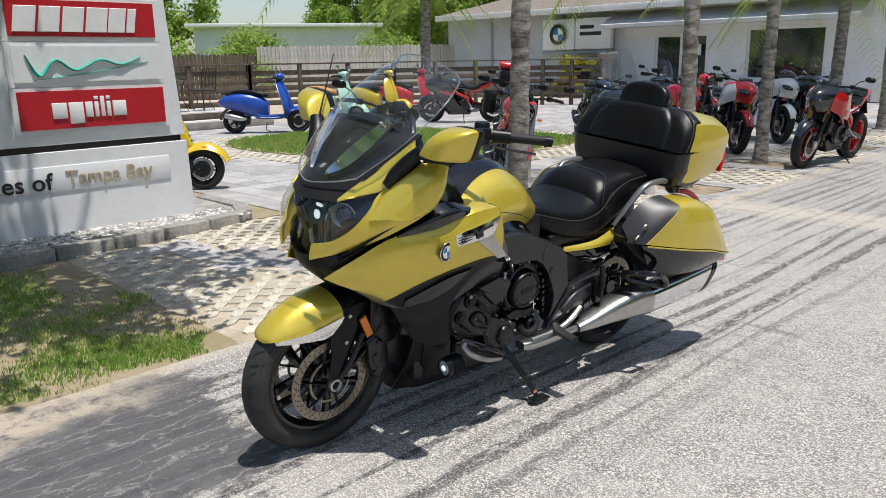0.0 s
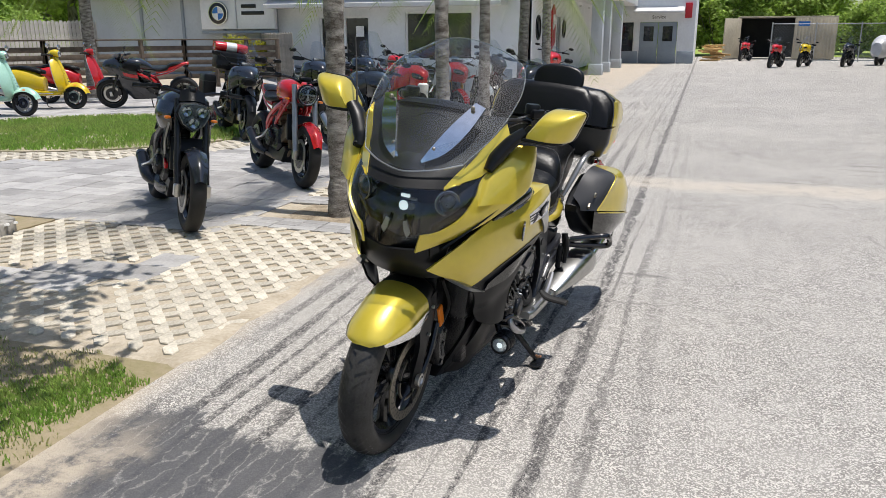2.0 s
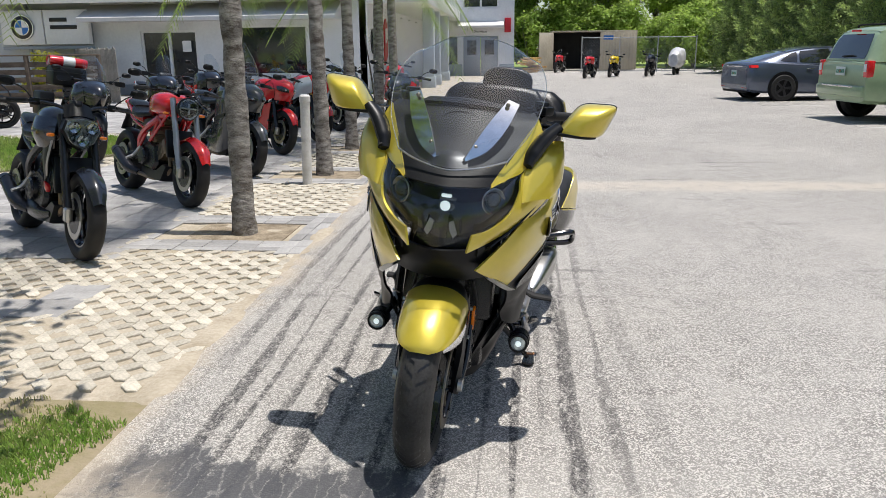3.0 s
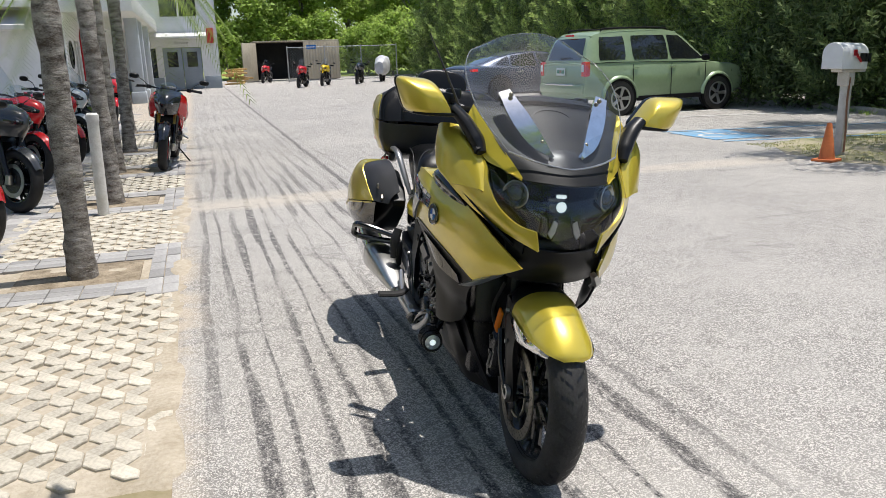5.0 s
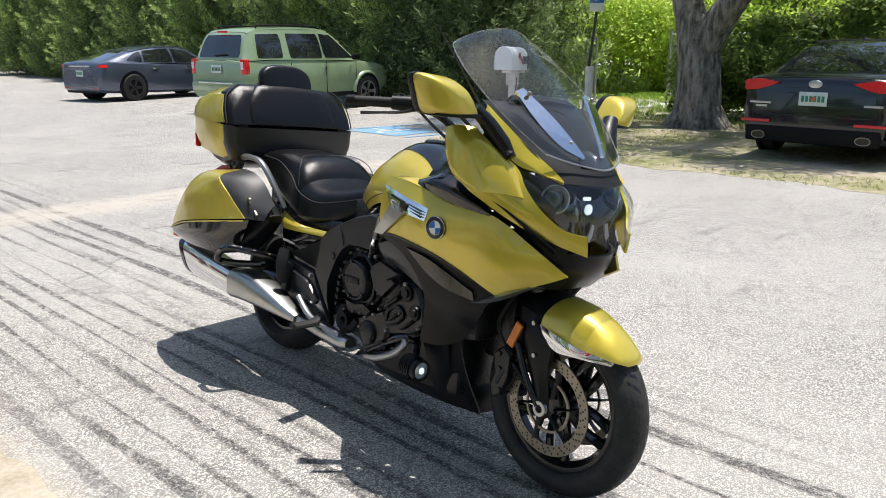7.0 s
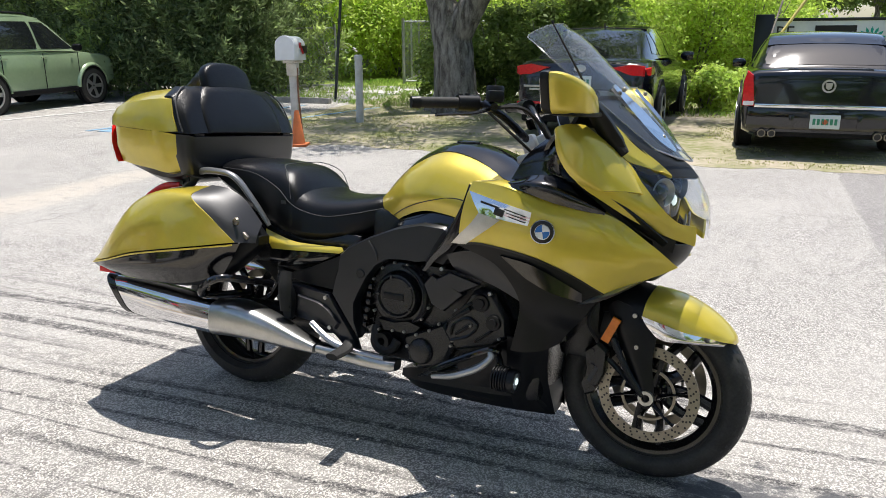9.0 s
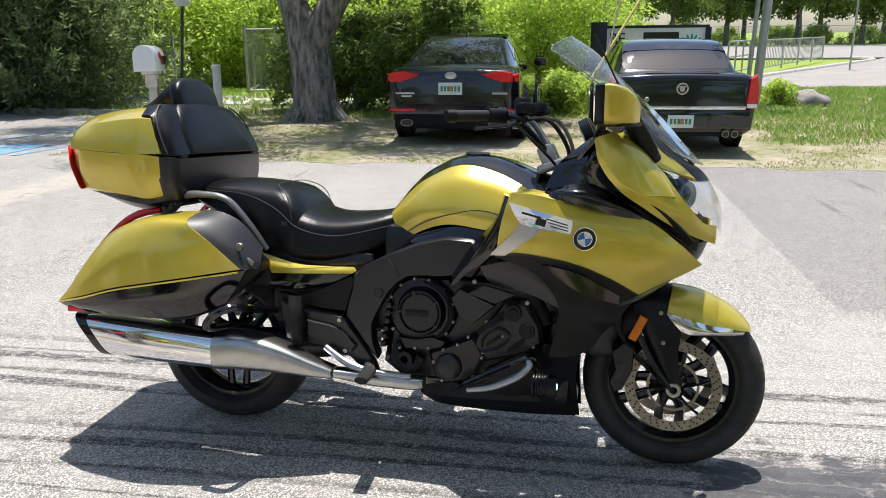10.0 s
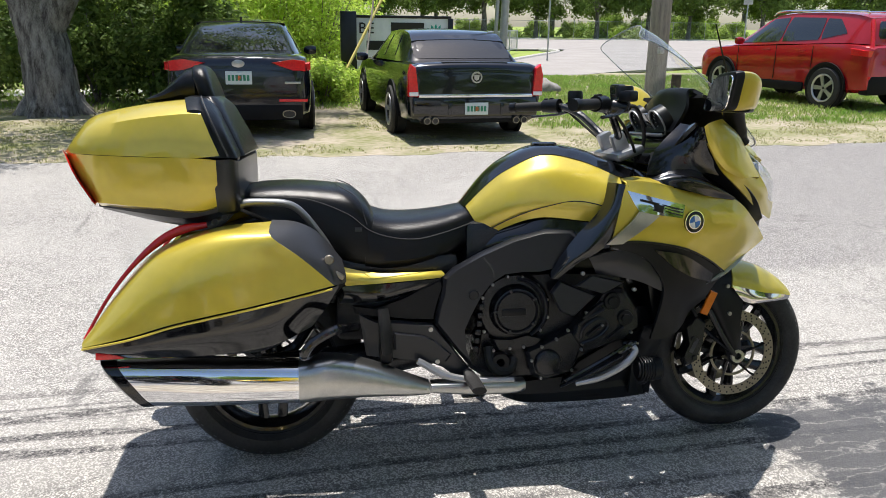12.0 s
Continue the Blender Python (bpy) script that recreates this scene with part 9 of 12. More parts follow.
# front fork, caliper, mudguard
for s in (-1, 1):
    leg = B()
    rows = [[(-0.150, 0.085, 0.560), (-0.115, 0.100, 0.590), (-0.020, 0.098, 0.560)], [(-0.118, 0.098, 0.500), (-0.085, 0.112, 0.515), (0.012, 0.106, 0.498)], [(-0.078, 0.100, 0.410), (-0.045, 0.114, 0.410), (0.008, 0.108, 0.420)], [(-0.040, 0.098, 0.320), (-0.008, 0.116, 0.318), (0.020, 0.100, 0.325)], [(-0.022, 0.096, 0.268), (0.0, 0.112, 0.258), (0.024, 0.096, 0.270)]]
    skin(leg, [[(x, y * s, z) for x, y, z in r] for r in rows], 10, 20, 0.02); part("fork_leg", leg, SATIN, hero)
    bm = B(); pipe(bm, [(-0.118, 0.112 * s, 0.470), (-0.065, 0.118 * s, 0.375), (-0.012, 0.112 * s, 0.300)], 0.011, 8, 12); part("fork_edge", bm, CASTBLACK, hero)
    bm = B(); spun(bm, [(0.013, 0), (0.024, 0), (0.024, 0.014), (0.017, 0.016), (0.013, 0.010), (0.013, 0)], (0, 0.108 * s - (0.012 if s < 0 else 0), 0.295), "Y", 24); part("axle_collar", bm, SILVER, hero, "bare steel axle collar")
    bm = B(); prism(bm, [(-0.014, -0.044), (0.014, -0.044), (0.014, 0.044), (-0.014, 0.044)], 0.010, (-0.125, 0.121 * s, 0.498), "XZ", 0.003, Matrix.Rotation(radians(24), 3, "Y")); part("side_reflector", bm, AMBER, hero, "amber side reflector")
    for x, z in ((-0.055, 0.555), (-0.042, 0.455)):
        bm = B(); spun(bm, [(0, -0.004), (0.007, -0.004), (0.007, 0.004), (0, 0.004)], (x, 0.118 * s, z), "Y", 10); part("bolt", bm, SILVER, hero)
    cal = B(); prism(cal, [(-0.205, 0.42), (-0.165, 0.455), (-0.13, 0.43), (-0.135, 0.35), (-0.165, 0.28), (-0.195, 0.265), (-0.21, 0.30), (-0.19, 0.35)], 0.055, (0.0, 0.096 * s, 0), "XZ", 0.012)
    c = part("brake_caliper", cal, CASTBLACK, hero, "black brake caliper with a pale mark")
    bm = B(); box(bm, (0.055, 0.002, 0.014), (-0.172, 0.125 * s, 0.345), Matrix.Rotation(radians(-65), 4, "Y")); part("text_bar", bm, STITCH, c)
    for z in (0.30, 0.37, 0.42):
        bm = B(); spun(bm, [(0, -0.004), (0.009, -0.004), (0.009, 0.004), (0, 0.004)], (-0.175 - 0.1 * (z - 0.37), 0.125 * s, z), "Y", 10); part("bolt", bm, CASTBLACK, c)
    bm = B(); pipe(bm, [(-0.16, 0.10 * s, 0.62), (-0.2, 0.12 * s, 0.52), (-0.165, 0.115 * s, 0.45)], 0.006, 6, 12); part("brake_hose", bm, RUBBER, hero)
    bm = B(); pipe(bm, [(-0.13, 0.105 * s, 0.40), (-0.07, 0.105 * s, 0.35), (-0.02, 0.105 * s, 0.31)], 0.014, 7, 10, 0.6); part("caliper_bracket", bm, CASTBLACK, hero)

fend = new("front_mudguard"); fend.parent = hero
rows = [[(-0.035, -0.112, 0.548), (-0.030, -0.100, 0.590), (-0.020, -0.055, 0.624), (-0.016, 0, 0.632)],
        [(0.040, -0.110, 0.512), (0.048, -0.098, 0.570), (0.056, -0.055, 0.612), (0.060, 0, 0.622)],
        [(0.105, -0.104, 0.506), (0.112, -0.092, 0.545), (0.122, -0.052, 0.588), (0.126, 0, 0.598)],
        [(0.172, -0.088, 0.506), (0.178, -0.078, 0.528), (0.186, -0.044, 0.552), (0.190, 0, 0.560)],
        [(0.222, -0.062, 0.500), (0.227, -0.050, 0.508), (0.232, -0.028, 0.514), (0.234, 0, 0.516)],
        [(0.238, -0.030, 0.490), (0.241, -0.02, 0.492), (0.243, -0.01, 0.493), (0.244, 0, 0.494)]]
bm = B(); skin(bm, [across(r) for r in rows], 25, 24, 0.006); part("gold_shell", bm, GOLD, fend)
rows = [[(-0.165, -0.085, 0.545), (-0.165, -0.07, 0.575), (-0.165, -0.04, 0.60), (-0.165, 0, 0.607)], [(-0.10, -0.10, 0.56), (-0.10, -0.085, 0.605), (-0.095, -0.05, 0.632), (-0.092, 0, 0.638)], [(-0.036, -0.108, 0.552), (-0.032, -0.096, 0.592), (-0.022, -0.053, 0.622), (-0.018, 0, 0.629)]]
bm = B(); skin(bm, [across(r) for r in rows], 21, 12, 0.006); part("black_rear_shell", bm, SATIN, fend)
side_skin("chrome_flash", [[(-0.036, -0.114, 0.556), (0.03, -0.115, 0.540), (0.10, -0.108, 0.522), (0.17, -0.092, 0.512), (0.215, -0.070, 0.500)], [(-0.02, -0.115, 0.530), (0.04, -0.117, 0.512), (0.10, -0.112, 0.502), (0.165, -0.095, 0.498), (0.212, -0.072, 0.494)], [(0.012, -0.112, 0.496), (0.045, -0.113, 0.487), (0.10, -0.11, 0.490), (0.16, -0.095, 0.490), (0.208, -0.073, 0.489)]], CHROME, fend, 18, 8, 0.004, "chrome flash along the mudguard")

# gold side fairing
side_rows = [
    [(-0.530, -0.340, 0.950), (-0.447, -0.335, 0.944), (-0.300, -0.305, 0.908), (-0.134, -0.262, 0.880), (-0.020, -0.196, 0.800), (0.061, -0.128, 0.724)],
    [(-0.545, -0.352, 0.898), (-0.455, -0.348, 0.893), (-0.300, -0.326, 0.866), (-0.145, -0.280, 0.828), (-0.045, -0.220, 0.764), (0.020, -0.150, 0.702)],
    [(-0.560, -0.350, 0.830), (-0.470, -0.350, 0.828), (-0.310, -0.332, 0.806), (-0.170, -0.284, 0.762), (-0.080, -0.232, 0.712), (-0.035, -0.176, 0.676)],
    [(-0.571, -0.336, 0.748), (-0.494, -0.340, 0.760), (-0.338, -0.322, 0.735), (-0.225, -0.278, 0.688), (-0.165, -0.246, 0.654), (-0.128, -0.222, 0.630)]]
side_skin("side_fairing", side_rows, GOLD, hero, 30, 20, 0.008, "gold side fairing panel")
# black pinstripe under the gold
side_skin("pinstripe", [[(-0.571, -0.340, 0.752), (-0.494, -0.344, 0.764), (-0.338, -0.326, 0.739), (-0.225, -0.282, 0.692), (-0.130, -0.226, 0.634)], [(-0.571, -0.339, 0.746), (-0.494, -0.343, 0.758), (-0.338, -0.325, 0.733), (-0.225, -0.281, 0.686), (-0.130, -0.225, 0.628)]], BLACK, hero, 24, 2, 0.003, "", True)
# glossy intake insert
side_skin("intake_panel", [[(-0.430, -0.285, 0.953), (-0.350, -0.288, 0.979), (-0.280, -0.280, 0.974), (-0.200, -0.266, 0.936), (-0.136, -0.262, 0.889)], [(-0.431, -0.302, 0.951), (-0.350, -0.330, 0.957), (-0.280, -0.324, 0.945), (-0.200, -0.300, 0.915), (-0.136, -0.273, 0.885)], [(-0.425, -0.322, 0.943), (-0.350, -0.327, 0.924), (-0.280, -0.314, 0.903), (-0.200, -0.290, 0.886), (-0.138, -0.268, 0.877)]], GLOSSBLACK, hero, 20, 12, 0.008, "gloss black intake insert")
side_skin("fairing_shelf", [[(-0.512, -0.235, 0.949), (-0.470, -0.262, 0.957), (-0.425, -0.288, 0.952)], [(-0.524, -0.290, 0.951), (-0.460, -0.305, 0.953), (-0.400, -0.316, 0.944)], [(-0.531, -0.338, 0.949), (-0.447, -0.335, 0.944), (-0.370, -0.322, 0.926)]], GOLD, hero, 12, 8, 0.006)
# dark panel that closes the space behind the pod and the upper fairing
side_skin("inner_panel", [[(-0.430, -0.255, 0.950), (-0.300, -0.245, 0.955), (-0.180, -0.245, 0.905), (-0.050, -0.195, 0.825), (0.040, -0.125, 0.765)], [(-0.420, -0.235, 0.985), (-0.290, -0.245, 1.000), (-0.170, -0.240, 0.945), (-0.045, -0.200, 0.860), (0.045, -0.125, 0.790)], [(-0.400, -0.210, 1.030), (-0.270, -0.230, 1.050), (-0.160, -0.225, 0.985), (-0.040, -0.190, 0.890), (0.050, -0.120, 0.815)]], SATIN, hero, 20, 10, 0.006)
# chrome badge plate and silver fin
for s in (-1, 1):
    bm = B(); skin(bm, [mirrored([(-0.533, -0.354, 0.922), (-0.445, -0.352, 0.899), (-0.338, -0.338, 0.872)], s), mirrored([(-0.515, -0.359, 0.888), (-0.435, -0.357, 0.871), (-0.340, -0.341, 0.852)], s), mirrored([(-0.494, -0.362, 0.856), (-0.424, -0.358, 0.844), (-0.345, -0.344, 0.832)], s)], 14, 8, 0.005)
    plate = part("badge_plate", bm, CHROME, hero, "polished badge plate")
    bm = B(); box(bm, (0.060, 0.004, 0.006), (-0.462, 0.3605 * s, 0.886), Matrix.Rotation(radians(14), 4, "Y")); box(bm, (0.030, 0.004, 0.022), (-0.432, 0.3605 * s, 0.866), Matrix.Rotation(radians(14), 4, "Y"), 0.001); part("model_bar", bm, BLACK, plate)
    for k in range(3):
        bm = B(); box(bm, (0.07, 0.004, 0.0025), (-0.385, 0.352 * s, 0.850 + 0.009 * k), Matrix.Rotation(radians(14), 4, "Y")); part("engraved_line", bm, BLACK, plate)
    bm = B(); skin(bm, [mirrored([(-0.496, -0.364, 0.858), (-0.520, -0.363, 0.826), (-0.558, -0.356, 0.788), (-0.590, -0.346, 0.754)], s), mirrored([(-0.428, -0.361, 0.843), (-0.460, -0.362, 0.816), (-0.500, -0.358, 0.786), (-0.540, -0.350, 0.756)], s)], 14, 4, 0.006, 1, True)
    part("silver_fin", bm, SILVER, hero, "brushed silver fin")
    rm = pose(-0.302, 0.331 * s, 0.818, 0, -8, -12 * s if s < 0 else 180 + 12)
    roundel(hero, rm, 0.036)

# tank
tank_rows = [
    [(-0.985, -0.070, 0.852), (-0.920, -0.085, 0.920), (-0.850, -0.098, 0.972), (-0.735, -0.110, 1.020), (-0.610, -0.128, 1.000), (-0.490, -0.175, 0.948)],
    [(-0.980, -0.105, 0.838), (-0.905, -0.135, 0.895), (-0.840, -0.155, 0.938), (-0.735, -0.172, 0.968), (-0.610, -0.186, 0.950), (-0.495, -0.218, 0.916)],
    [(-0.958, -0.130, 0.800), (-0.885, -0.168, 0.845), (-0.830, -0.188, 0.868), (-0.735, -0.204, 0.880), (-0.615, -0.222, 0.870), (-0.500, -0.246, 0.868)],
    [(-0.930, -0.132, 0.755), (-0.860, -0.162, 0.792), (-0.800, -0.180, 0.815), (-0.735, -0.195, 0.824), (-0.620, -0.215, 0.812), (-0.515, -0.240, 0.800)]]
side_skin("tank_side", tank_rows, GOLD, hero, 28, 20, 0.008, "gold tank flank")
side_skin("tank_seam", [[(-0.938, -0.1385, 0.772), (-0.845, -0.1835, 0.826), (-0.745, -0.2045, 0.861), (-0.640, -0.2185, 0.878), (-0.520, -0.2450, 0.851)], [(-0.937, -0.138, 0.769), (-0.845, -0.183, 0.823), (-0.745, -0.204, 0.858), (-0.640, -0.218, 0.875), (-0.520, -0.2445, 0.848)]], BLACK, hero, 22, 2, 0.003, "", True)
bm = B(); skin(bm, [across(r) for r in ([(-0.990, -0.072, 0.846), (-0.992, -0.03, 0.852), (-0.992, 0, 0.854)], [(-0.918, -0.088, 0.922), (-0.918, -0.04, 0.940), (-0.918, 0, 0.946)], [(-0.848, -0.100, 0.974), (-0.846, -0.05, 0.998), (-0.845, 0, 1.004)], [(-0.735, -0.112, 1.022), (-0.733, -0.06, 1.044), (-0.732, 0, 1.050)], [(-0.610, -0.130, 1.002), (-0.600, -0.07, 1.032), (-0.595, 0, 1.040)], [(-0.490, -0.178, 0.950), (-0.47, -0.09, 0.985), (-0.46, 0, 0.992)], [(-0.40, -0.235, 0.935), (-0.36, -0.11, 0.955), (-0.35, 0, 0.960)])], 21, 28, 0.01)
part("tank_spine", bm, GLOSSBLACK, hero, "gloss black tank spine")
bm = B(); spun(bm, [(0, 0), (0.045, 0), (0.045, 0.008), (0.038, 0.012), (0, 0.012)], (-0.70, 0, 1.046), "Z", 28); part("filler_cap", bm, GLOSSBLACK, hero)
side_skin("tank_lower_trim", [[(-0.934, -0.128, 0.752), (-0.86, -0.158, 0.788), (-0.735, -0.188, 0.820), (-0.62, -0.21, 0.808), (-0.53, -0.235, 0.792)], [(-0.930, -0.150, 0.730), (-0.86, -0.182, 0.762), (-0.735, -0.212, 0.782), (-0.62, -0.230, 0.768), (-0.54, -0.250, 0.752)], [(-0.925, -0.152, 0.708), (-0.86, -0.186, 0.740), (-0.735, -0.216, 0.757), (-0.62, -0.234, 0.740), (-0.55, -0.252, 0.720)]], GLOSSBLACK, hero, 22, 8, 0.008, "gloss black lower tank trim")
# dark upright between tank and fairing
side_skin("inner_fairing", [[(-0.562, -0.260, 0.940), (-0.548, -0.325, 0.941), (-0.526, -0.344, 0.936)], [(-0.586, -0.270, 0.860), (-0.572, -0.333, 0.862), (-0.544, -0.350, 0.862)], [(-0.664, -0.258, 0.766), (-0.632, -0.318, 0.752), (-0.592, -0.332, 0.748)], [(-0.712, -0.246, 0.694), (-0.692, -0.284, 0.686), (-0.664, -0.290, 0.688)], [(-0.742, -0.238, 0.640), (-0.732, -0.258, 0.634), (-0.718, -0.260, 0.634)]], GLOSSBLACK, hero, 12, 22, 0.012, "gloss black strut beside the engine")

# seat
def seat_section(x, w, top, low, crown=0.012):
    n = 28
    out = []
    for k in range(n):
        u = 2 * math.pi * k / n
        c, sn = math.cos(u), math.sin(u)
        y = math.copysign(abs(c) ** 0.55, c) * w * (1.0 if sn < 0 else 0.96)
        mid = (top + low) / 2
        z = mid + math.copysign(abs(sn) ** 0.5, sn) * (top - low) / 2 - (crown * (y / w) ** 2 if sn > 0 else 0)
        out.append((x, y, z))
    return out


bm = B(); loft(bm, [seat_section(*r) for r in ((-0.925, 0.085, 0.832, 0.775), (-0.975, 0.128, 0.852, 0.725), (-1.06, 0.170, 0.838, 0.682), (-1.16, 0.198, 0.828, 0.658), (-1.25, 0.205, 0.832, 0.650), (-1.325, 0.200, 0.858, 0.652))], 36)
part("rider_seat", bm, LEATHER, hero, "black leather rider seat")
bm = B(); loft(bm, [seat_section(*r) for r in ((-1.285, 0.190, 0.830, 0.655), (-1.315, 0.200, 0.878, 0.655), (-1.365, 0.198, 0.918, 0.660), (-1.44, 0.190, 0.932, 0.690), (-1.56, 0.184, 0.940, 0.760), (-1.67, 0.172, 0.934, 0.830), (-1.735, 0.140, 0.918, 0.862))], 36)
part("pillion_seat", bm, LEATHER, hero, "black leather pillion seat")
for s in (-1, 1):
    bm = B(); pipe(bm, [(-0.965, 0.128 * s, 0.806), (-1.06, 0.171 * s, 0.782), (-1.16, 0.199 * s, 0.765), (-1.25, 0.206 * s, 0.775), (-1.315, 0.205 * s, 0.800), (-1.38, 0.197 * s, 0.850), (-1.5, 0.184 * s, 0.895), (-1.66, 0.170 * s, 0.905)], 0.0018, 6, 46); part("seat_piping", bm, STITCH, hero)
    bm = B(); pipe(bm, [(-1.318, 0.198 * s, 0.815), (-1.345, 0.175 * s, 0.893), (-1.40, 0.12 * s, 0.928), (-1.41, 0, 0.932)], 0.0016, 6, 26); part("seat_piping", bm, STITCH, hero)
    bm = B(); box(bm, (0.022, 0.002, 0.014), (-1.345, 0.203 * s, 0.800), None, 0.001); part("seat_tag", bm, STITCH, hero)

# gold strip and black tail panel below the seat
side_skin("gold_side_strip", [[(-1.440, -0.185, 0.690), (-1.30, -0.205, 0.662), (-1.19, -0.210, 0.660), (-1.085, -0.205, 0.662)], [(-1.410, -0.212, 0.655), (-1.30, -0.222, 0.646), (-1.19, -0.223, 0.648), (-1.075, -0.212, 0.650)], [(-1.388, -0.214, 0.624), (-1.30, -0.226, 0.630), (-1.19, -0.226, 0.636), (-1.090, -0.214, 0.640)]], GOLD, hero, 18, 8, 0.007, "gold strip under the seat")
side_skin("tail_panel", [[(-1.400, -0.212, 0.622), (-1.25, -0.224, 0.629), (-1.095, -0.214, 0.637)], [(-1.395, -0.214, 0.590), (-1.27, -0.226, 0.592), (-1.15, -0.216, 0.610)], [(-1.41, -0.205, 0.568), (-1.29, -0.216, 0.570), (-1.20, -0.21, 0.590)]], GLOSSBLACK, hero, 14, 8, 0.008)

# frame and swinging plates
def plate(name, outline, y, depth, mat, parent=hero, bevel=0.01, label=""):
    for s in (-1, 1):
        bm = B(); prism(bm, outline, depth, (0, y * s, 0), "XZ", bevel); part(name, bm, mat, parent, label if s < 0 else "")


plate("frame_spar", [(-1.080, 0.640), (-1.045, 0.671), (-0.96, 0.716), (-0.85, 0.762), (-0.75, 0.787), (-0.66, 0.785), (-0.60, 0.735), (-0.655, 0.66), (-0.70, 0.668), (-0.76, 0.657), (-0.817, 0.658), (-0.881, 0.652), (-0.927, 0.624), (-0.964, 0.578), (-0.999, 0.512), (-1.02, 0.464), (-1.015, 0.397), (-0.995, 0.345), (-1.039, 0.397), (-1.11, 0.492), (-1.098, 0.549), (-1.086, 0.587)], 0.208, 0.056, GREYPLASTIC, hero, 0.016, "dark grey frame cover")
plate("side_cover", [(-1.37, 0.555), (-1.302, 0.545), (-1.214, 0.574), (-1.084, 0.634), (-1.077, 0.612), (-1.092, 0.574), (-1.110, 0.503), (-1.197, 0.508), (-1.275, 0.519), (-1.36, 0.53)], 0.198, 0.03, SATIN, hero, 0.008, "black side cover under the seat")
plate("footrest_bracket", [(-1.35, 0.535), (-1.305, 0.512), (-1.217, 0.506), (-1.117, 0.493), (-1.055, 0.416), (-1.000, 0.343), (-0.985, 0.305), (-1.03, 0.305), (-1.084, 0.350), (-1.139, 0.374), (-1.213, 0.384), (-1.33, 0.400)], 0.222, 0.036, GREYPLASTIC, hero, 0.010, "dark grey footrest bracket")
plate("bracket_rib", [(-1.245, 0.476), (-1.156, 0.462), (-1.12, 0.449), (-1.058, 0.396), (-1.075, 0.372), (-1.115, 0.402), (-1.19, 0.418), (-1.245, 0.420)], 0.243, 0.020, GREYPLASTIC, hero, 0.008)
plate("pillion_hanger", [(-1.287, 0.503), (-1.268, 0.511), (-1.254, 0.503), (-1.245, 0.478), (-1.249, 0.390), (-1.262, 0.380), (-1.283, 0.382), (-1.292, 0.409)], 0.264, 0.026, SATIN, hero, 0.009)
plate("hanger_pad", [(-1.281, 0.490), (-1.268, 0.497), (-1.257, 0.488), (-1.253, 0.430), (-1.282, 0.430)], 0.280, 0.008, CASTBLACK, hero, 0.003)
for size, at, what in (((0.55, 0.30, 0.20), (-1.15, 0, 0.52), "gearbox_housing"), ((0.35, 0.26, 0.24), (-1.50, 0, 0.66), "rear_subframe"), ((0.5, 0.30, 0.22), (-0.75, 0, 0.70), "airbox"), ((0.56, 0.36, 0.09), (-1.30, 0, 0.668), "seat_base")):
    bm = B(); box(bm, size, at, None, 0.03); part(what, bm, CASTBLACK, hero)
bm = B(); pipe(bm, [(-1.05, -0.04, 0.38), (-1.35, -0.10, 0.34), (-1.645, -0.12, 0.312)], [0.07, 0.06, 0.075], 12, 14); part("swinging_arm", bm, CASTBLACK, hero)
bm = B(); rows = [[(-1.95, -0.10, 0.50), (-1.95, -0.06, 0.53), (-1.95, 0, 0.54)], [(-1.80, -0.11, 0.60), (-1.80, -0.07, 0.635), (-1.80, 0, 0.645)], [(-1.60, -0.11, 0.62), (-1.60, -0.07, 0.655), (-1.60, 0, 0.665)], [(-1.40, -0.11, 0.57), (-1.40, -0.07, 0.60), (-1.40, 0, 0.61)], [(-1.30, -0.11, 0.45), (-1.30, -0.07, 0.47), (-1.30, 0, 0.48)]]
skin(bm, [across(r) for r in rows], 17, 20, 0.008); part("rear_hugger", bm, SATIN, hero)
for x, z in ((-1.125, 0.480), (-1.104, 0.373)):
    for s in (-1, 1):
        bm = B(); spun(bm, [(0, -0.006), (0.0075, -0.006), (0.0075, 0.006), (0.004, 0.008), (0, 0.008)], (x, 0.242 * s, z), "Y", 12); part("bolt", bm, SILVER, hero)
plate("round_plug", [(-0.985 + 0.017 * math.cos(a), 0.585 + 0.017 * math.sin(a)) for a in [k * 0.5236 for k in range(12)]], 0.236, 0.012, BLACK, hero, 0.003)
for s in (-1, 1):
    bm = B(); pipe(bm, [(-0.955, 0.236 * s, 0.705), (-0.925, 0.238 * s, 0.668), (-0.918, 0.236 * s, 0.640)], 0.004, 6, 10); part("cable", bm, STITCH, hero)

# engine
bm = B()
prism(bm, [(-0.99, 0.32), (-0.95, 0.58), (-0.88, 0.64), (-0.72, 0.65), (-0.46, 0.64), (-0.40, 0.50), (-0.46, 0.40), (-0.66, 0.27), (-0.92, 0.27)], 0.36, (0, 0, 0), "XZ", 0.03)
part("engine_block", bm, CASTBLACK, hero, "black six-cylinder engine block")
def hex_bolt(parent, x, y, z, r=0.0052):
    """A small bright socket bolt facing sideways."""
    d = math.copysign(1, y)
    bm = B(); spun(bm, [(0, -0.006 * d), (r, -0.006 * d), (r, 0.004 * d), (r * 0.75, 0.006 * d), (r * 0.5, 0.006 * d), (r * 0.4, 0.002 * d), (0, 0.002 * d)], (x, y, z), "Y", 10); part("cover_bolt", bm, SILVER, parent)


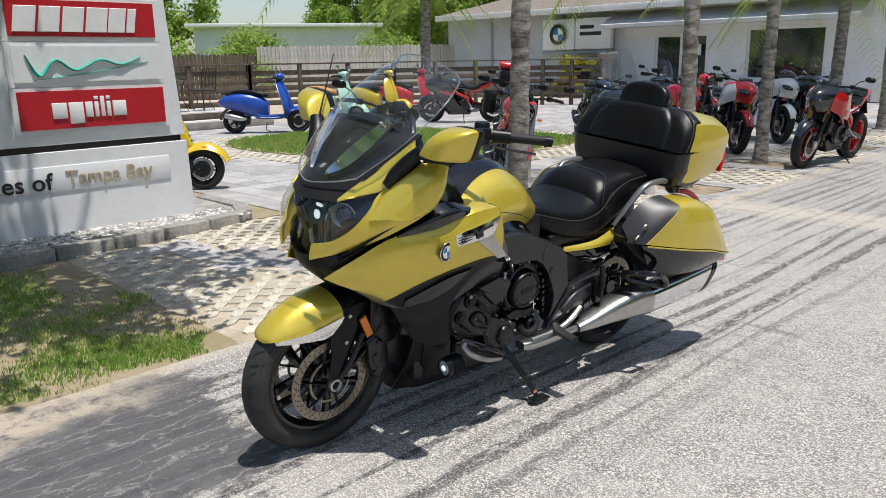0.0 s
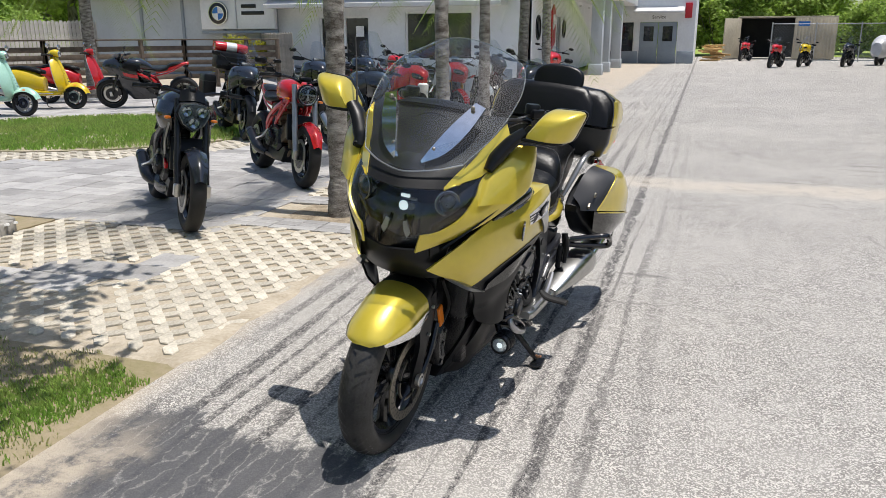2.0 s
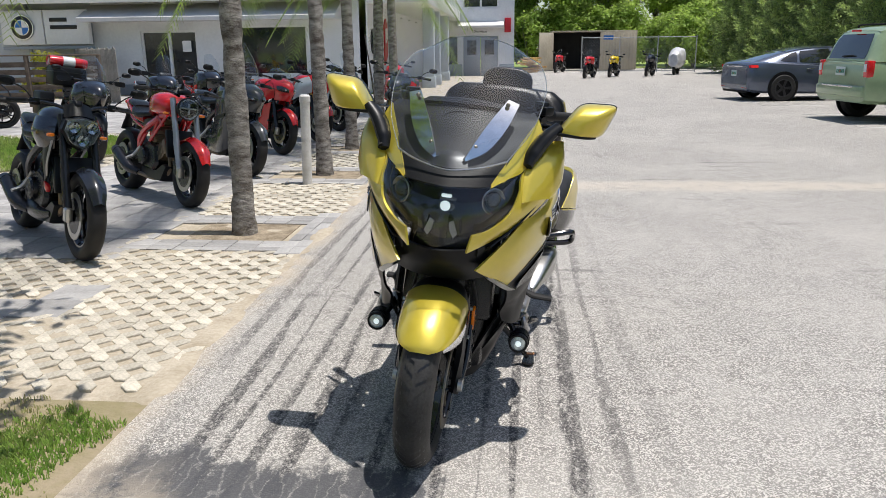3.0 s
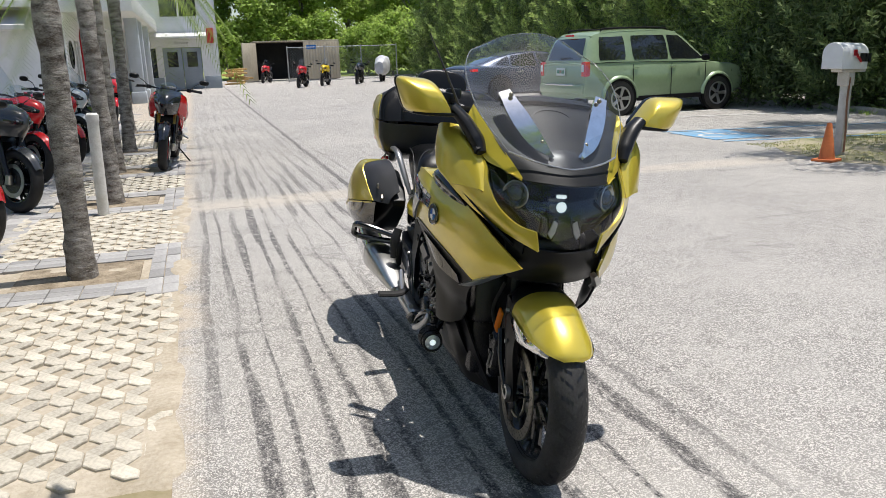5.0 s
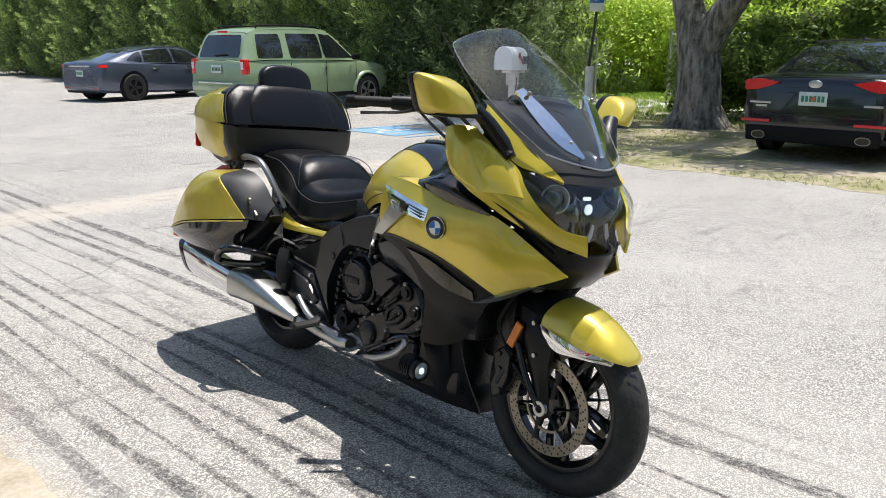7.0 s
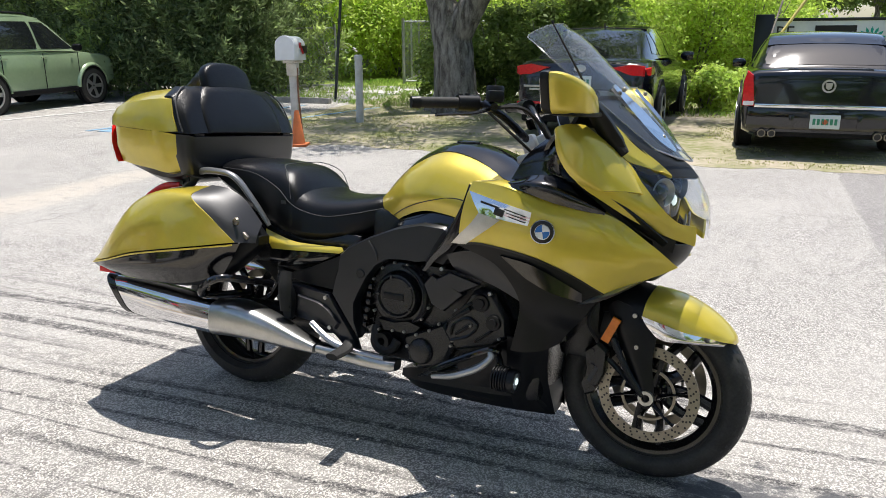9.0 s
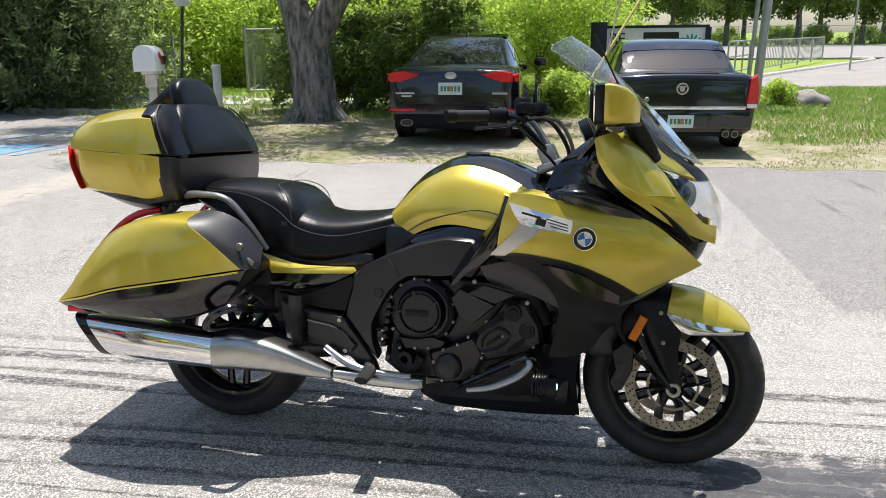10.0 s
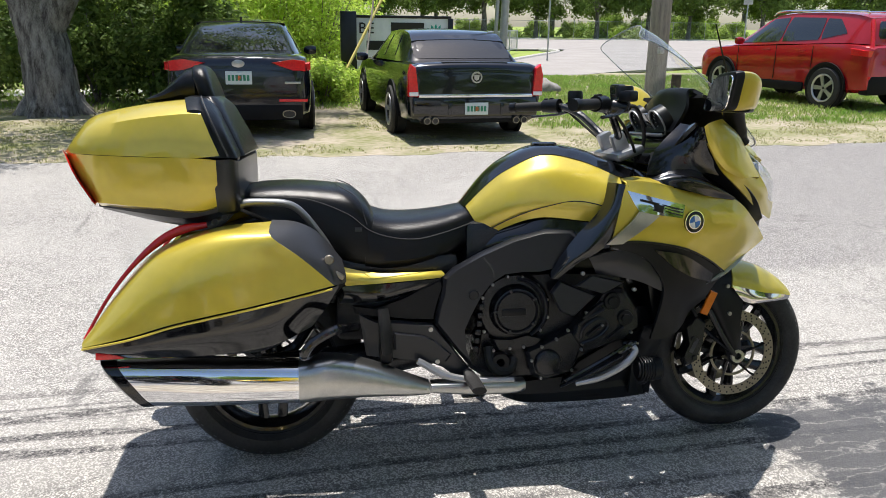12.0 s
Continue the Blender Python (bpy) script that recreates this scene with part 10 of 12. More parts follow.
for s in (-1, 1):
    bm = B(); spun(bm, [(0, 0.232), (0.062, 0.232), (0.066, 0.229), (0.070, 0.236), (0.075, 0.234), (0.083, 0.216), (0.086, 0.203), (0.112, 0.199), (0.121, 0.190), (0.123, 0.17), (0.0, 0.17)], (-0.843, 0, 0.524), "Y", 48)
    for v in bm.verts:
        v.co.y *= s
    bmesh.ops.recalc_face_normals(bm, faces=bm.faces)
    cov = part("clutch_cover", bm, CASTBLACK, hero, "round black engine cover ringed with bolts")
    bm = B(); box(bm, (0.080, 0.004, 0.024), (-0.852, 0.233 * s, 0.522), None, 0.002); part("emblem_bar", bm, SATIN, cov)
    for k in range(5):
        a = 0.6 + k * 1.2566
        bm = B(); box(bm, (0.016, 0.008, 0.010), (-0.843 + 0.070 * math.cos(a), 0.234 * s, 0.524 + 0.070 * math.sin(a)), Matrix.Rotation(-a, 4, "Y"), 0.002); part("cover_lug", bm, CASTBLACK, cov)
    for x, z in ((-0.954, 0.509), (-0.950, 0.566), (-0.944, 0.453), (-0.917, 0.609), (-0.868, 0.634), (-0.819, 0.631), (-0.766, 0.602), (-0.735, 0.553), (-0.732, 0.493), (-0.756, 0.450)):
        hex_bolt(cov, x, 0.202 * s, z)
    # crescent rib that carries the cover's front bolts
    bm = B(); pipe(bm, [(-0.843 + 0.103 * math.cos(a), 0.203 * s, 0.524 + 0.103 * math.sin(a)) for a in [1.5 - 0.28 * k for k in range(10)]], [0.010, 0.016, 0.018, 0.019, 0.019, 0.019, 0.018, 0.016, 0.013, 0.008], 8, 30, 0.5); part("cover_crescent", bm, GREYPLASTIC, cov)
    bm = B(); prism(bm, [(-0.925, 0.43), (-0.905, 0.39), (-0.83, 0.392), (-0.765, 0.40), (-0.745, 0.425), (-0.80, 0.44), (-0.86, 0.425)], 0.05, (0, 0.19 * s, 0), "XZ", 0.012); sump = part("sump_flange", bm, CASTBLACK, hero)
    for x, z in ((-0.915, 0.392), (-0.861, 0.396), (-0.815, 0.399)):
        hex_bolt(sump, x, 0.216 * s, z)
    bm = B(); prism(bm, [(-0.812, 0.388), (-0.716, 0.430), (-0.652, 0.459), (-0.615, 0.402), (-0.651, 0.306), (-0.752, 0.282), (-0.789, 0.305)], 0.055, (0, 0.205 * s, 0), "XZ", 0.014); low = part("lower_case", bm, CASTBLACK, hero, "cast black lower engine cover")
    for x, z in ((-0.791, 0.357), (-0.758, 0.402), (-0.709, 0.425), (-0.622, 0.405), (-0.760, 0.296), (-0.655, 0.318)):
        hex_bolt(low, x, 0.234 * s, z)
    bm = B(); spun(bm, [(0, 0.248), (0.036, 0.248), (0.042, 0.244), (0.046, 0.234), (0.048, 0.20), (0, 0.20)], (-0.738, 0, 0.347), "Y", 30)
    for v in bm.verts:
        v.co.y *= s
    bmesh.ops.recalc_face_normals(bm, faces=bm.faces)
    part("water_pump_cover", bm, CASTBLACK, low)
    bm = B(); prism(bm, [(-0.600, 0.520), (-0.555, 0.585), (-0.482, 0.584), (-0.432, 0.510), (-0.424, 0.450), (-0.478, 0.410), (-0.614, 0.372), (-0.660, 0.425), (-0.645, 0.470)], 0.06, (0, 0.205 * s, 0), "XZ", 0.014); head = part("cylinder_head", bm, CASTBLACK, hero, "black cylinder head cover")
    for x, z, r in ((-0.525, 0.548, 0.030), (-0.478, 0.490, 0.027)):
        bm = B(); spun(bm, [(0, 0.250), (r * 0.5, 0.250), (r * 0.55, 0.243), (r * 0.9, 0.243), (r, 0.236), (r, 0.22), (0, 0.22)], (x, 0, z), "Y", 24)
        for v in bm.verts:
            v.co.y *= s
        bmesh.ops.recalc_face_normals(bm, faces=bm.faces)
        part("coil_cap", bm, SATIN, head)
    bm = B(); pipe(bm, [(-0.625, 0.238 * s, 0.408), (-0.565, 0.240 * s, 0.432), (-0.535, 0.240 * s, 0.470), (-0.570, 0.240 * s, 0.492), (-0.618, 0.240 * s, 0.462), (-0.628, 0.238 * s, 0.425)], 0.005, 6, 30); part("rib_loop", bm, CASTBLACK, head)
    for x, z, w in ((-0.590, 0.520, 0.085), (-0.600, 0.500, 0.095), (-0.585, 0.450, 0.06), (-0.510, 0.440, 0.07)):
        bm = B(); box(bm, (w, 0.014, 0.011), (x, 0.240 * s, z), Matrix.Rotation(radians(-38), 4, "Y"), 0.004); part("rib", bm, SATIN, head)
    for x, z in ((-0.672, 0.455), (-0.557, 0.468), (-0.612, 0.512), (-0.625, 0.388), (-0.455, 0.440)):
        hex_bolt(head, x, 0.238 * s, z)
    bm = B(); pipe(bm, [(-0.60, 0.243 * s, 0.498), (-0.555, 0.252 * s, 0.527)], 0.006, 8, 4); part("connector", bm, SATIN, head)
    bm = B(); prism(bm, [(-0.704, 0.622), (-0.580, 0.570), (-0.654, 0.502), (-0.700, 0.520), (-0.733, 0.585)], 0.030, (0, 0.232 * s, 0), "XZ", 0.008); part("inner_cowl", bm, GREYPLASTIC, hero, "dark grey inner engine cowl")
    bm = B(); prism(bm, [(-0.668, 0.616), (-0.615, 0.648), (-0.505, 0.622), (-0.575, 0.586)], 0.018, (0, 0.286 * s, 0), "XZ", 0.008); facet = part("cowl_facet", bm, GREYPLASTIC, hero)
    hex_bolt(facet, -0.645, 0.290 * s, 0.655, 0.007); hex_bolt(facet, -0.473, 0.292 * s, 0.598, 0.007)
    bm = B(); pipe(bm, [(-0.93, 0.20 * s, 0.40), (-0.925, 0.225 * s, 0.35), (-0.895, 0.23 * s, 0.325), (-0.86, 0.22 * s, 0.33), (-0.845, 0.205 * s, 0.36)], 0.017, 8, 22); part("oil_hose", bm, RUBBER, hero)
    bm = B(); spun(bm, [(0.014, 0.018), (0.026, 0.018), (0.029, 0.010), (0.029, -0.02), (0.014, -0.02), (0.014, 0.018)], (-0.895, 0.215 * s, 0.355), "Y", 20); part("hose_union", bm, SATIN, hero)
    for k in range(6):
        bm = B(); box(bm, (0.018, 0.05, 0.020), (-0.975 + 0.004 * k, 0.195 * s, 0.40 + 0.028 * k), None, 0.004); part("fin", bm, CASTBLACK, hero)
# triangular cowl plate over the engine and the satin lower fairing
side_skin("engine_cowl", [[(-0.628, -0.296, 0.706), (-0.550, -0.308, 0.728), (-0.470, -0.312, 0.722), (-0.400, -0.302, 0.680)], [(-0.612, -0.292, 0.676), (-0.540, -0.303, 0.684), (-0.465, -0.306, 0.672), (-0.385, -0.296, 0.632)], [(-0.596, -0.276, 0.648), (-0.530, -0.284, 0.640), (-0.455, -0.288, 0.622), (-0.372, -0.282, 0.584)]], GREYPLASTIC, hero, 18, 10, 0.012, "dark grey engine cowl plate")
side_skin("lower_fairing", [[(-0.565, -0.332, 0.745), (-0.494, -0.337, 0.757), (-0.338, -0.320, 0.732), (-0.225, -0.275, 0.684), (-0.130, -0.219, 0.626)], [(-0.452, -0.324, 0.702), (-0.41, -0.318, 0.688), (-0.335, -0.305, 0.662), (-0.235, -0.270, 0.628), (-0.165, -0.225, 0.588)], [(-0.385, -0.305, 0.622), (-0.352, -0.298, 0.608), (-0.315, -0.285, 0.590), (-0.245, -0.258, 0.565), (-0.195, -0.220, 0.540)], [(-0.374, -0.288, 0.552), (-0.350, -0.276, 0.538), (-0.325, -0.262, 0.520), (-0.28, -0.240, 0.505), (-0.235, -0.205, 0.495)], [(-0.402, -0.272, 0.422), (-0.368, -0.266, 0.420), (-0.330, -0.254, 0.424), (-0.295, -0.238, 0.434), (-0.262, -0.212, 0.452)]], SATIN, hero, 20, 24, 0.009, "satin black lower fairing")
side_skin("fairing_vent", [[(-0.43, -0.336, 0.732), (-0.32, -0.322, 0.708), (-0.19, -0.262, 0.634)], [(-0.35, -0.318, 0.668), (-0.28, -0.298, 0.632), (-0.19, -0.252, 0.604)]], GLOSSBLACK, hero, 14, 4, 0.006, "gloss black side vent", True)
side_skin("belly_side", [[(-0.62, -0.195, 0.33), (-0.50, -0.205, 0.40), (-0.40, -0.225, 0.45), (-0.30, -0.195, 0.455)], [(-0.66, -0.175, 0.26), (-0.52, -0.185, 0.30), (-0.40, -0.175, 0.32), (-0.318, -0.13, 0.31)], [(-0.70, -0.15, 0.20), (-0.55, -0.15, 0.188), (-0.40, -0.11, 0.178), (-0.304, -0.057, 0.153)]], SATIN, hero, 20, 16, 0.008, "smooth black side of the belly pan")
side_skin("front_deflector", [[(-0.42, -0.26, 0.46), (-0.37, -0.245, 0.45), (-0.315, -0.225, 0.44)], [(-0.43, -0.22, 0.37), (-0.39, -0.205, 0.355), (-0.35, -0.18, 0.345)], [(-0.43, -0.19, 0.28), (-0.395, -0.17, 0.265), (-0.362, -0.13, 0.26)], [(-0.42, -0.15, 0.19), (-0.37, -0.12, 0.172), (-0.314, -0.05, 0.158)]], SATIN, hero, 10, 18, 0.008)
bm = B()
loft(bm, [[(x, -w, zt), (x, -w * 1.05, (zt + zb) / 2), (x, -w * 0.8, zb), (x, 0, zb - 0.008), (x, w * 0.8, zb), (x, w * 1.05, (zt + zb) / 2), (x, w, zt), (x, 0, zt)] for x, w, zt, zb in ((-0.86, 0.13, 0.235, 0.19), (-0.78, 0.16, 0.26, 0.172), (-0.60, 0.165, 0.275, 0.168), (-0.45, 0.15, 0.28, 0.166), (-0.36, 0.11, 0.27, 0.160), (-0.318, 0.07, 0.21, 0.150))], 24)
part("belly_pan", bm, SATIN, hero, "black belly pan")
bm = B(); box(bm, (0.10, 0.34, 0.34), (-0.33, 0, 0.60), pose(0, 0, 0, 0, -12, 0), 0.02); box(bm, (0.26, 0.22, 0.16), (-0.16, 0, 0.73), None, 0.03); box(bm, (0.14, 0.16, 0.3), (-0.24, 0, 0.52), None, 0.03); box(bm, (0.10, 0.30, 0.30), (-0.385, 0, 0.36), None, 0.03); part("radiator", bm, CASTBLACK, hero)
bm = B(); skin(bm, [across([(-0.02, -0.16, 0.80), (0.04, -0.10, 0.79), (0.075, 0, 0.785)]), across([(-0.02, -0.15, 0.75), (0.03, -0.09, 0.735), (0.05, 0, 0.73)]), across([(-0.06, -0.17, 0.69), (-0.03, -0.09, 0.672), (-0.02, 0, 0.668)])], 17, 10, 0.01); part("chin", bm, SATIN, hero)
for s in (-1, 1):
    bm = B(); loft(bm, [[(-0.015, 0.148 * s, 0.702), (-0.015, 0.165 * s, 0.690), (-0.030, 0.160 * s, 0.675), (-0.035, 0.142 * s, 0.688)], [(-0.10, 0.205 * s, 0.655), (-0.10, 0.222 * s, 0.640), (-0.115, 0.212 * s, 0.622), (-0.12, 0.195 * s, 0.636)], [(-0.205, 0.235 * s, 0.610), (-0.205, 0.25 * s, 0.597), (-0.21, 0.24 * s, 0.585), (-0.215, 0.228 * s, 0.597)]], 12); part("turn_signal", bm, SILVER, hero, "clear front turn signal strip")

# exhaust, both sides
for s in (-1, 1):
    ex = new("exhaust"); ex.parent = hero
    def ring(x, y, z, w, h, lean=0.0):
        return [(x + lean * (q[2] - z), q[1], q[2]) for q in oval((x, y * s, z), w, h, 24, 3.2)]
    bm = B(); loft(bm, [ring(-2.035, 0.318, 0.386, 0.060, 0.072, -0.8), ring(-1.80, 0.326, 0.378, 0.064, 0.070, -0.2), ring(-1.528, 0.330, 0.366, 0.062, 0.062)], 20); part("muffler", bm, CHROME, ex, "polished chrome muffler")
    bm = B(); loft(bm, [ring(-2.05, 0.318, 0.386, 0.046, 0.056, -0.8), ring(-2.036, 0.318, 0.386, 0.062, 0.074, -0.8), ring(-2.030, 0.318, 0.386, 0.064, 0.076, -0.8), ring(-2.00, 0.32, 0.385, 0.062, 0.073, -0.7)], 10); part("muffler_end", bm, GLOSSBLACK, ex)
    bm = B(); loft(bm, [ring(-1.535, 0.330, 0.367, 0.065, 0.065), ring(-1.44, 0.322, 0.372, 0.068, 0.066), ring(-1.32, 0.305, 0.352, 0.060, 0.052), ring(-1.20, 0.285, 0.318, 0.045, 0.030), ring(-1.135, 0.270, 0.300, 0.036, 0.018)], 24); part("heat_shield", bm, SILVER, ex, "satin silver heat shield")
    bm = B(); loft(bm, [ring(-1.13, 0.265, 0.300, 0.03, 0.016), ring(-1.0, 0.255, 0.290, 0.036, 0.024), ring(-0.86, 0.25, 0.284, 0.034, 0.022), ring(-0.82, 0.245, 0.285, 0.026, 0.018)], 14); part("pipe_shield", bm, SILVER, ex)
    bm = B(); spun(bm, [(0, -0.01), (0.010, -0.01), (0.010, 0.01), (0, 0.01)], (-1.15, 0.30 * s, 0.302), "Y", 12); part("shield_bolt", bm, SILVER, ex)
    # foot peg, pillion peg
    bm = B(); pipe(bm, [(-1.01, 0.26 * s, 0.345), (-1.00, 0.30 * s, 0.325), (-0.995, 0.39 * s, 0.322)], [0.016, 0.026, 0.024], 10, 12, 0.5); part("foot_peg", bm, RUBBER, hero, "rubber-topped foot peg")
    bm = B(); pipe(bm, [(-1.17, 0.262 * s, 0.385), (-1.08, 0.272 * s, 0.335), (-0.98, 0.275 * s, 0.315), (-0.86, 0.272 * s, 0.31)], [0.011, 0.013, 0.011, 0.009], 8, 18); part("pedal", bm, ALU, hero, "grey alloy foot pedal")
    bm = B(); pipe(bm, [(-1.278, 0.27 * s, 0.56), (-1.272, 0.285 * s, 0.50), (-1.268, 0.285 * s, 0.42)], [0.022, 0.026, 0.020], 10, 12, 0.55); part("pillion_peg", bm, RUBBER, hero)
    # highway peg loop and fog lamp
    bm = B(); pipe(bm, [(-0.62, 0.17 * s, 0.30), (-0.69, 0.27 * s, 0.292), (-0.62, 0.295 * s, 0.338), (-0.52, 0.295 * s, 0.392), (-0.468, 0.282 * s, 0.414), (-0.447, 0.26 * s, 0.405), (-0.47, 0.20 * s, 0.40)], 0.011, 10, 40); part("engine_guard", bm, GLOSSBLACK, hero, "black tubular engine guard")
    bm = B(); pipe(bm, [(-0.66, 0.295 * s, 0.294), (-0.58, 0.305 * s, 0.315), (-0.50, 0.300 * s, 0.352), (-0.462, 0.290 * s, 0.388), (-0.466, 0.284 * s, 0.408)], [0.010, 0.013, 0.013, 0.012, 0.009], 10, 26); part("guard_sleeve", bm, ALU, hero, "bright alloy tube of the engine guard")
    bm = B(); pipe(bm, [(-0.71, 0.29 * s, 0.284), (-0.60, 0.325 * s, 0.350), (-0.52, 0.325 * s, 0.392)], [0.012, 0.020, 0.014], 8, 12, 0.35); part("highway_peg", bm, CASTBLACK, hero)
    fl = B(); spun(fl, [(0, 0), (0.026, 0), (0.036, 0.02), (0.038, 0.075), (0.034, 0.08), (0.032, 0.074), (0, 0.074)], (-0.45, 0.282 * s, 0.327), "X", 24); lamp = part("fog_lamp", fl, SATIN, hero, "small black fog lamp with a lit lens")
    for k in range(6):
        bm = B(); spun(bm, [(0.030, 0), (0.041, 0), (0.041, 0.004), (0.030, 0.004), (0.030, 0)], (-0.445 + 0.009 * k, 0.282 * s, 0.327), "X", 20); part("cooling_fin", bm, SATIN, lamp)
    bm = B(); spun(bm, [(0, 0.006), (0.012, 0.005), (0.024, 0.003), (0.033, 0), (0, 0)], (-0.376, 0.282 * s, 0.327), "X", 24); part("lamp_lens", bm, material_glass, lamp)
    bm = B(); spun(bm, [(0, 0.008), (0.010, 0.006), (0.013, 0), (0, 0)], (-0.374, 0.282 * s, 0.327), "X", 18); part("lamp_core", bm, LAMPWHITE, lamp)
    bm = B(); spun(bm, [(0.029, 0.004), (0.036, 0.004), (0.037, -0.004), (0.029, -0.002), (0.029, 0.004)], (-0.374, 0.282 * s, 0.327), "X", 24); part("lamp_bezel", bm, SATIN, lamp)
    bm = B(); pipe(bm, [(-0.43, 0.26 * s, 0.35), (-0.47, 0.22 * s, 0.40)], 0.012, 8, 6); part("lamp_bracket", bm, CASTBLACK, lamp)
    # pannier guard loop
    bm = B(); pipe(bm, [(-1.36, 0.25 * s, 0.50), (-1.40, 0.38 * s, 0.535), (-1.435, 0.445 * s, 0.545), (-1.49, 0.452 * s, 0.515), (-1.515, 0.445 * s, 0.478), (-1.50, 0.38 * s, 0.462), (-1.46, 0.26 * s, 0.455)], 0.014, 10, 40); part("pannier_guard", bm, GLOSSBLACK, hero, "black tubular pannier guard")

# side stand
bm = B(); pipe(bm, [(-0.80, 0.14, 0.26), (-0.83, 0.22, 0.19), (-0.872, 0.318, 0.070)], [0.016, 0.013, 0.011], 10, 14); part("side_stand", bm, CASTBLACK, hero, "black side stand leg")
bm = B(); prism(bm, [(-0.055, -0.022), (0.03, -0.028), (0.05, 0), (0.03, 0.028), (-0.055, 0.022)], 0.012, (-0.875, 0.325, 0.052), "XY", 0.003, Matrix.Rotation(radians(6.5), 3, "X")); part("stand_foot", bm, CASTBLACK, hero)
bm = B(); pipe(bm, [(-0.875, 0.312, 0.085), (-0.84, 0.335, 0.10), (-0.83, 0.345, 0.11)], 0.006, 6, 8); part("stand_tang", bm, RUST, hero)

# panniers
for s in (-1, 1):
    case = new("pannier"); case.parent = hero
    def sec(x, y, hw, z0, z1):
        return oval((x, y * s, (z0 + z1) / 2), hw, (z1 - z0) / 2, 28, 7.0)
    bm = B(); loft(bm, [sec(-2.125, 0.355, 0.030, 0.498, 0.522), sec(-2.02, 0.330, 0.072, 0.485, 0.615), sec(-1.86, 0.322, 0.096, 0.475, 0.735), sec(-1.65, 0.316, 0.098, 0.474, 0.795), sec(-1.56, 0.300, 0.080, 0.500, 0.780), sec(-1.50, 0.285, 0.062, 0.540, 0.760), sec(-1.45, 0.268, 0.048, 0.585, 0.730), sec(-1.405, 0.258, 0.036, 0.632, 0.685), sec(-1.392, 0.255, 0.030, 0.645, 0.675)], 36)
    part("case_body", bm, SATIN, case, "dark grey pannier body")
    rows = [[(-2.128, -0.330, 0.530), (-2.04, -0.300, 0.655), (-1.95, -0.285, 0.752), (-1.86, -0.280, 0.800), (-1.74, -0.285, 0.832), (-1.598, -0.298, 0.845)],
            [(-2.130, -0.360, 0.526), (-2.03, -0.375, 0.645), (-1.94, -0.385, 0.735), (-1.86, -0.392, 0.785), (-1.74, -0.402, 0.820), (-1.596, -0.410, 0.818)],
            [(-2.128, -0.382, 0.520), (-2.01, -0.422, 0.600), (-1.91, -0.440, 0.672), (-1.82, -0.448, 0.715), (-1.70, -0.442, 0.748), (-1.510, -0.406, 0.748)],
            [(-2.124, -0.395, 0.514), (-1.99, -0.438, 0.550), (-1.87, -0.452, 0.585), (-1.76, -0.456, 0.608), (-1.62, -0.440, 0.632), (-1.424, -0.380, 0.664)]]
    bm = B(); skin(bm, [mirrored(r, s) for r in rows], 28, 22, 0.010); part("gold_lid", bm, GOLD, case, "gold pannier lid")
    bm = B(); skin(bm, [mirrored([(-2.126, -0.399, 0.511), (-1.99, -0.443, 0.544), (-1.87, -0.457, 0.579), (-1.76, -0.461, 0.602), (-1.62, -0.445, 0.626), (-1.430, -0.387, 0.656)], s), mirrored([(-2.126, -0.397, 0.506), (-1.99, -0.441, 0.539), (-1.87, -0.455, 0.574), (-1.76, -0.459, 0.597), (-1.62, -0.443, 0.621), (-1.430, -0.385, 0.651)], s)], 24, 2, 0.004, 1, True); part("gold_pinstripe", bm, GOLD, case)
    bm = B(); skin(bm, [mirrored(r, s) for r in ([(-2.128, -0.392, 0.508), (-1.99, -0.436, 0.538), (-1.76, -0.452, 0.596), (-1.55, -0.424, 0.636), (-1.41, -0.368, 0.66)], [(-2.10, -0.388, 0.492), (-1.99, -0.432, 0.510), (-1.76, -0.450, 0.545), (-1.58, -0.424, 0.575), (-1.44, -0.366, 0.610)], [(-2.08, -0.36, 0.478), (-1.97, -0.405, 0.480), (-1.76, -0.420, 0.484), (-1.60, -0.405, 0.500), (-1.49, -0.36, 0.54)])], 22, 10, 0.008); part("lower_shell", bm, GLOSSBLACK, case, "gloss black lower shell")
    bm = B(); skin(bm, [mirrored(r, s) for r in ([(-1.600, -0.295, 0.849), (-1.530, -0.285, 0.840), (-1.465, -0.270, 0.802), (-1.400, -0.255, 0.720)], [(-1.598, -0.408, 0.816), (-1.530, -0.362, 0.806), (-1.460, -0.328, 0.766), (-1.392, -0.285, 0.695)], [(-1.510, -0.404, 0.746), (-1.470, -0.380, 0.736), (-1.430, -0.350, 0.712), (-1.388, -0.300, 0.676)], [(-1.427, -0.379, 0.664), (-1.415, -0.362, 0.662), (-1.400, -0.338, 0.660), (-1.388, -0.306, 0.656)])], 16, 16, 0.008); part("front_cover", bm, COVERGREY, case, "dark grey front cover with lock")
    bm = B(); spun(bm, [(0, 0.004), (0.008, 0.004), (0.008, 0.007), (0.012, 0.007), (0.015, 0.0), (0, 0)], (-1.437, 0, 0.735), "Y", 24)
    for v in bm.verts:
        v.co.y = s * (v.co.y + 0.353)
    bmesh.ops.recalc_face_normals(bm, faces=bm.faces); part("lock", bm, STEEL, case, "round steel lock")
    bm = B(); box(bm, (0.03, 0.012, 0.016), (-1.408, 0.338 * s, 0.684), pose(0, 0, 0, 0, 35, 0), 0.003); part("latch", bm, STEEL, case)
    bm = B(); box(bm, (0.075, 0.012, 0.028), (-2.055, 0.385 * s, 0.488), pose(0, 0, 0, 0, 3, 12 * -s), 0.004); part("rear_reflector", bm, REDLENS, case, "red rear reflector")
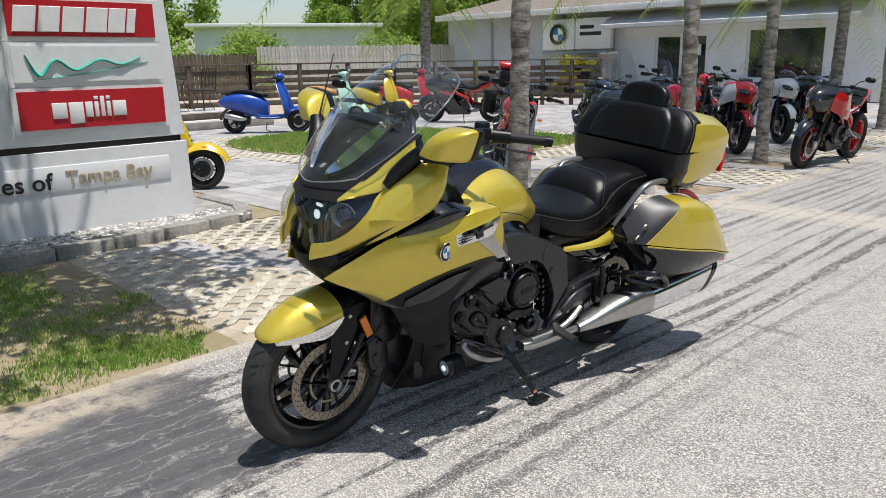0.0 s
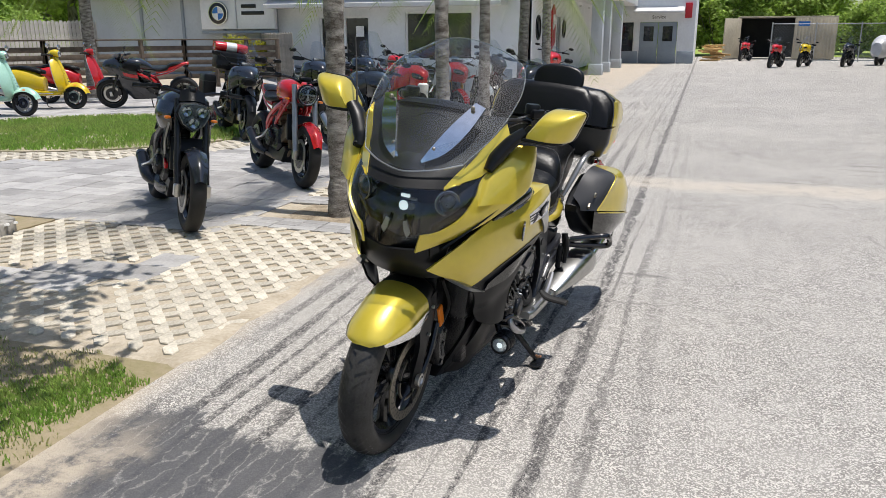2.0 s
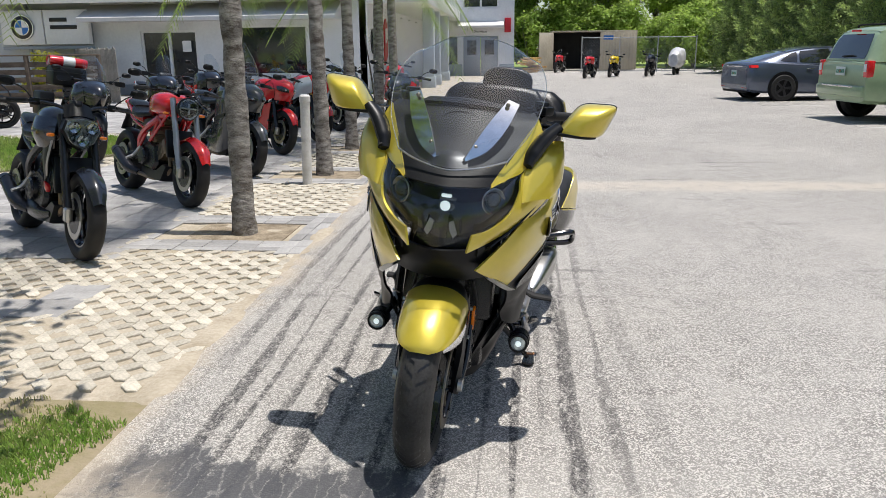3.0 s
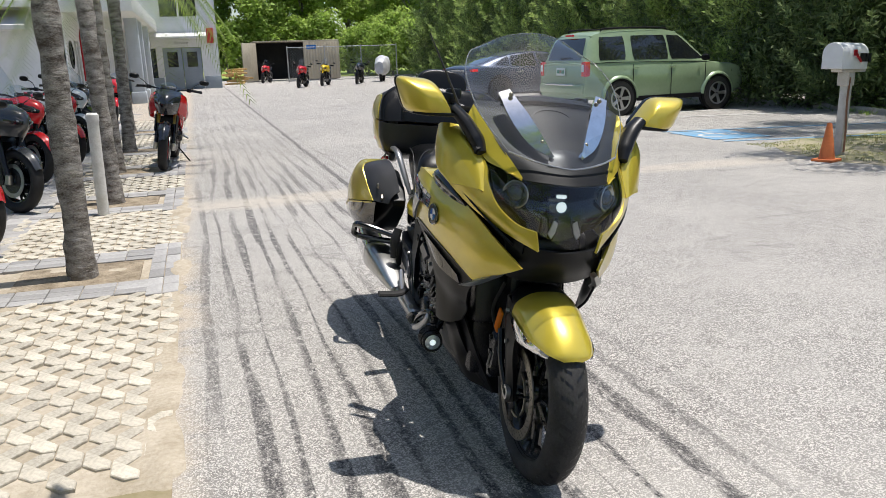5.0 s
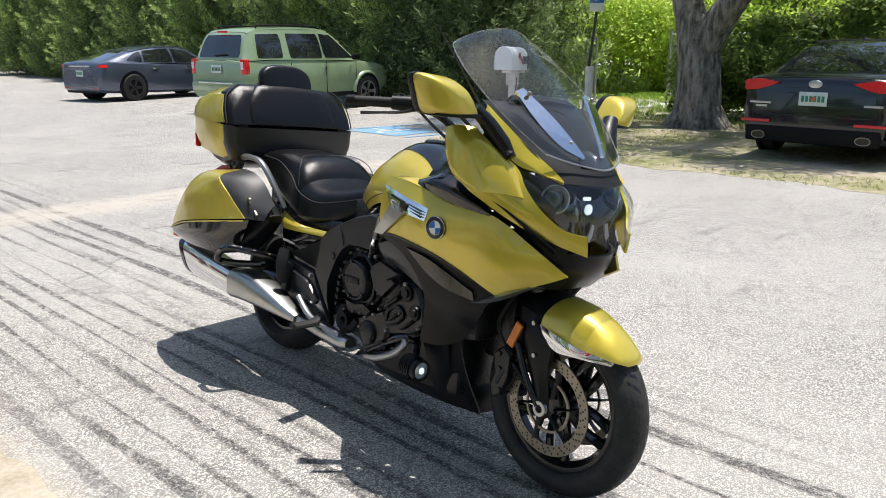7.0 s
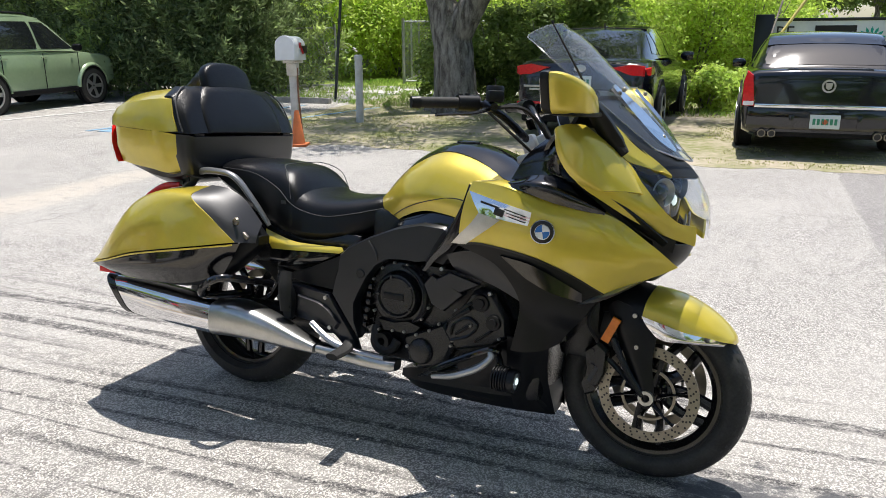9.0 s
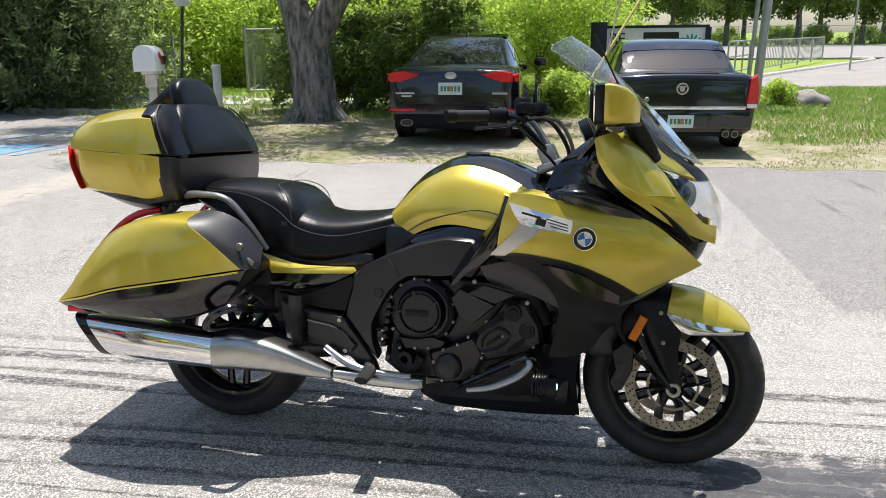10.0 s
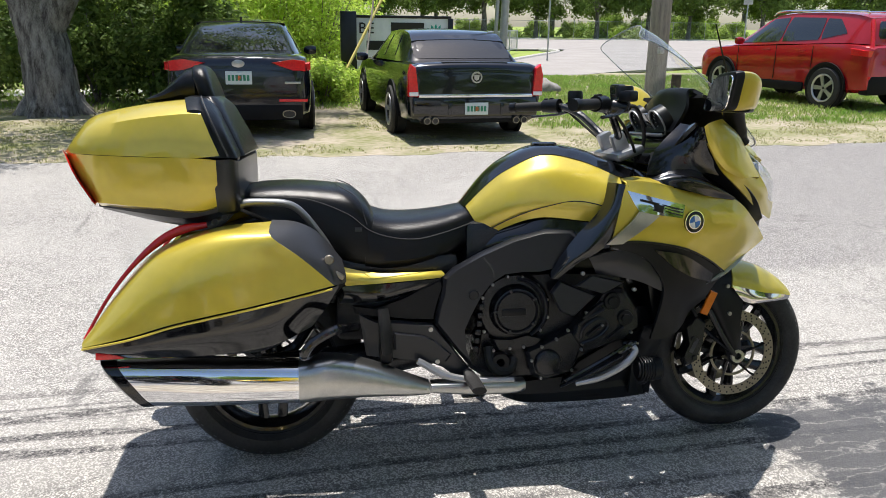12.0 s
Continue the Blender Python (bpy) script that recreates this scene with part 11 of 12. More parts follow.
    bm = B(); pipe(bm, [(-2.132, 0.345 * s, 0.524), (-2.065, 0.312 * s, 0.640), (-1.995, 0.290 * s, 0.728), (-1.925, 0.276 * s, 0.790), (-1.86, 0.268 * s, 0.822), (-1.79, 0.262 * s, 0.834)], [0.004, 0.005, 0.007, 0.012, 0.014, 0.009], 12, 36); part("tail_light", bm, REDLENS, case, "red tail light along the pannier")

# grab rails
for s in (-1, 1):
    bm = B(); pipe(bm, [(-1.85, 0.220 * s, 0.822), (-1.765, 0.240 * s, 0.835), (-1.700, 0.250 * s, 0.888), (-1.62, 0.252 * s, 0.896), (-1.535, 0.248 * s, 0.880), (-1.465, 0.226 * s, 0.795), (-1.412, 0.200 * s, 0.706)], [0.020, 0.021, 0.019, 0.017, 0.016, 0.015, 0.011], 12, 44, 0.7); part("grab_rail", bm, RAILGREY, hero, "grey alloy grab rail")
    for x in (-1.765, -1.735):
        bm = B(); spun(bm, [(0, -0.003), (0.009, -0.003), (0.009, 0.003), (0, 0.003)], (x, 0.281 * s, 0.845 + (x + 1.765) * 0.4), "Y", 12); part("rail_bolt", bm, BLACK, hero)

# top case
case = new("top_case"); case.parent = hero
def lid_sec(x, hw, z0, z1, tw=0.74, shoulder=0.045):
    pts = [(x, -hw, z0), (x, -hw * 0.995, z0 + (z1 - z0) * 0.35), (x, -hw * 0.94, max(z0, z1 - shoulder)), (x, -hw * tw, z1 - 0.008), (x, -hw * 0.4, z1), (x, 0, z1 + 0.003)]
    return pts + [(a, -b, c) for a, b, c in reversed(pts[:-1])]
bm = B(); loft(bm, [lid_sec(-2.186, 0.20, 1.048, 1.062, 0.8, 0.006), lid_sec(-2.15, 0.262, 1.047, 1.108, 0.78, 0.03), lid_sec(-2.09, 0.306, 1.045, 1.158), lid_sec(-1.98, 0.332, 1.040, 1.184), lid_sec(-1.86, 0.338, 1.034, 1.199), lid_sec(-1.80, 0.332, 1.038, 1.200)], 30)
for v in bm.verts:
    v.co.x += max(0, min(1, (v.co.x + 2.0) / 0.2)) * (0.0 + 0.40 * (1.2 - v.co.z))
part("lid", bm, GOLD, case, "gold top case lid")
def base_sec(x, hw, z0, z1):
    pts = [(x, -hw, z1), (x, -hw * 0.985, z1 - (z1 - z0) * 0.5), (x, -hw * 0.90, z0 + 0.012), (x, -hw * 0.80, z0), (x, 0, z0)]
    q = pts + [(a, -b, c) for a, b, c in reversed(pts[:-1])]
    return q + [(x, 0, z1)]
bm = B(); loft(bm, [base_sec(-2.182, 0.20, 1.015, 1.046), base_sec(-2.150, 0.245, 0.965, 1.045), base_sec(-2.098, 0.290, 0.900, 1.043), base_sec(-2.06, 0.312, 0.893, 1.042), base_sec(-1.93, 0.334, 0.878, 1.036), base_sec(-1.85, 0.336, 0.868, 1.033), base_sec(-1.775, 0.322, 0.895, 1.022)], 30)
for v in bm.verts:
    v.co.x += max(0, min(1, (v.co.x + 2.0) / 0.2)) * (0.055 + 0.05 * (1.03 - v.co.z))
part("base", bm, GOLD, case, "gold top case base")
bm = B(); loft(bm, [base_sec(-2.10, 0.22, 0.878, 0.900), base_sec(-1.95, 0.275, 0.845, 0.895), base_sec(-1.86, 0.280, 0.828, 0.886), base_sec(-1.80, 0.286, 0.834, 0.892), base_sec(-1.74, 0.290, 0.850, 0.900), base_sec(-1.71, 0.280, 0.862, 0.900)], 24); part("underside", bm, GREYPLASTIC, case, "dark grey underside and front")
for s in (-1, 1):
    bm = B(); loft(bm, [[(-2.198, 0.19 * s, 1.056), (-2.182, 0.236 * s, 1.054), (-2.174, 0.236 * s, 1.040), (-2.186, 0.19 * s, 1.040)], [(-2.162, 0.225 * s, 0.985), (-2.145, 0.274 * s, 0.985), (-2.137, 0.272 * s, 0.975), (-2.150, 0.22 * s, 0.975)], [(-2.118, 0.22 * s, 0.912), (-2.098, 0.294 * s, 0.912), (-2.090, 0.292 * s, 0.902), (-2.105, 0.22 * s, 0.902)]], 12)
    for v in bm.verts:
        v.co.x += 0.001; v.co.y -= 0.001 * s
    part("tail_strip", bm, REDLENS, case, "red tail light strip")
# backrest: leather wrap with a head pad
def sloped(bm, slope):
    for v in bm.verts:
        v.co.x += slope * (1.2 - v.co.z)
    return bm


bm = B(); loft(bm, [lid_sec(-1.836, 0.325, 1.034, 1.206), lid_sec(-1.832, 0.327, 1.033, 1.210), lid_sec(-1.80, 0.326, 1.032, 1.210), lid_sec(-1.778, 0.312, 1.031, 1.200, 0.74, 0.06), lid_sec(-1.763, 0.302, 1.031, 1.176, 0.72, 0.07), lid_sec(-1.757, 0.26, 1.034, 1.14, 0.7, 0.06)], 26); part("backrest", sloped(bm, 0.43), LEATHER, case, "black leather backrest")
bm = B(); loft(bm, [lid_sec(-1.80, 0.222, 1.036, 1.212, 0.7, 0.06), lid_sec(-1.770, 0.226, 1.034, 1.214, 0.7, 0.06), lid_sec(-1.750, 0.214, 1.034, 1.196, 0.7, 0.06), lid_sec(-1.742, 0.18, 1.05, 1.16, 0.7, 0.05)], 22); part("backrest_pad", sloped(bm, 0.43), LEATHER, case, "raised leather centre pad")
bm = B(); loft(bm, [base_sec(-1.754, 0.322, 0.868, 1.026), base_sec(-1.750, 0.327, 0.864, 1.027), base_sec(-1.720, 0.327, 0.864, 1.027), base_sec(-1.700, 0.318, 0.868, 1.026), base_sec(-1.688, 0.29, 0.88, 1.02)], 20); part("front_panel", bm, GREYPLASTIC, case)
for s in (-1, 1):
    bm = B(); pipe(bm, [(-1.712, 0.326 * s, 1.036), (-1.735, 0.325 * s, 1.09), (-1.763, 0.308 * s, 1.153), (-1.784, 0.262 * s, 1.194), (-1.79, 0.235 * s, 1.205)], 0.003, 6, 24); part("backrest_seam", bm, STITCH, case)
    bm = B(); box(bm, (0.02, 0.05, 0.018), (-1.700, 0.26 * s, 1.030), None, 0.004); part("hinge", bm, SATIN, case)
bm = B()
loft(bm, [oval((x, 0, z), w, h, 28, 2.7) for x, z, w, h in ((-1.826, 1.226, 0.104, 0.062), (-1.820, 1.226, 0.128, 0.078), (-1.796, 1.226, 0.134, 0.082), (-1.780, 1.226, 0.126, 0.076), (-1.774, 1.226, 0.100, 0.056))], 22)
for v in bm.verts:
    v.co.x -= 0.30 * (v.co.z - 1.24)
bm2 = part("head_pad", bm, LEATHER, case, "oval leather head pad")
bm = B(); loft(bm, [oval((-1.985, 0, 1.200), 0.05, 0.006, 16), oval((-1.93, 0, 1.212), 0.075, 0.022, 16), oval((-1.87, 0, 1.238), 0.09, 0.050, 16), oval((-1.83, 0, 1.242), 0.10, 0.056, 16)], 14); part("head_pad_support", bm, LEATHER, case)

# upper fairing
upper_rows = [
    [(-0.266, -0.325, 1.060), (-0.215, -0.332, 0.975), (-0.130, -0.290, 0.912), (-0.050, -0.228, 0.858), (0.030, -0.155, 0.815), (0.098, -0.096, 0.788)],
    [(-0.232, -0.318, 1.090), (-0.160, -0.314, 1.000), (-0.085, -0.272, 0.936), (-0.015, -0.224, 0.884), (0.045, -0.162, 0.840), (0.100, -0.100, 0.812)],
    [(-0.200, -0.285, 1.115), (-0.092, -0.230, 1.032), (-0.045, -0.230, 0.974), (0.010, -0.208, 0.908), (0.053, -0.156, 0.862), (0.098, -0.108, 0.848)]]
side_skin("upper_fairing", upper_rows, GOLD, hero, 30, 14, 0.008, "gold upper fairing round the headlight")
side_skin("fairing_wing", [[(-0.286, -0.334, 1.112), (-0.270, -0.345, 1.050), (-0.222, -0.347, 0.985), (-0.150, -0.326, 0.950)], [(-0.276, -0.346, 1.124), (-0.248, -0.357, 1.064), (-0.198, -0.356, 0.998), (-0.128, -0.325, 0.952)], [(-0.240, -0.338, 1.134), (-0.190, -0.345, 1.078), (-0.145, -0.326, 1.015), (-0.085, -0.288, 0.952)], [(-0.206, -0.300, 1.132), (-0.150, -0.292, 1.090), (-0.100, -0.268, 1.032), (-0.045, -0.253, 0.948)], [(-0.200, -0.282, 1.118), (-0.145, -0.262, 1.078), (-0.092, -0.236, 1.030), (-0.040, -0.240, 0.944)]], GOLD, hero, 20, 20, 0.010, "raised gold wing of the upper fairing")
side_skin("fairing_under", [[(-0.255, -0.325, 1.10), (-0.240, -0.325, 1.04), (-0.19, -0.318, 0.975), (-0.12, -0.29, 0.93), (-0.04, -0.24, 0.87), (0.03, -0.165, 0.80)], [(-0.27, -0.22, 1.08), (-0.26, -0.22, 1.0), (-0.22, -0.22, 0.93), (-0.14, -0.20, 0.88), (-0.06, -0.18, 0.82), (0.0, -0.13, 0.77)]], SATIN, hero, 18, 6, 0.006, "", True)
side_skin("cowl_stripe", [[(-0.208, -0.252, 1.200), (-0.150, -0.222, 1.145), (-0.080, -0.184, 1.080), (-0.02, -0.158, 1.034), (0.018, -0.140, 1.000)], [(-0.196, -0.268, 1.170), (-0.150, -0.246, 1.118), (-0.100, -0.222, 1.062), (-0.04, -0.188, 1.022), (0.020, -0.144, 0.990)], [(-0.185, -0.280, 1.135), (-0.145, -0.258, 1.090), (-0.094, -0.228, 1.036), (-0.036, -0.188, 1.016), (0.014, -0.146, 0.994)]], GOLD, hero, 18, 8, 0.007, "gold stripe beside the screen")
bm = B(); skin(bm, [across(r) for r in ([(0.017, -0.143, 0.994), (0.044, -0.105, 0.992), (0.066, -0.05, 0.990), (0.076, 0, 0.988)], [(-0.030, -0.165, 1.035), (0.008, -0.11, 1.030), (0.032, -0.05, 1.026), (0.042, 0, 1.024)], [(-0.095, -0.195, 1.092), (-0.055, -0.13, 1.075), (-0.03, -0.06, 1.063), (-0.02, 0, 1.058)], [(-0.150, -0.222, 1.142), (-0.115, -0.14, 1.120), (-0.085, -0.06, 1.105), (-0.075, 0, 1.100)], [(-0.205, -0.250, 1.192), (-0.175, -0.16, 1.178), (-0.150, -0.07, 1.168), (-0.14, 0, 1.165)], [(-0.245, -0.238, 1.212), (-0.225, -0.15, 1.212), (-0.205, -0.07, 1.212), (-0.20, 0, 1.212)])], 25, 24, 0.01); part("screen_cowl", bm, COWLBLACK, hero, "matt dark grey cowl under the screen")
bm = B(); pipe(bm, [(-0.160 - 0.020 * math.sin(a), 0.062 * math.cos(a), 1.1745 + 0.024 * math.sin(a)) for a in [k * math.pi / 12 for k in range(25)]], 0.0022, 6, 60); part("cowl_panel_rim", bm, SATIN, hero)
bm = B(); skin(bm, [[(0.016, -0.062, 1.042), (0.028, 0, 1.038), (0.016, 0.062, 1.042)], [(-0.010, -0.050, 1.070), (0.000, 0, 1.067), (-0.010, 0.050, 1.070)], [(-0.030, -0.026, 1.086), (-0.026, 0, 1.085), (-0.030, 0.026, 1.086)]], 11, 8, 0.004); part("cowl_intake", bm, BLACK, hero, "black arched air intake")
# screen rails
for s in (-1, 1):
    bm = B(); skin(bm, [mirrored([(-0.162, -0.186, 1.244), (-0.096, -0.158, 1.166), (-0.034, -0.112, 1.098), (0.008, -0.050, 1.062)], s), mirrored([(-0.168, -0.148, 1.256), (-0.085, -0.100, 1.180), (-0.028, -0.068, 1.118), (0.010, -0.046, 1.070)], s)], 18, 5, 0.010, 1, True); rail = part("screen_rail", bm, BRIGHTMETAL, hero, "polished screen rail")
    for p in ((-0.140, -0.150, 1.240), (-0.028, -0.072, 1.106)):
        bm = B(); bmesh.ops.create_uvsphere(bm, u_segments=10, v_segments=6, radius=0.008, matrix=Matrix.Translation(mirrored([p], s)[0])); part("rail_screw", bm, STEEL, rail)
bm = B(); skin(bm, [across(r) for r in ([(-0.030, -0.178, 1.072), (0.010, -0.12, 1.054), (0.038, -0.06, 1.042), (0.052, 0, 1.036)], [(-0.150, -0.240, 1.172), (-0.10, -0.17, 1.158), (-0.06, -0.08, 1.146), (-0.045, 0, 1.140)], [(-0.290, -0.262, 1.285), (-0.235, -0.19, 1.280), (-0.195, -0.09, 1.275), (-0.180, 0, 1.272)], [(-0.395, -0.232, 1.362), (-0.350, -0.16, 1.380), (-0.318, -0.08, 1.390), (-0.305, 0, 1.394)], [(-0.440, -0.180, 1.392), (-0.412, -0.12, 1.424), (-0.392, -0.06, 1.440), (-0.385, 0, 1.446)])], 27, 28, 0.0)
screen = part("windscreen", bm, SCREEN, hero, "tall clear tinted windscreen")
screen.visible_shadow = True
bm = B(); pipe(bm, across([(-0.030, -0.178, 1.072), (0.010, -0.12, 1.054), (0.038, -0.06, 1.042), (0.052, 0, 1.036)]), 0.003, 6, 40); part("screen_edge", bm, ALU, hero)
bm = B(); pipe(bm, across([(-0.030, -0.178, 1.072), (-0.150, -0.240, 1.172), (-0.290, -0.262, 1.285), (-0.395, -0.232, 1.362), (-0.440, -0.180, 1.392), (-0.412, -0.12, 1.424), (-0.392, -0.06, 1.440), (-0.385, 0, 1.446)]), 0.002, 6, 80); part("screen_rim", bm, clear_glass("polished_acrylic_edge", (0.55, 0.6, 0.62), 1.0, 0.1, 0.3), hero)
# headlight
light = new("headlight"); light.parent = hero
lens_rows = [[(-0.090, -0.228, 1.031), (-0.036, -0.188, 1.014), (0.014, -0.146, 0.996), (0.058, -0.070, 0.991), (0.077, 0, 0.988)], [(-0.014, -0.220, 0.936), (0.042, -0.180, 0.938), (0.078, -0.125, 0.928), (0.106, -0.060, 0.914), (0.116, 0, 0.908)], [(0.053, -0.154, 0.862), (0.082, -0.126, 0.850), (0.100, -0.095, 0.842), (0.119, -0.050, 0.820), (0.126, 0, 0.802)]]
bm = B(); skin(bm, [across(r) for r in lens_rows], 29, 20, 0.0); part("lens", bm, LENS, light, "clear headlight lens")
bm = B(); skin(bm, [across([(x - 0.030 - 0.095 * (1 - abs(y) / 0.228), y * 0.985, z) for x, y, z in r]) for r in lens_rows], 29, 14, 0.01); part("housing", bm, GLOSSBLACK, light)
for s in (-1, 1):
    bm = B(); spun(bm, [(0.028, -0.006), (0.040, 0.006), (0.043, 0.004), (0.031, -0.010), (0.028, -0.006)], (0, 0, 0), "X", 32)
    o = part("lamp_ring", bm, SILVER, light); o.matrix_basis = pose(0.000, 0.150 * s, 0.946, 0, 0, 38 * s)
    bm = B(); bmesh.ops.create_uvsphere(bm, u_segments=18, v_segments=10, radius=0.033); o = part("side_lamp", bm, SMOKED, light); o.matrix_basis = pose(-0.018, 0.144 * s, 0.946)
    bm = B(); prism(bm, [(0.004, 0.0), (0.018, 0.008), (0.034, -0.034), (0.022, -0.05), (0.010, -0.03)], 0.006, (0.055, 0.020 * s, 0.870), "YZ", 0.002, Matrix.Scale(-1, 3, (0, 1, 0)) if s < 0 else None); part("reflector_blade", bm, ALU, light)
bm = B(); bmesh.ops.create_uvsphere(bm, u_segments=20, v_segments=12, radius=0.017, matrix=Matrix.Translation((0.010, 0, 0.912)) @ Matrix.Diagonal((0.5, 1, 1, 1))); part("projector", bm, LAMPWHITE, light, "lit round projector lens")
bm = B(); box(bm, (0.01, 0.034, 0.012), (0.000, 0, 0.944), None, 0.004); part("day_light", bm, LAMPWHITE, light)

# mirrors
for s in (-1, 1):
    mir = new("mirror"); mir.parent = hero
    def face(x, k, dz=0.0, grow=0.0):
        """A rounded four-sided section, shrunk by k toward its lower inner part."""
        out = []
        corners = [(0.510 + grow, 1.272 + grow), (0.384, 1.266 + grow), (0.312 - grow, 1.160 - grow), (0.468 + grow, 1.158 - grow)]
        for a in range(4):
            p, q, r = (Vector(corners[(a + d) % 4]) for d in (-1, 0, 1))
            u, v = q + (p - q).normalized() * 0.030, q + (r - q).normalized() * 0.030
            out += [u.lerp(q, w).lerp(q.lerp(v, w), w) for w in (0, 0.25, 0.5, 0.75, 1)]
        return [(x, (0.345 + (c.x - 0.345) * k) * s, 1.172 + (c.y - 1.172) * k + dz) for c in out]
    bm = B(); loft(bm, [face(-0.262, 0.99), face(-0.244, 1.0), face(-0.222, 0.965), face(-0.196, 0.86), face(-0.172, 0.66), face(-0.160, 0.42)], 18); part("mirror_shell", bm, GOLD, mir, "gold mirror shell")
    bm = B(); loft(bm, [face(-0.284, 0.95), face(-0.281, 1.0), face(-0.266, 1.02), face(-0.258, 1.01)], 8); part("mirror_rim", bm, SATIN, mir)
    bm = B(); loft(bm, [face(-0.2875, 0.90), face(-0.2835, 0.91)], 2, smooth=False); part("mirror_glass", bm, MIRROR, mir, "mirror glass")
    bm = B(); loft(bm, [oval(((a + b) / 2, y * s, z), (b - a) / 2, 0.007, 20, 5, "Y") for y, a, b, z in ((0.318, -0.235, -0.155, 1.164), (0.36, -0.268, -0.155, 1.162), (0.42, -0.268, -0.175, 1.161), (0.448, -0.262, -0.205, 1.163))], 12); part("mirror_lower", bm, SATIN, mir)
    bm = B(); pipe(bm, [(-0.185, 0.325 * s, 1.185), (-0.165, 0.285 * s, 1.145), (-0.135, 0.25 * s, 1.09), (-0.105, 0.238 * s, 1.052)], [0.026, 0.033, 0.036, 0.022], 12, 20, 0.7); part("mirror_arm", bm, SATIN, mir, "black mirror arm")
bm = B(); pipe(bm, [(-0.125, -0.262, 1.075), (-0.21, -0.325, 1.245), (-0.297, -0.392, 1.410)], [0.006, 0.0035, 0.002], 6, 10); part("antenna", bm, RUBBER, hero, "thin black whip antenna")
bm = B(); pipe(bm, [(-0.102, -0.25, 1.06), (-0.13, -0.265, 1.09)], [0.016, 0.008], 10, 5); part("antenna_base", bm, RUBBER, hero)

# handlebars and cockpit
bar = new("handlebar"); bar.parent = hero
for s in (-1, 1):
    bm = B(); pipe(bm, [(-0.455, 0.06 * s, 1.065), (-0.475, 0.10 * s, 1.095), (-0.52, 0.16 * s, 1.150), (-0.565, 0.225 * s, 1.178), (-0.62, 0.29 * s, 1.182)], 0.013, 10, 26); part("bar", bm, CASTBLACK, bar)
    bm = B(); pipe(bm, [(-0.612, 0.280 * s, 1.182), (-0.706, 0.374 * s, 1.178)], [0.017, 0.0175, 0.017], 14, 8); part("grip", bm, RUBBER, bar, "ribbed rubber grip")
    bm = B(); pipe(bm, [(-0.704, 0.372 * s, 1.178), (-0.724, 0.391 * s, 1.177)], [0.020, 0.018], 14, 4); part("bar_weight", bm, SATIN, bar)
    bm = B(); pipe(bm, [(-0.575, 0.235 * s, 1.182), (-0.62, 0.285 * s, 1.182)], [0.027, 0.024], 14, 6); part("switch_block", bm, SATIN, bar)
    for dx, dz in ((0.0, 0.024), (0.018, 0.020), (-0.016, 0.022)):
        bm = B(); box(bm, (0.014, 0.014, 0.014), (-0.598 + dx, 0.262 * s + dx * -s, 1.182 + dz), pose(0, 0, 0, 0, 0, -45 * s), 0.003); part("switch_button", bm, RUBBER, bar)
    bm = B(); spun(bm, [(0, 0.012), (0.024, 0.012), (0.028, 0.006), (0.028, -0.022), (0, -0.022)], (-0.512, 0.245 * s, 1.226), "Z", 22); part("reservoir_cap", bm, SATIN, bar)
    bm = B(); pipe(bm, [(-0.540, 0.232 * s, 1.176), (-0.505, 0.262 * s, 1.172)], [0.022, 0.014], 12, 5); part("lever_clamp", bm, CASTBLACK, bar)
    bm = B(); pipe(bm, [(-0.525, 0.262 * s, 1.165), (-0.555, 0.305 * s, 1.152), (-0.590, 0.350 * s, 1.147), (-0.635, 0.398 * s, 1.142)], [0.012, 0.009, 0.007, 0.009], 8, 20, 0.6); part("lever", bm, CASTBLACK, bar, "black hand lever")
    bm = B(); box(bm, (0.05, 0.045, 0.034), (-0.505, 0.262 * s, 1.206), pose(0, 0, 0, 0, 0, -38 * s), 0.008); part("fluid_reservoir", bm, SATIN, bar)
    bm = B(); pipe(bm, [(-0.53, 0.24 * s, 1.17), (-0.44, 0.17 * s, 1.17), (-0.38, 0.10 * s, 1.08), (-0.38, 0.06 * s, 1.0)], 0.007, 6, 24); part("cable", bm, RUBBER, bar)
    bm = B(); pipe(bm, [(-0.54, 0.23 * s, 1.16), (-0.48, 0.19 * s, 1.10), (-0.42, 0.12 * s, 1.03), (-0.40, 0.08 * s, 0.98)], 0.005, 6, 24); part("cable", bm, RUBBER, bar)
    bm = B(); box(bm, (0.05, 0.04, 0.07), (-0.452, 0.062 * s, 1.055), pose(0, 0, 0, 0, -25, 0), 0.01); part("riser", bm, ALU, bar)
bm = B(); box(bm, (0.10, 0.24, 0.03), (-0.43, 0, 1.022), pose(0, 0, 0, 0, -20, 0), 0.01); part("top_yoke", bm, ALU, bar)
dash = new("instrument_panel"); dash.parent = hero
bm = B(); skin(bm, [across(r) for r in ([(-0.36, -0.22, 0.985), (-0.37, -0.12, 0.985), (-0.37, 0, 0.985)], [(-0.335, -0.255, 1.065), (-0.345, -0.14, 1.045), (-0.345, 0, 1.04)], [(-0.285, -0.275, 1.125), (-0.30, -0.15, 1.095), (-0.30, 0, 1.09)])], 17, 10, 0.012); part("cockpit_shroud", bm, GLOSSBLACK, dash, "gloss black cockpit shroud")
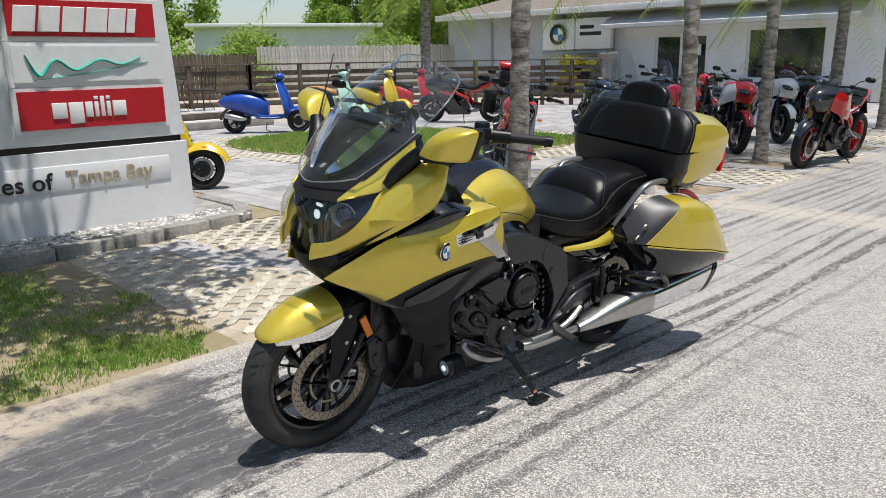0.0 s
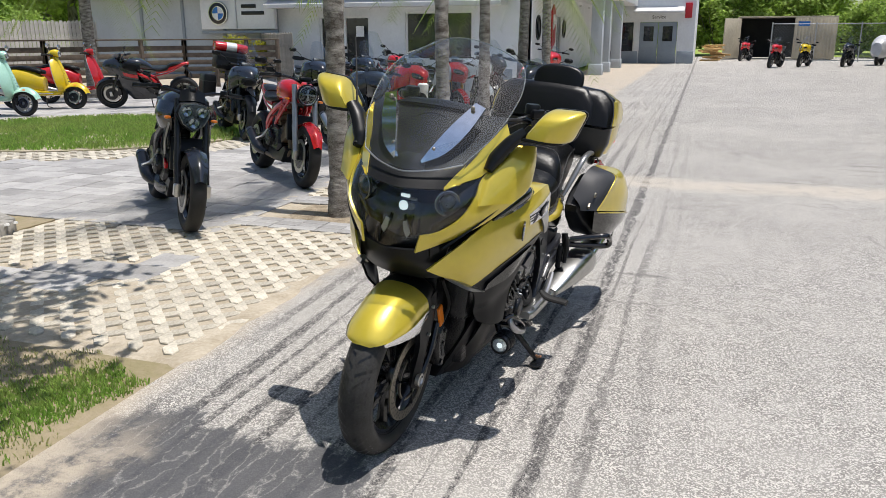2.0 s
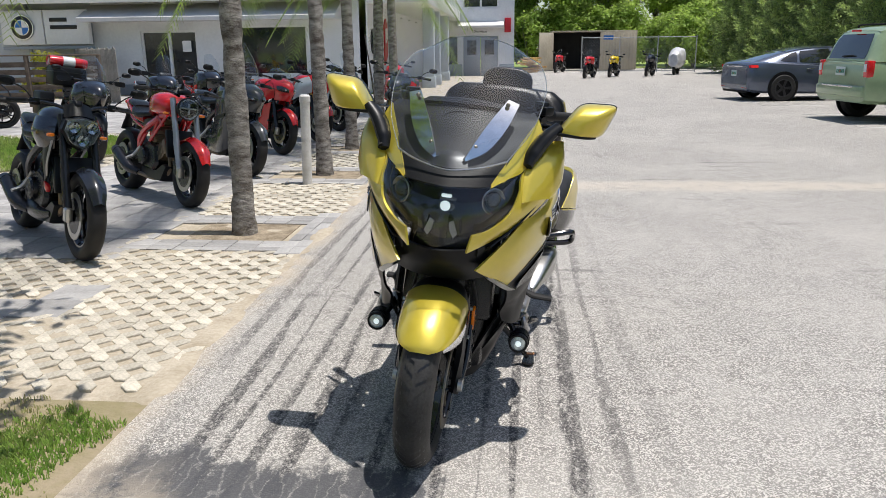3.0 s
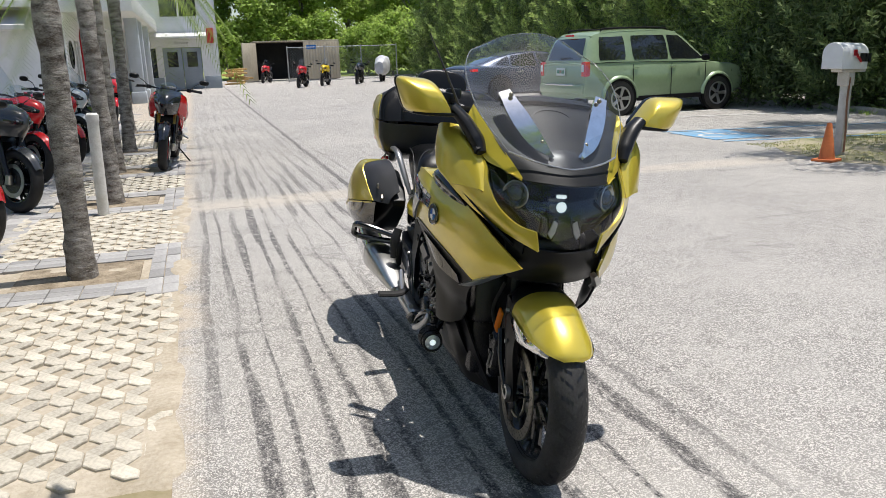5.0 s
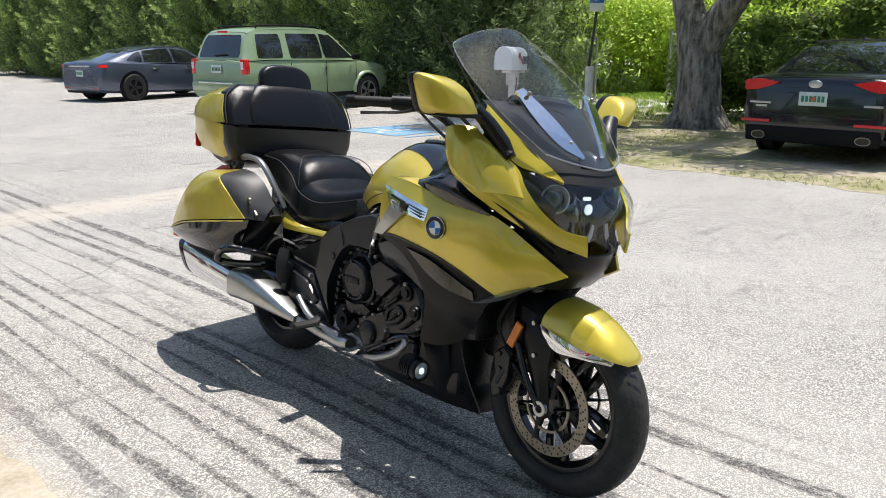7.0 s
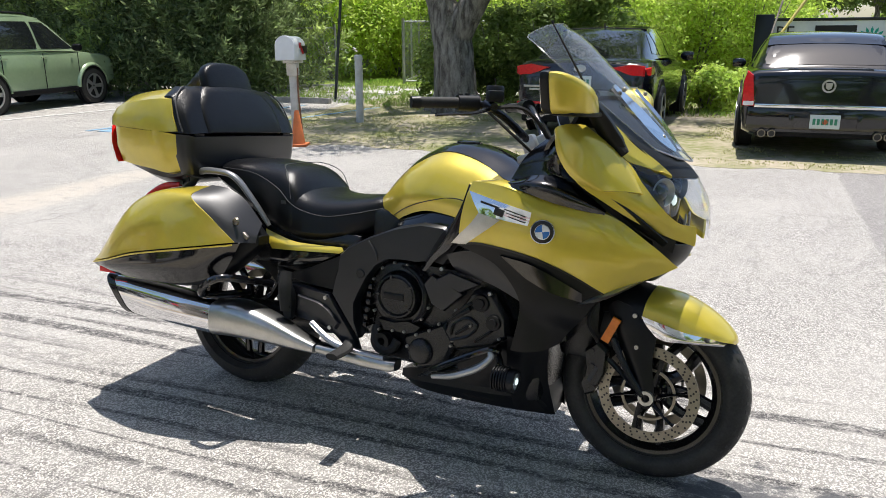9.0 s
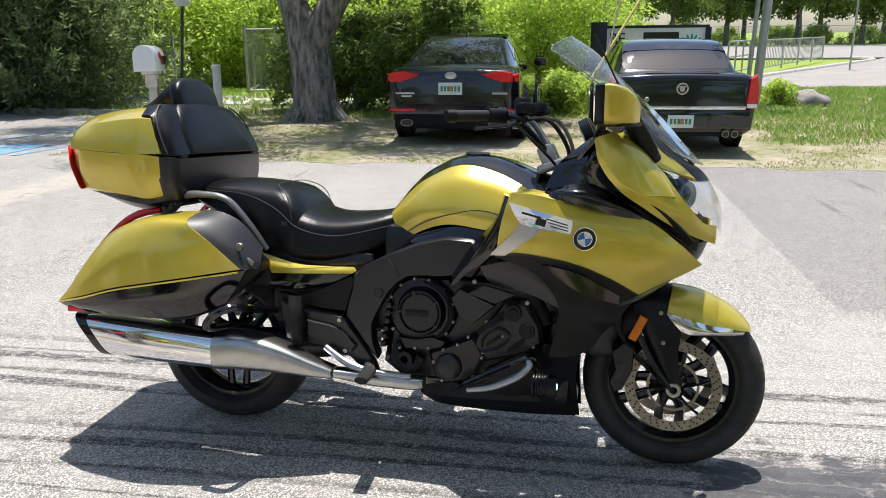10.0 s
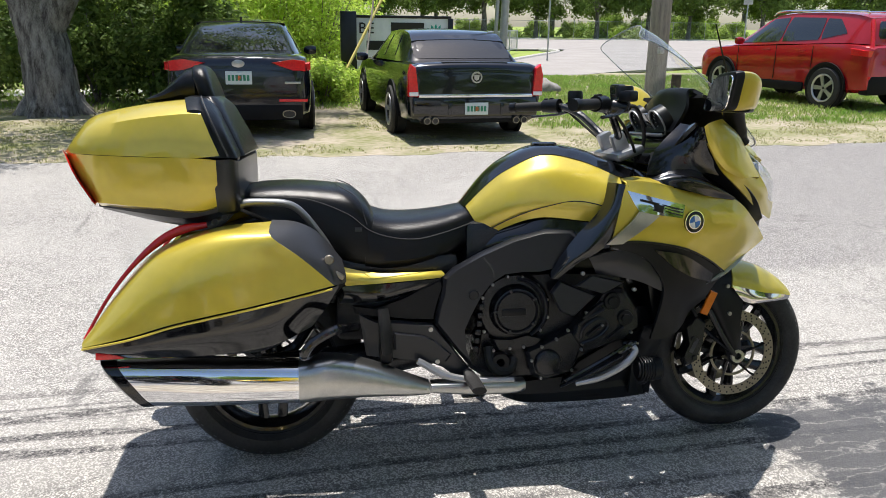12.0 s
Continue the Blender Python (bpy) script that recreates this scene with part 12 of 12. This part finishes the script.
side_skin("inner_shroud", [[(-0.272, -0.318, 1.108), (-0.256, -0.308, 1.040), (-0.185, -0.284, 0.955)], [(-0.282, -0.262, 1.114), (-0.305, -0.272, 1.035), (-0.275, -0.272, 0.968)], [(-0.300, -0.200, 1.122), (-0.395, -0.232, 1.040), (-0.435, -0.262, 0.960)]], GLOSSBLACK, dash, 16, 14, 0.008, "gloss black inner fairing panel")
bm = B(); skin(bm, [across(r) for r in ([(-0.30, -0.16, 1.090), (-0.315, -0.08, 1.085), (-0.315, 0, 1.085)], [(-0.26, -0.165, 1.165), (-0.265, -0.08, 1.165), (-0.265, 0, 1.165)], [(-0.235, -0.12, 1.222), (-0.245, -0.06, 1.225), (-0.245, 0, 1.228)], [(-0.215, -0.16, 1.208), (-0.205, -0.08, 1.212), (-0.20, 0, 1.214)])], 15, 14, 0.012); part("dash_hood", bm, SATIN, dash)
turn_i = pose(-0.322, 0, 1.128, 0, 0, 0)
for s in (-1, 1):
    bm = B(); spun(bm, [(0, 0), (0.042, 0), (0.045, 0.004), (0.048, 0.012), (0.052, 0.012), (0.052, -0.02), (0, -0.02)], (0, 0, 0), "X", 30)
    o = part("dial", bm, SATIN, dash, "round dial with a silver ring"); o.matrix_basis = pose(-0.318, 0.088 * s, 1.128, 0, 28, 180)
    bm = B(); spun(bm, [(0.044, 0.012), (0.050, 0.012), (0.050, 0.016), (0.044, 0.016), (0.044, 0.012)], (0, 0, 0), "X", 30); part("dial_ring", bm, ALU, o)
    for k in range(11):
        a = radians(-120 + 24 * k)
        bm = B(); box(bm, (0.001, 0.002, 0.009), (0.0055, 0.034 * math.sin(a), 0.034 * math.cos(a)), Matrix.Rotation(-a, 4, "X")); part("dial_mark", bm, WHITE, o)
bm = B(); box(bm, (0.012, 0.085, 0.062), (0, 0, 0), None, 0.003); o = part("display", bm, CARGLASS, dash); o.matrix_basis = pose(-0.322, 0, 1.126, 0, 28, 180)
bm = B(); box(bm, (0.010, 0.28, 0.012), (0, 0, 0), None, 0.003); o = part("dial_bridge", bm, ALU, dash); o.matrix_basis = pose(-0.335, 0, 1.082, 0, 28, 180)

# ---- paving, piece by piece ----
def paver_mesh(w, h, d, name, mat, bev=0.008):
    bm = B()
    box(bm, (w, h, d))
    top = [f for f in bm.faces if f.normal.z > 0.9]
    bmesh.ops.inset_region(bm, faces=top, thickness=bev, depth=0)
    for v in bm.verts:
        if v.co.z > 0 and (abs(abs(v.co.x) - w / 2) < 1e-4 or abs(abs(v.co.y) - h / 2) < 1e-4):
            v.co.z -= bev * 0.7
    me = bpy.data.meshes.new(name)
    bm.to_mesh(me); bm.free()
    me.materials.append(mat)
    return me


TURF_STEP = 0.1025


def turf_mesh():
    """A lattice block: one bend of a zigzag bar between two columns of diamond holes."""
    bm = B()
    c, h, g = TURF_STEP, 0.052, 0.0022
    out = [(h, g), (c - g, g), (c - g, c - h), (c - h, c), (c - g, c + h), (c - g, 2 * c - g), (h, 2 * c - g), (g, 2 * c - h), (g, h)]
    mid = (c * 0.42, c)
    ring = lambda pts, z: [bm.verts.new((x - c / 2, y - c, z)) for x, y in pts]
    soft = [(x + (mid[0] - x) * 0.07, y + (mid[1] - y) * 0.035) for x, y in out]
    a, b, d = ring(out, -0.05), ring(out, -0.004), ring(soft, 0.0)
    n = len(out)
    for p, q in ((a, b), (b, d)):
        for k in range(n):
            bm.faces.new((p[k], p[(k + 1) % n], q[(k + 1) % n], q[k]))
    bm.faces.new((d[0], d[1], d[2], d[3], d[8]))
    bm.faces.new((d[3], d[4], d[5], d[6], d[7]))
    bm.faces.new((d[3], d[7], d[8]))
    bmesh.ops.recalc_face_normals(bm, faces=bm.faces)
    me = bpy.data.meshes.new("turf_block")
    bm.to_mesh(me); bm.free()
    me.materials.append(GRIDPAVER)
    return me


def joined(name, me, places, parent, mat):
    """Many pieces too far off to tell apart, as one mesh."""
    co = np.array([v.co[:] for v in me.vertices])
    polys = [list(p.vertices) for p in me.polygons]
    verts, faces = [], []
    for x, y, z, turn in places:
        c, s = math.cos(radians(turn)), math.sin(radians(turn))
        k = len(verts)
        verts += [(x + c * v[0] - s * v[1], y + s * v[0] + c * v[1], z + v[2]) for v in co]
        faces += [[i + k for i in p] for p in polys]
    m2 = bpy.data.meshes.new(name)
    m2.from_pydata(verts, [], faces)
    m2.materials.append(mat)
    ob = new(name, m2)
    ob.parent = parent
    ob["kind"] = "stuff"
    return ob


paving = thing("pavement", "paved forecourt of cream turf blocks and grey slabs", "pavement", kind="structure")
rnd = random.Random(21)
turf, slab, band = turf_mesh(), paver_mesh(0.294, 0.294, 0.06, "slab", PAVER, 0.005), paver_mesh(0.195, 0.095, 0.06, "border_block", PAVER, 0.005)


PITS = (5.12, 8.0, 10.45, 13.0, 16.6)


def turf_zone(x, y):
    if -6.3 < x < -3.57 and 2.12 < y < 4.32:
        return not (abs(y - 3.05 - 0.42 * (x + 5.2)) < 0.26 and x < -4.6)
    if -4.95 < x < -3.60 and 4.3 <= y < 20:
        return not any(x > -4.85 and abs(y - ty) < 0.62 for ty in PITS)
    u, v = (x + 10.4) / 3.5, (y - 9.3 - 0.25 * (x + 10.4)) / 3.1
    return abs(u) ** 2.6 + abs(v) ** 2.6 < 1 and not in_lawn(x, y)


def slab_zone(x, y):
    if in_lawn(x, y) or turf_zone(x, y) or y > 24.6 or x < -16.5:
        return False
    if -6.2 < x < -3.7 and 2.2 < y < 4.3:
        return True
    return (x < -4.95 and y > 4.35) and (x > -16.4)


near, far = [], []
for k in range(103):
    for j in range(88):
        x, y = -14.02 + TURF_STEP * (k + 0.5), 2.18 + 2 * TURF_STEP * j + TURF_STEP * (1 + k % 2)
        if turf_zone(x, y):
            spot = (x + rnd.uniform(-0.002, 0.002), y + rnd.uniform(-0.002, 0.002), rnd.uniform(-0.003, 0.002), rnd.uniform(-1.2, 1.2))
            (near if x > -6.3 and y < 8.2 else far).append(spot)
near.sort(key=lambda s: (s[0] + 3.6) ** 2 + (s[1] - 2.2) ** 2)
for s in near[:300]:
    piece("turf_block", turf, paving, s[:3], s[3])
joined("far_turf_blocks", turf, near[300:] + far, paving, GRIDPAVER)


def blown_sand():
    """Loose sand that fills the holes and lies over some of the blocks, thinning out over the asphalt."""
    bm = B()
    nx, ny, x0, y0, d = 76, 152, -6.35, 1.98, 0.04
    grid = []
    for i in range(nx):
        for j in range(ny):
            x, y = x0 + d * i, y0 + d * j
            z = -0.0115 + 0.010 * noise.noise((x * 2.3, y * 2.3, 3.0)) + 0.006 * noise.noise((x * 8, y * 8, 1.0))
            z += 0.014 * math.exp(-((x + 4.75) / 0.6) ** 2 - ((y - 2.75 - 0.25 * (x + 4.75)) / 0.36) ** 2)
            z += 0.014 * math.exp(-((x + 3.58) / 0.09) ** 2) * (1 + 0.8 * noise.noise((y * 1.9, 0.3, 7.0)))
            z -= max(0.0, x + 3.46) * 0.16 + max(0.0, -6.2 - x) * 0.3 + max(0.0, 2.16 + 0.10 * noise.noise((x * 3, 1.7, 0.0)) - y) * 0.22
            grid.append(bm.verts.new((x, y, z)))
    for i in range(nx - 1):
        for j in range(ny - 1):
            k = i * ny + j
            bm.faces.new((grid[k], grid[k + ny], grid[k + ny + 1], grid[k + 1]))
    ob = part("blown_sand", bm, SANDBED)
    tagged(ob, "pale blown sand lying in and over turf blocks", "sand", kind="structure")


blown_sand()
near, far = [], []
step = 0.3
for i in range(-54, 80):
    for j in range(-80, 80):
        x, y = -8 + (i - 13) * step, 8 + j * step
        if slab_zone(x, y):
            spot = (x, y, -0.03 + rnd.uniform(-0.003, 0.002), 0)
            (near if x > -7.5 and y < 9 else far).append(spot)
near.sort(key=lambda s: (s[0] + 4) ** 2 + (s[1] - 4) ** 2)
for s in near[:260]:
    piece("slab", slab, paving, s[:3], s[3])
joined("far_slabs", slab, near[260:] + far, paving, PAVER)
for ty in PITS:
    spots = [(-3.625 - 0.1 * c, ty - 0.58 + 0.2 * k, 90) for c in range(2) for k in range(7)]
    spots += [(-3.86 - 0.2 * k, ty + side * (0.345 + 0.1 * c), 0) for side in (-1, 1) for c in range(3) for k in range(6)]
    for x, y, turn in spots:
        piece("border_block", band, paving, (x, y, -0.028 + rnd.uniform(-0.003, 0.002)), turn)
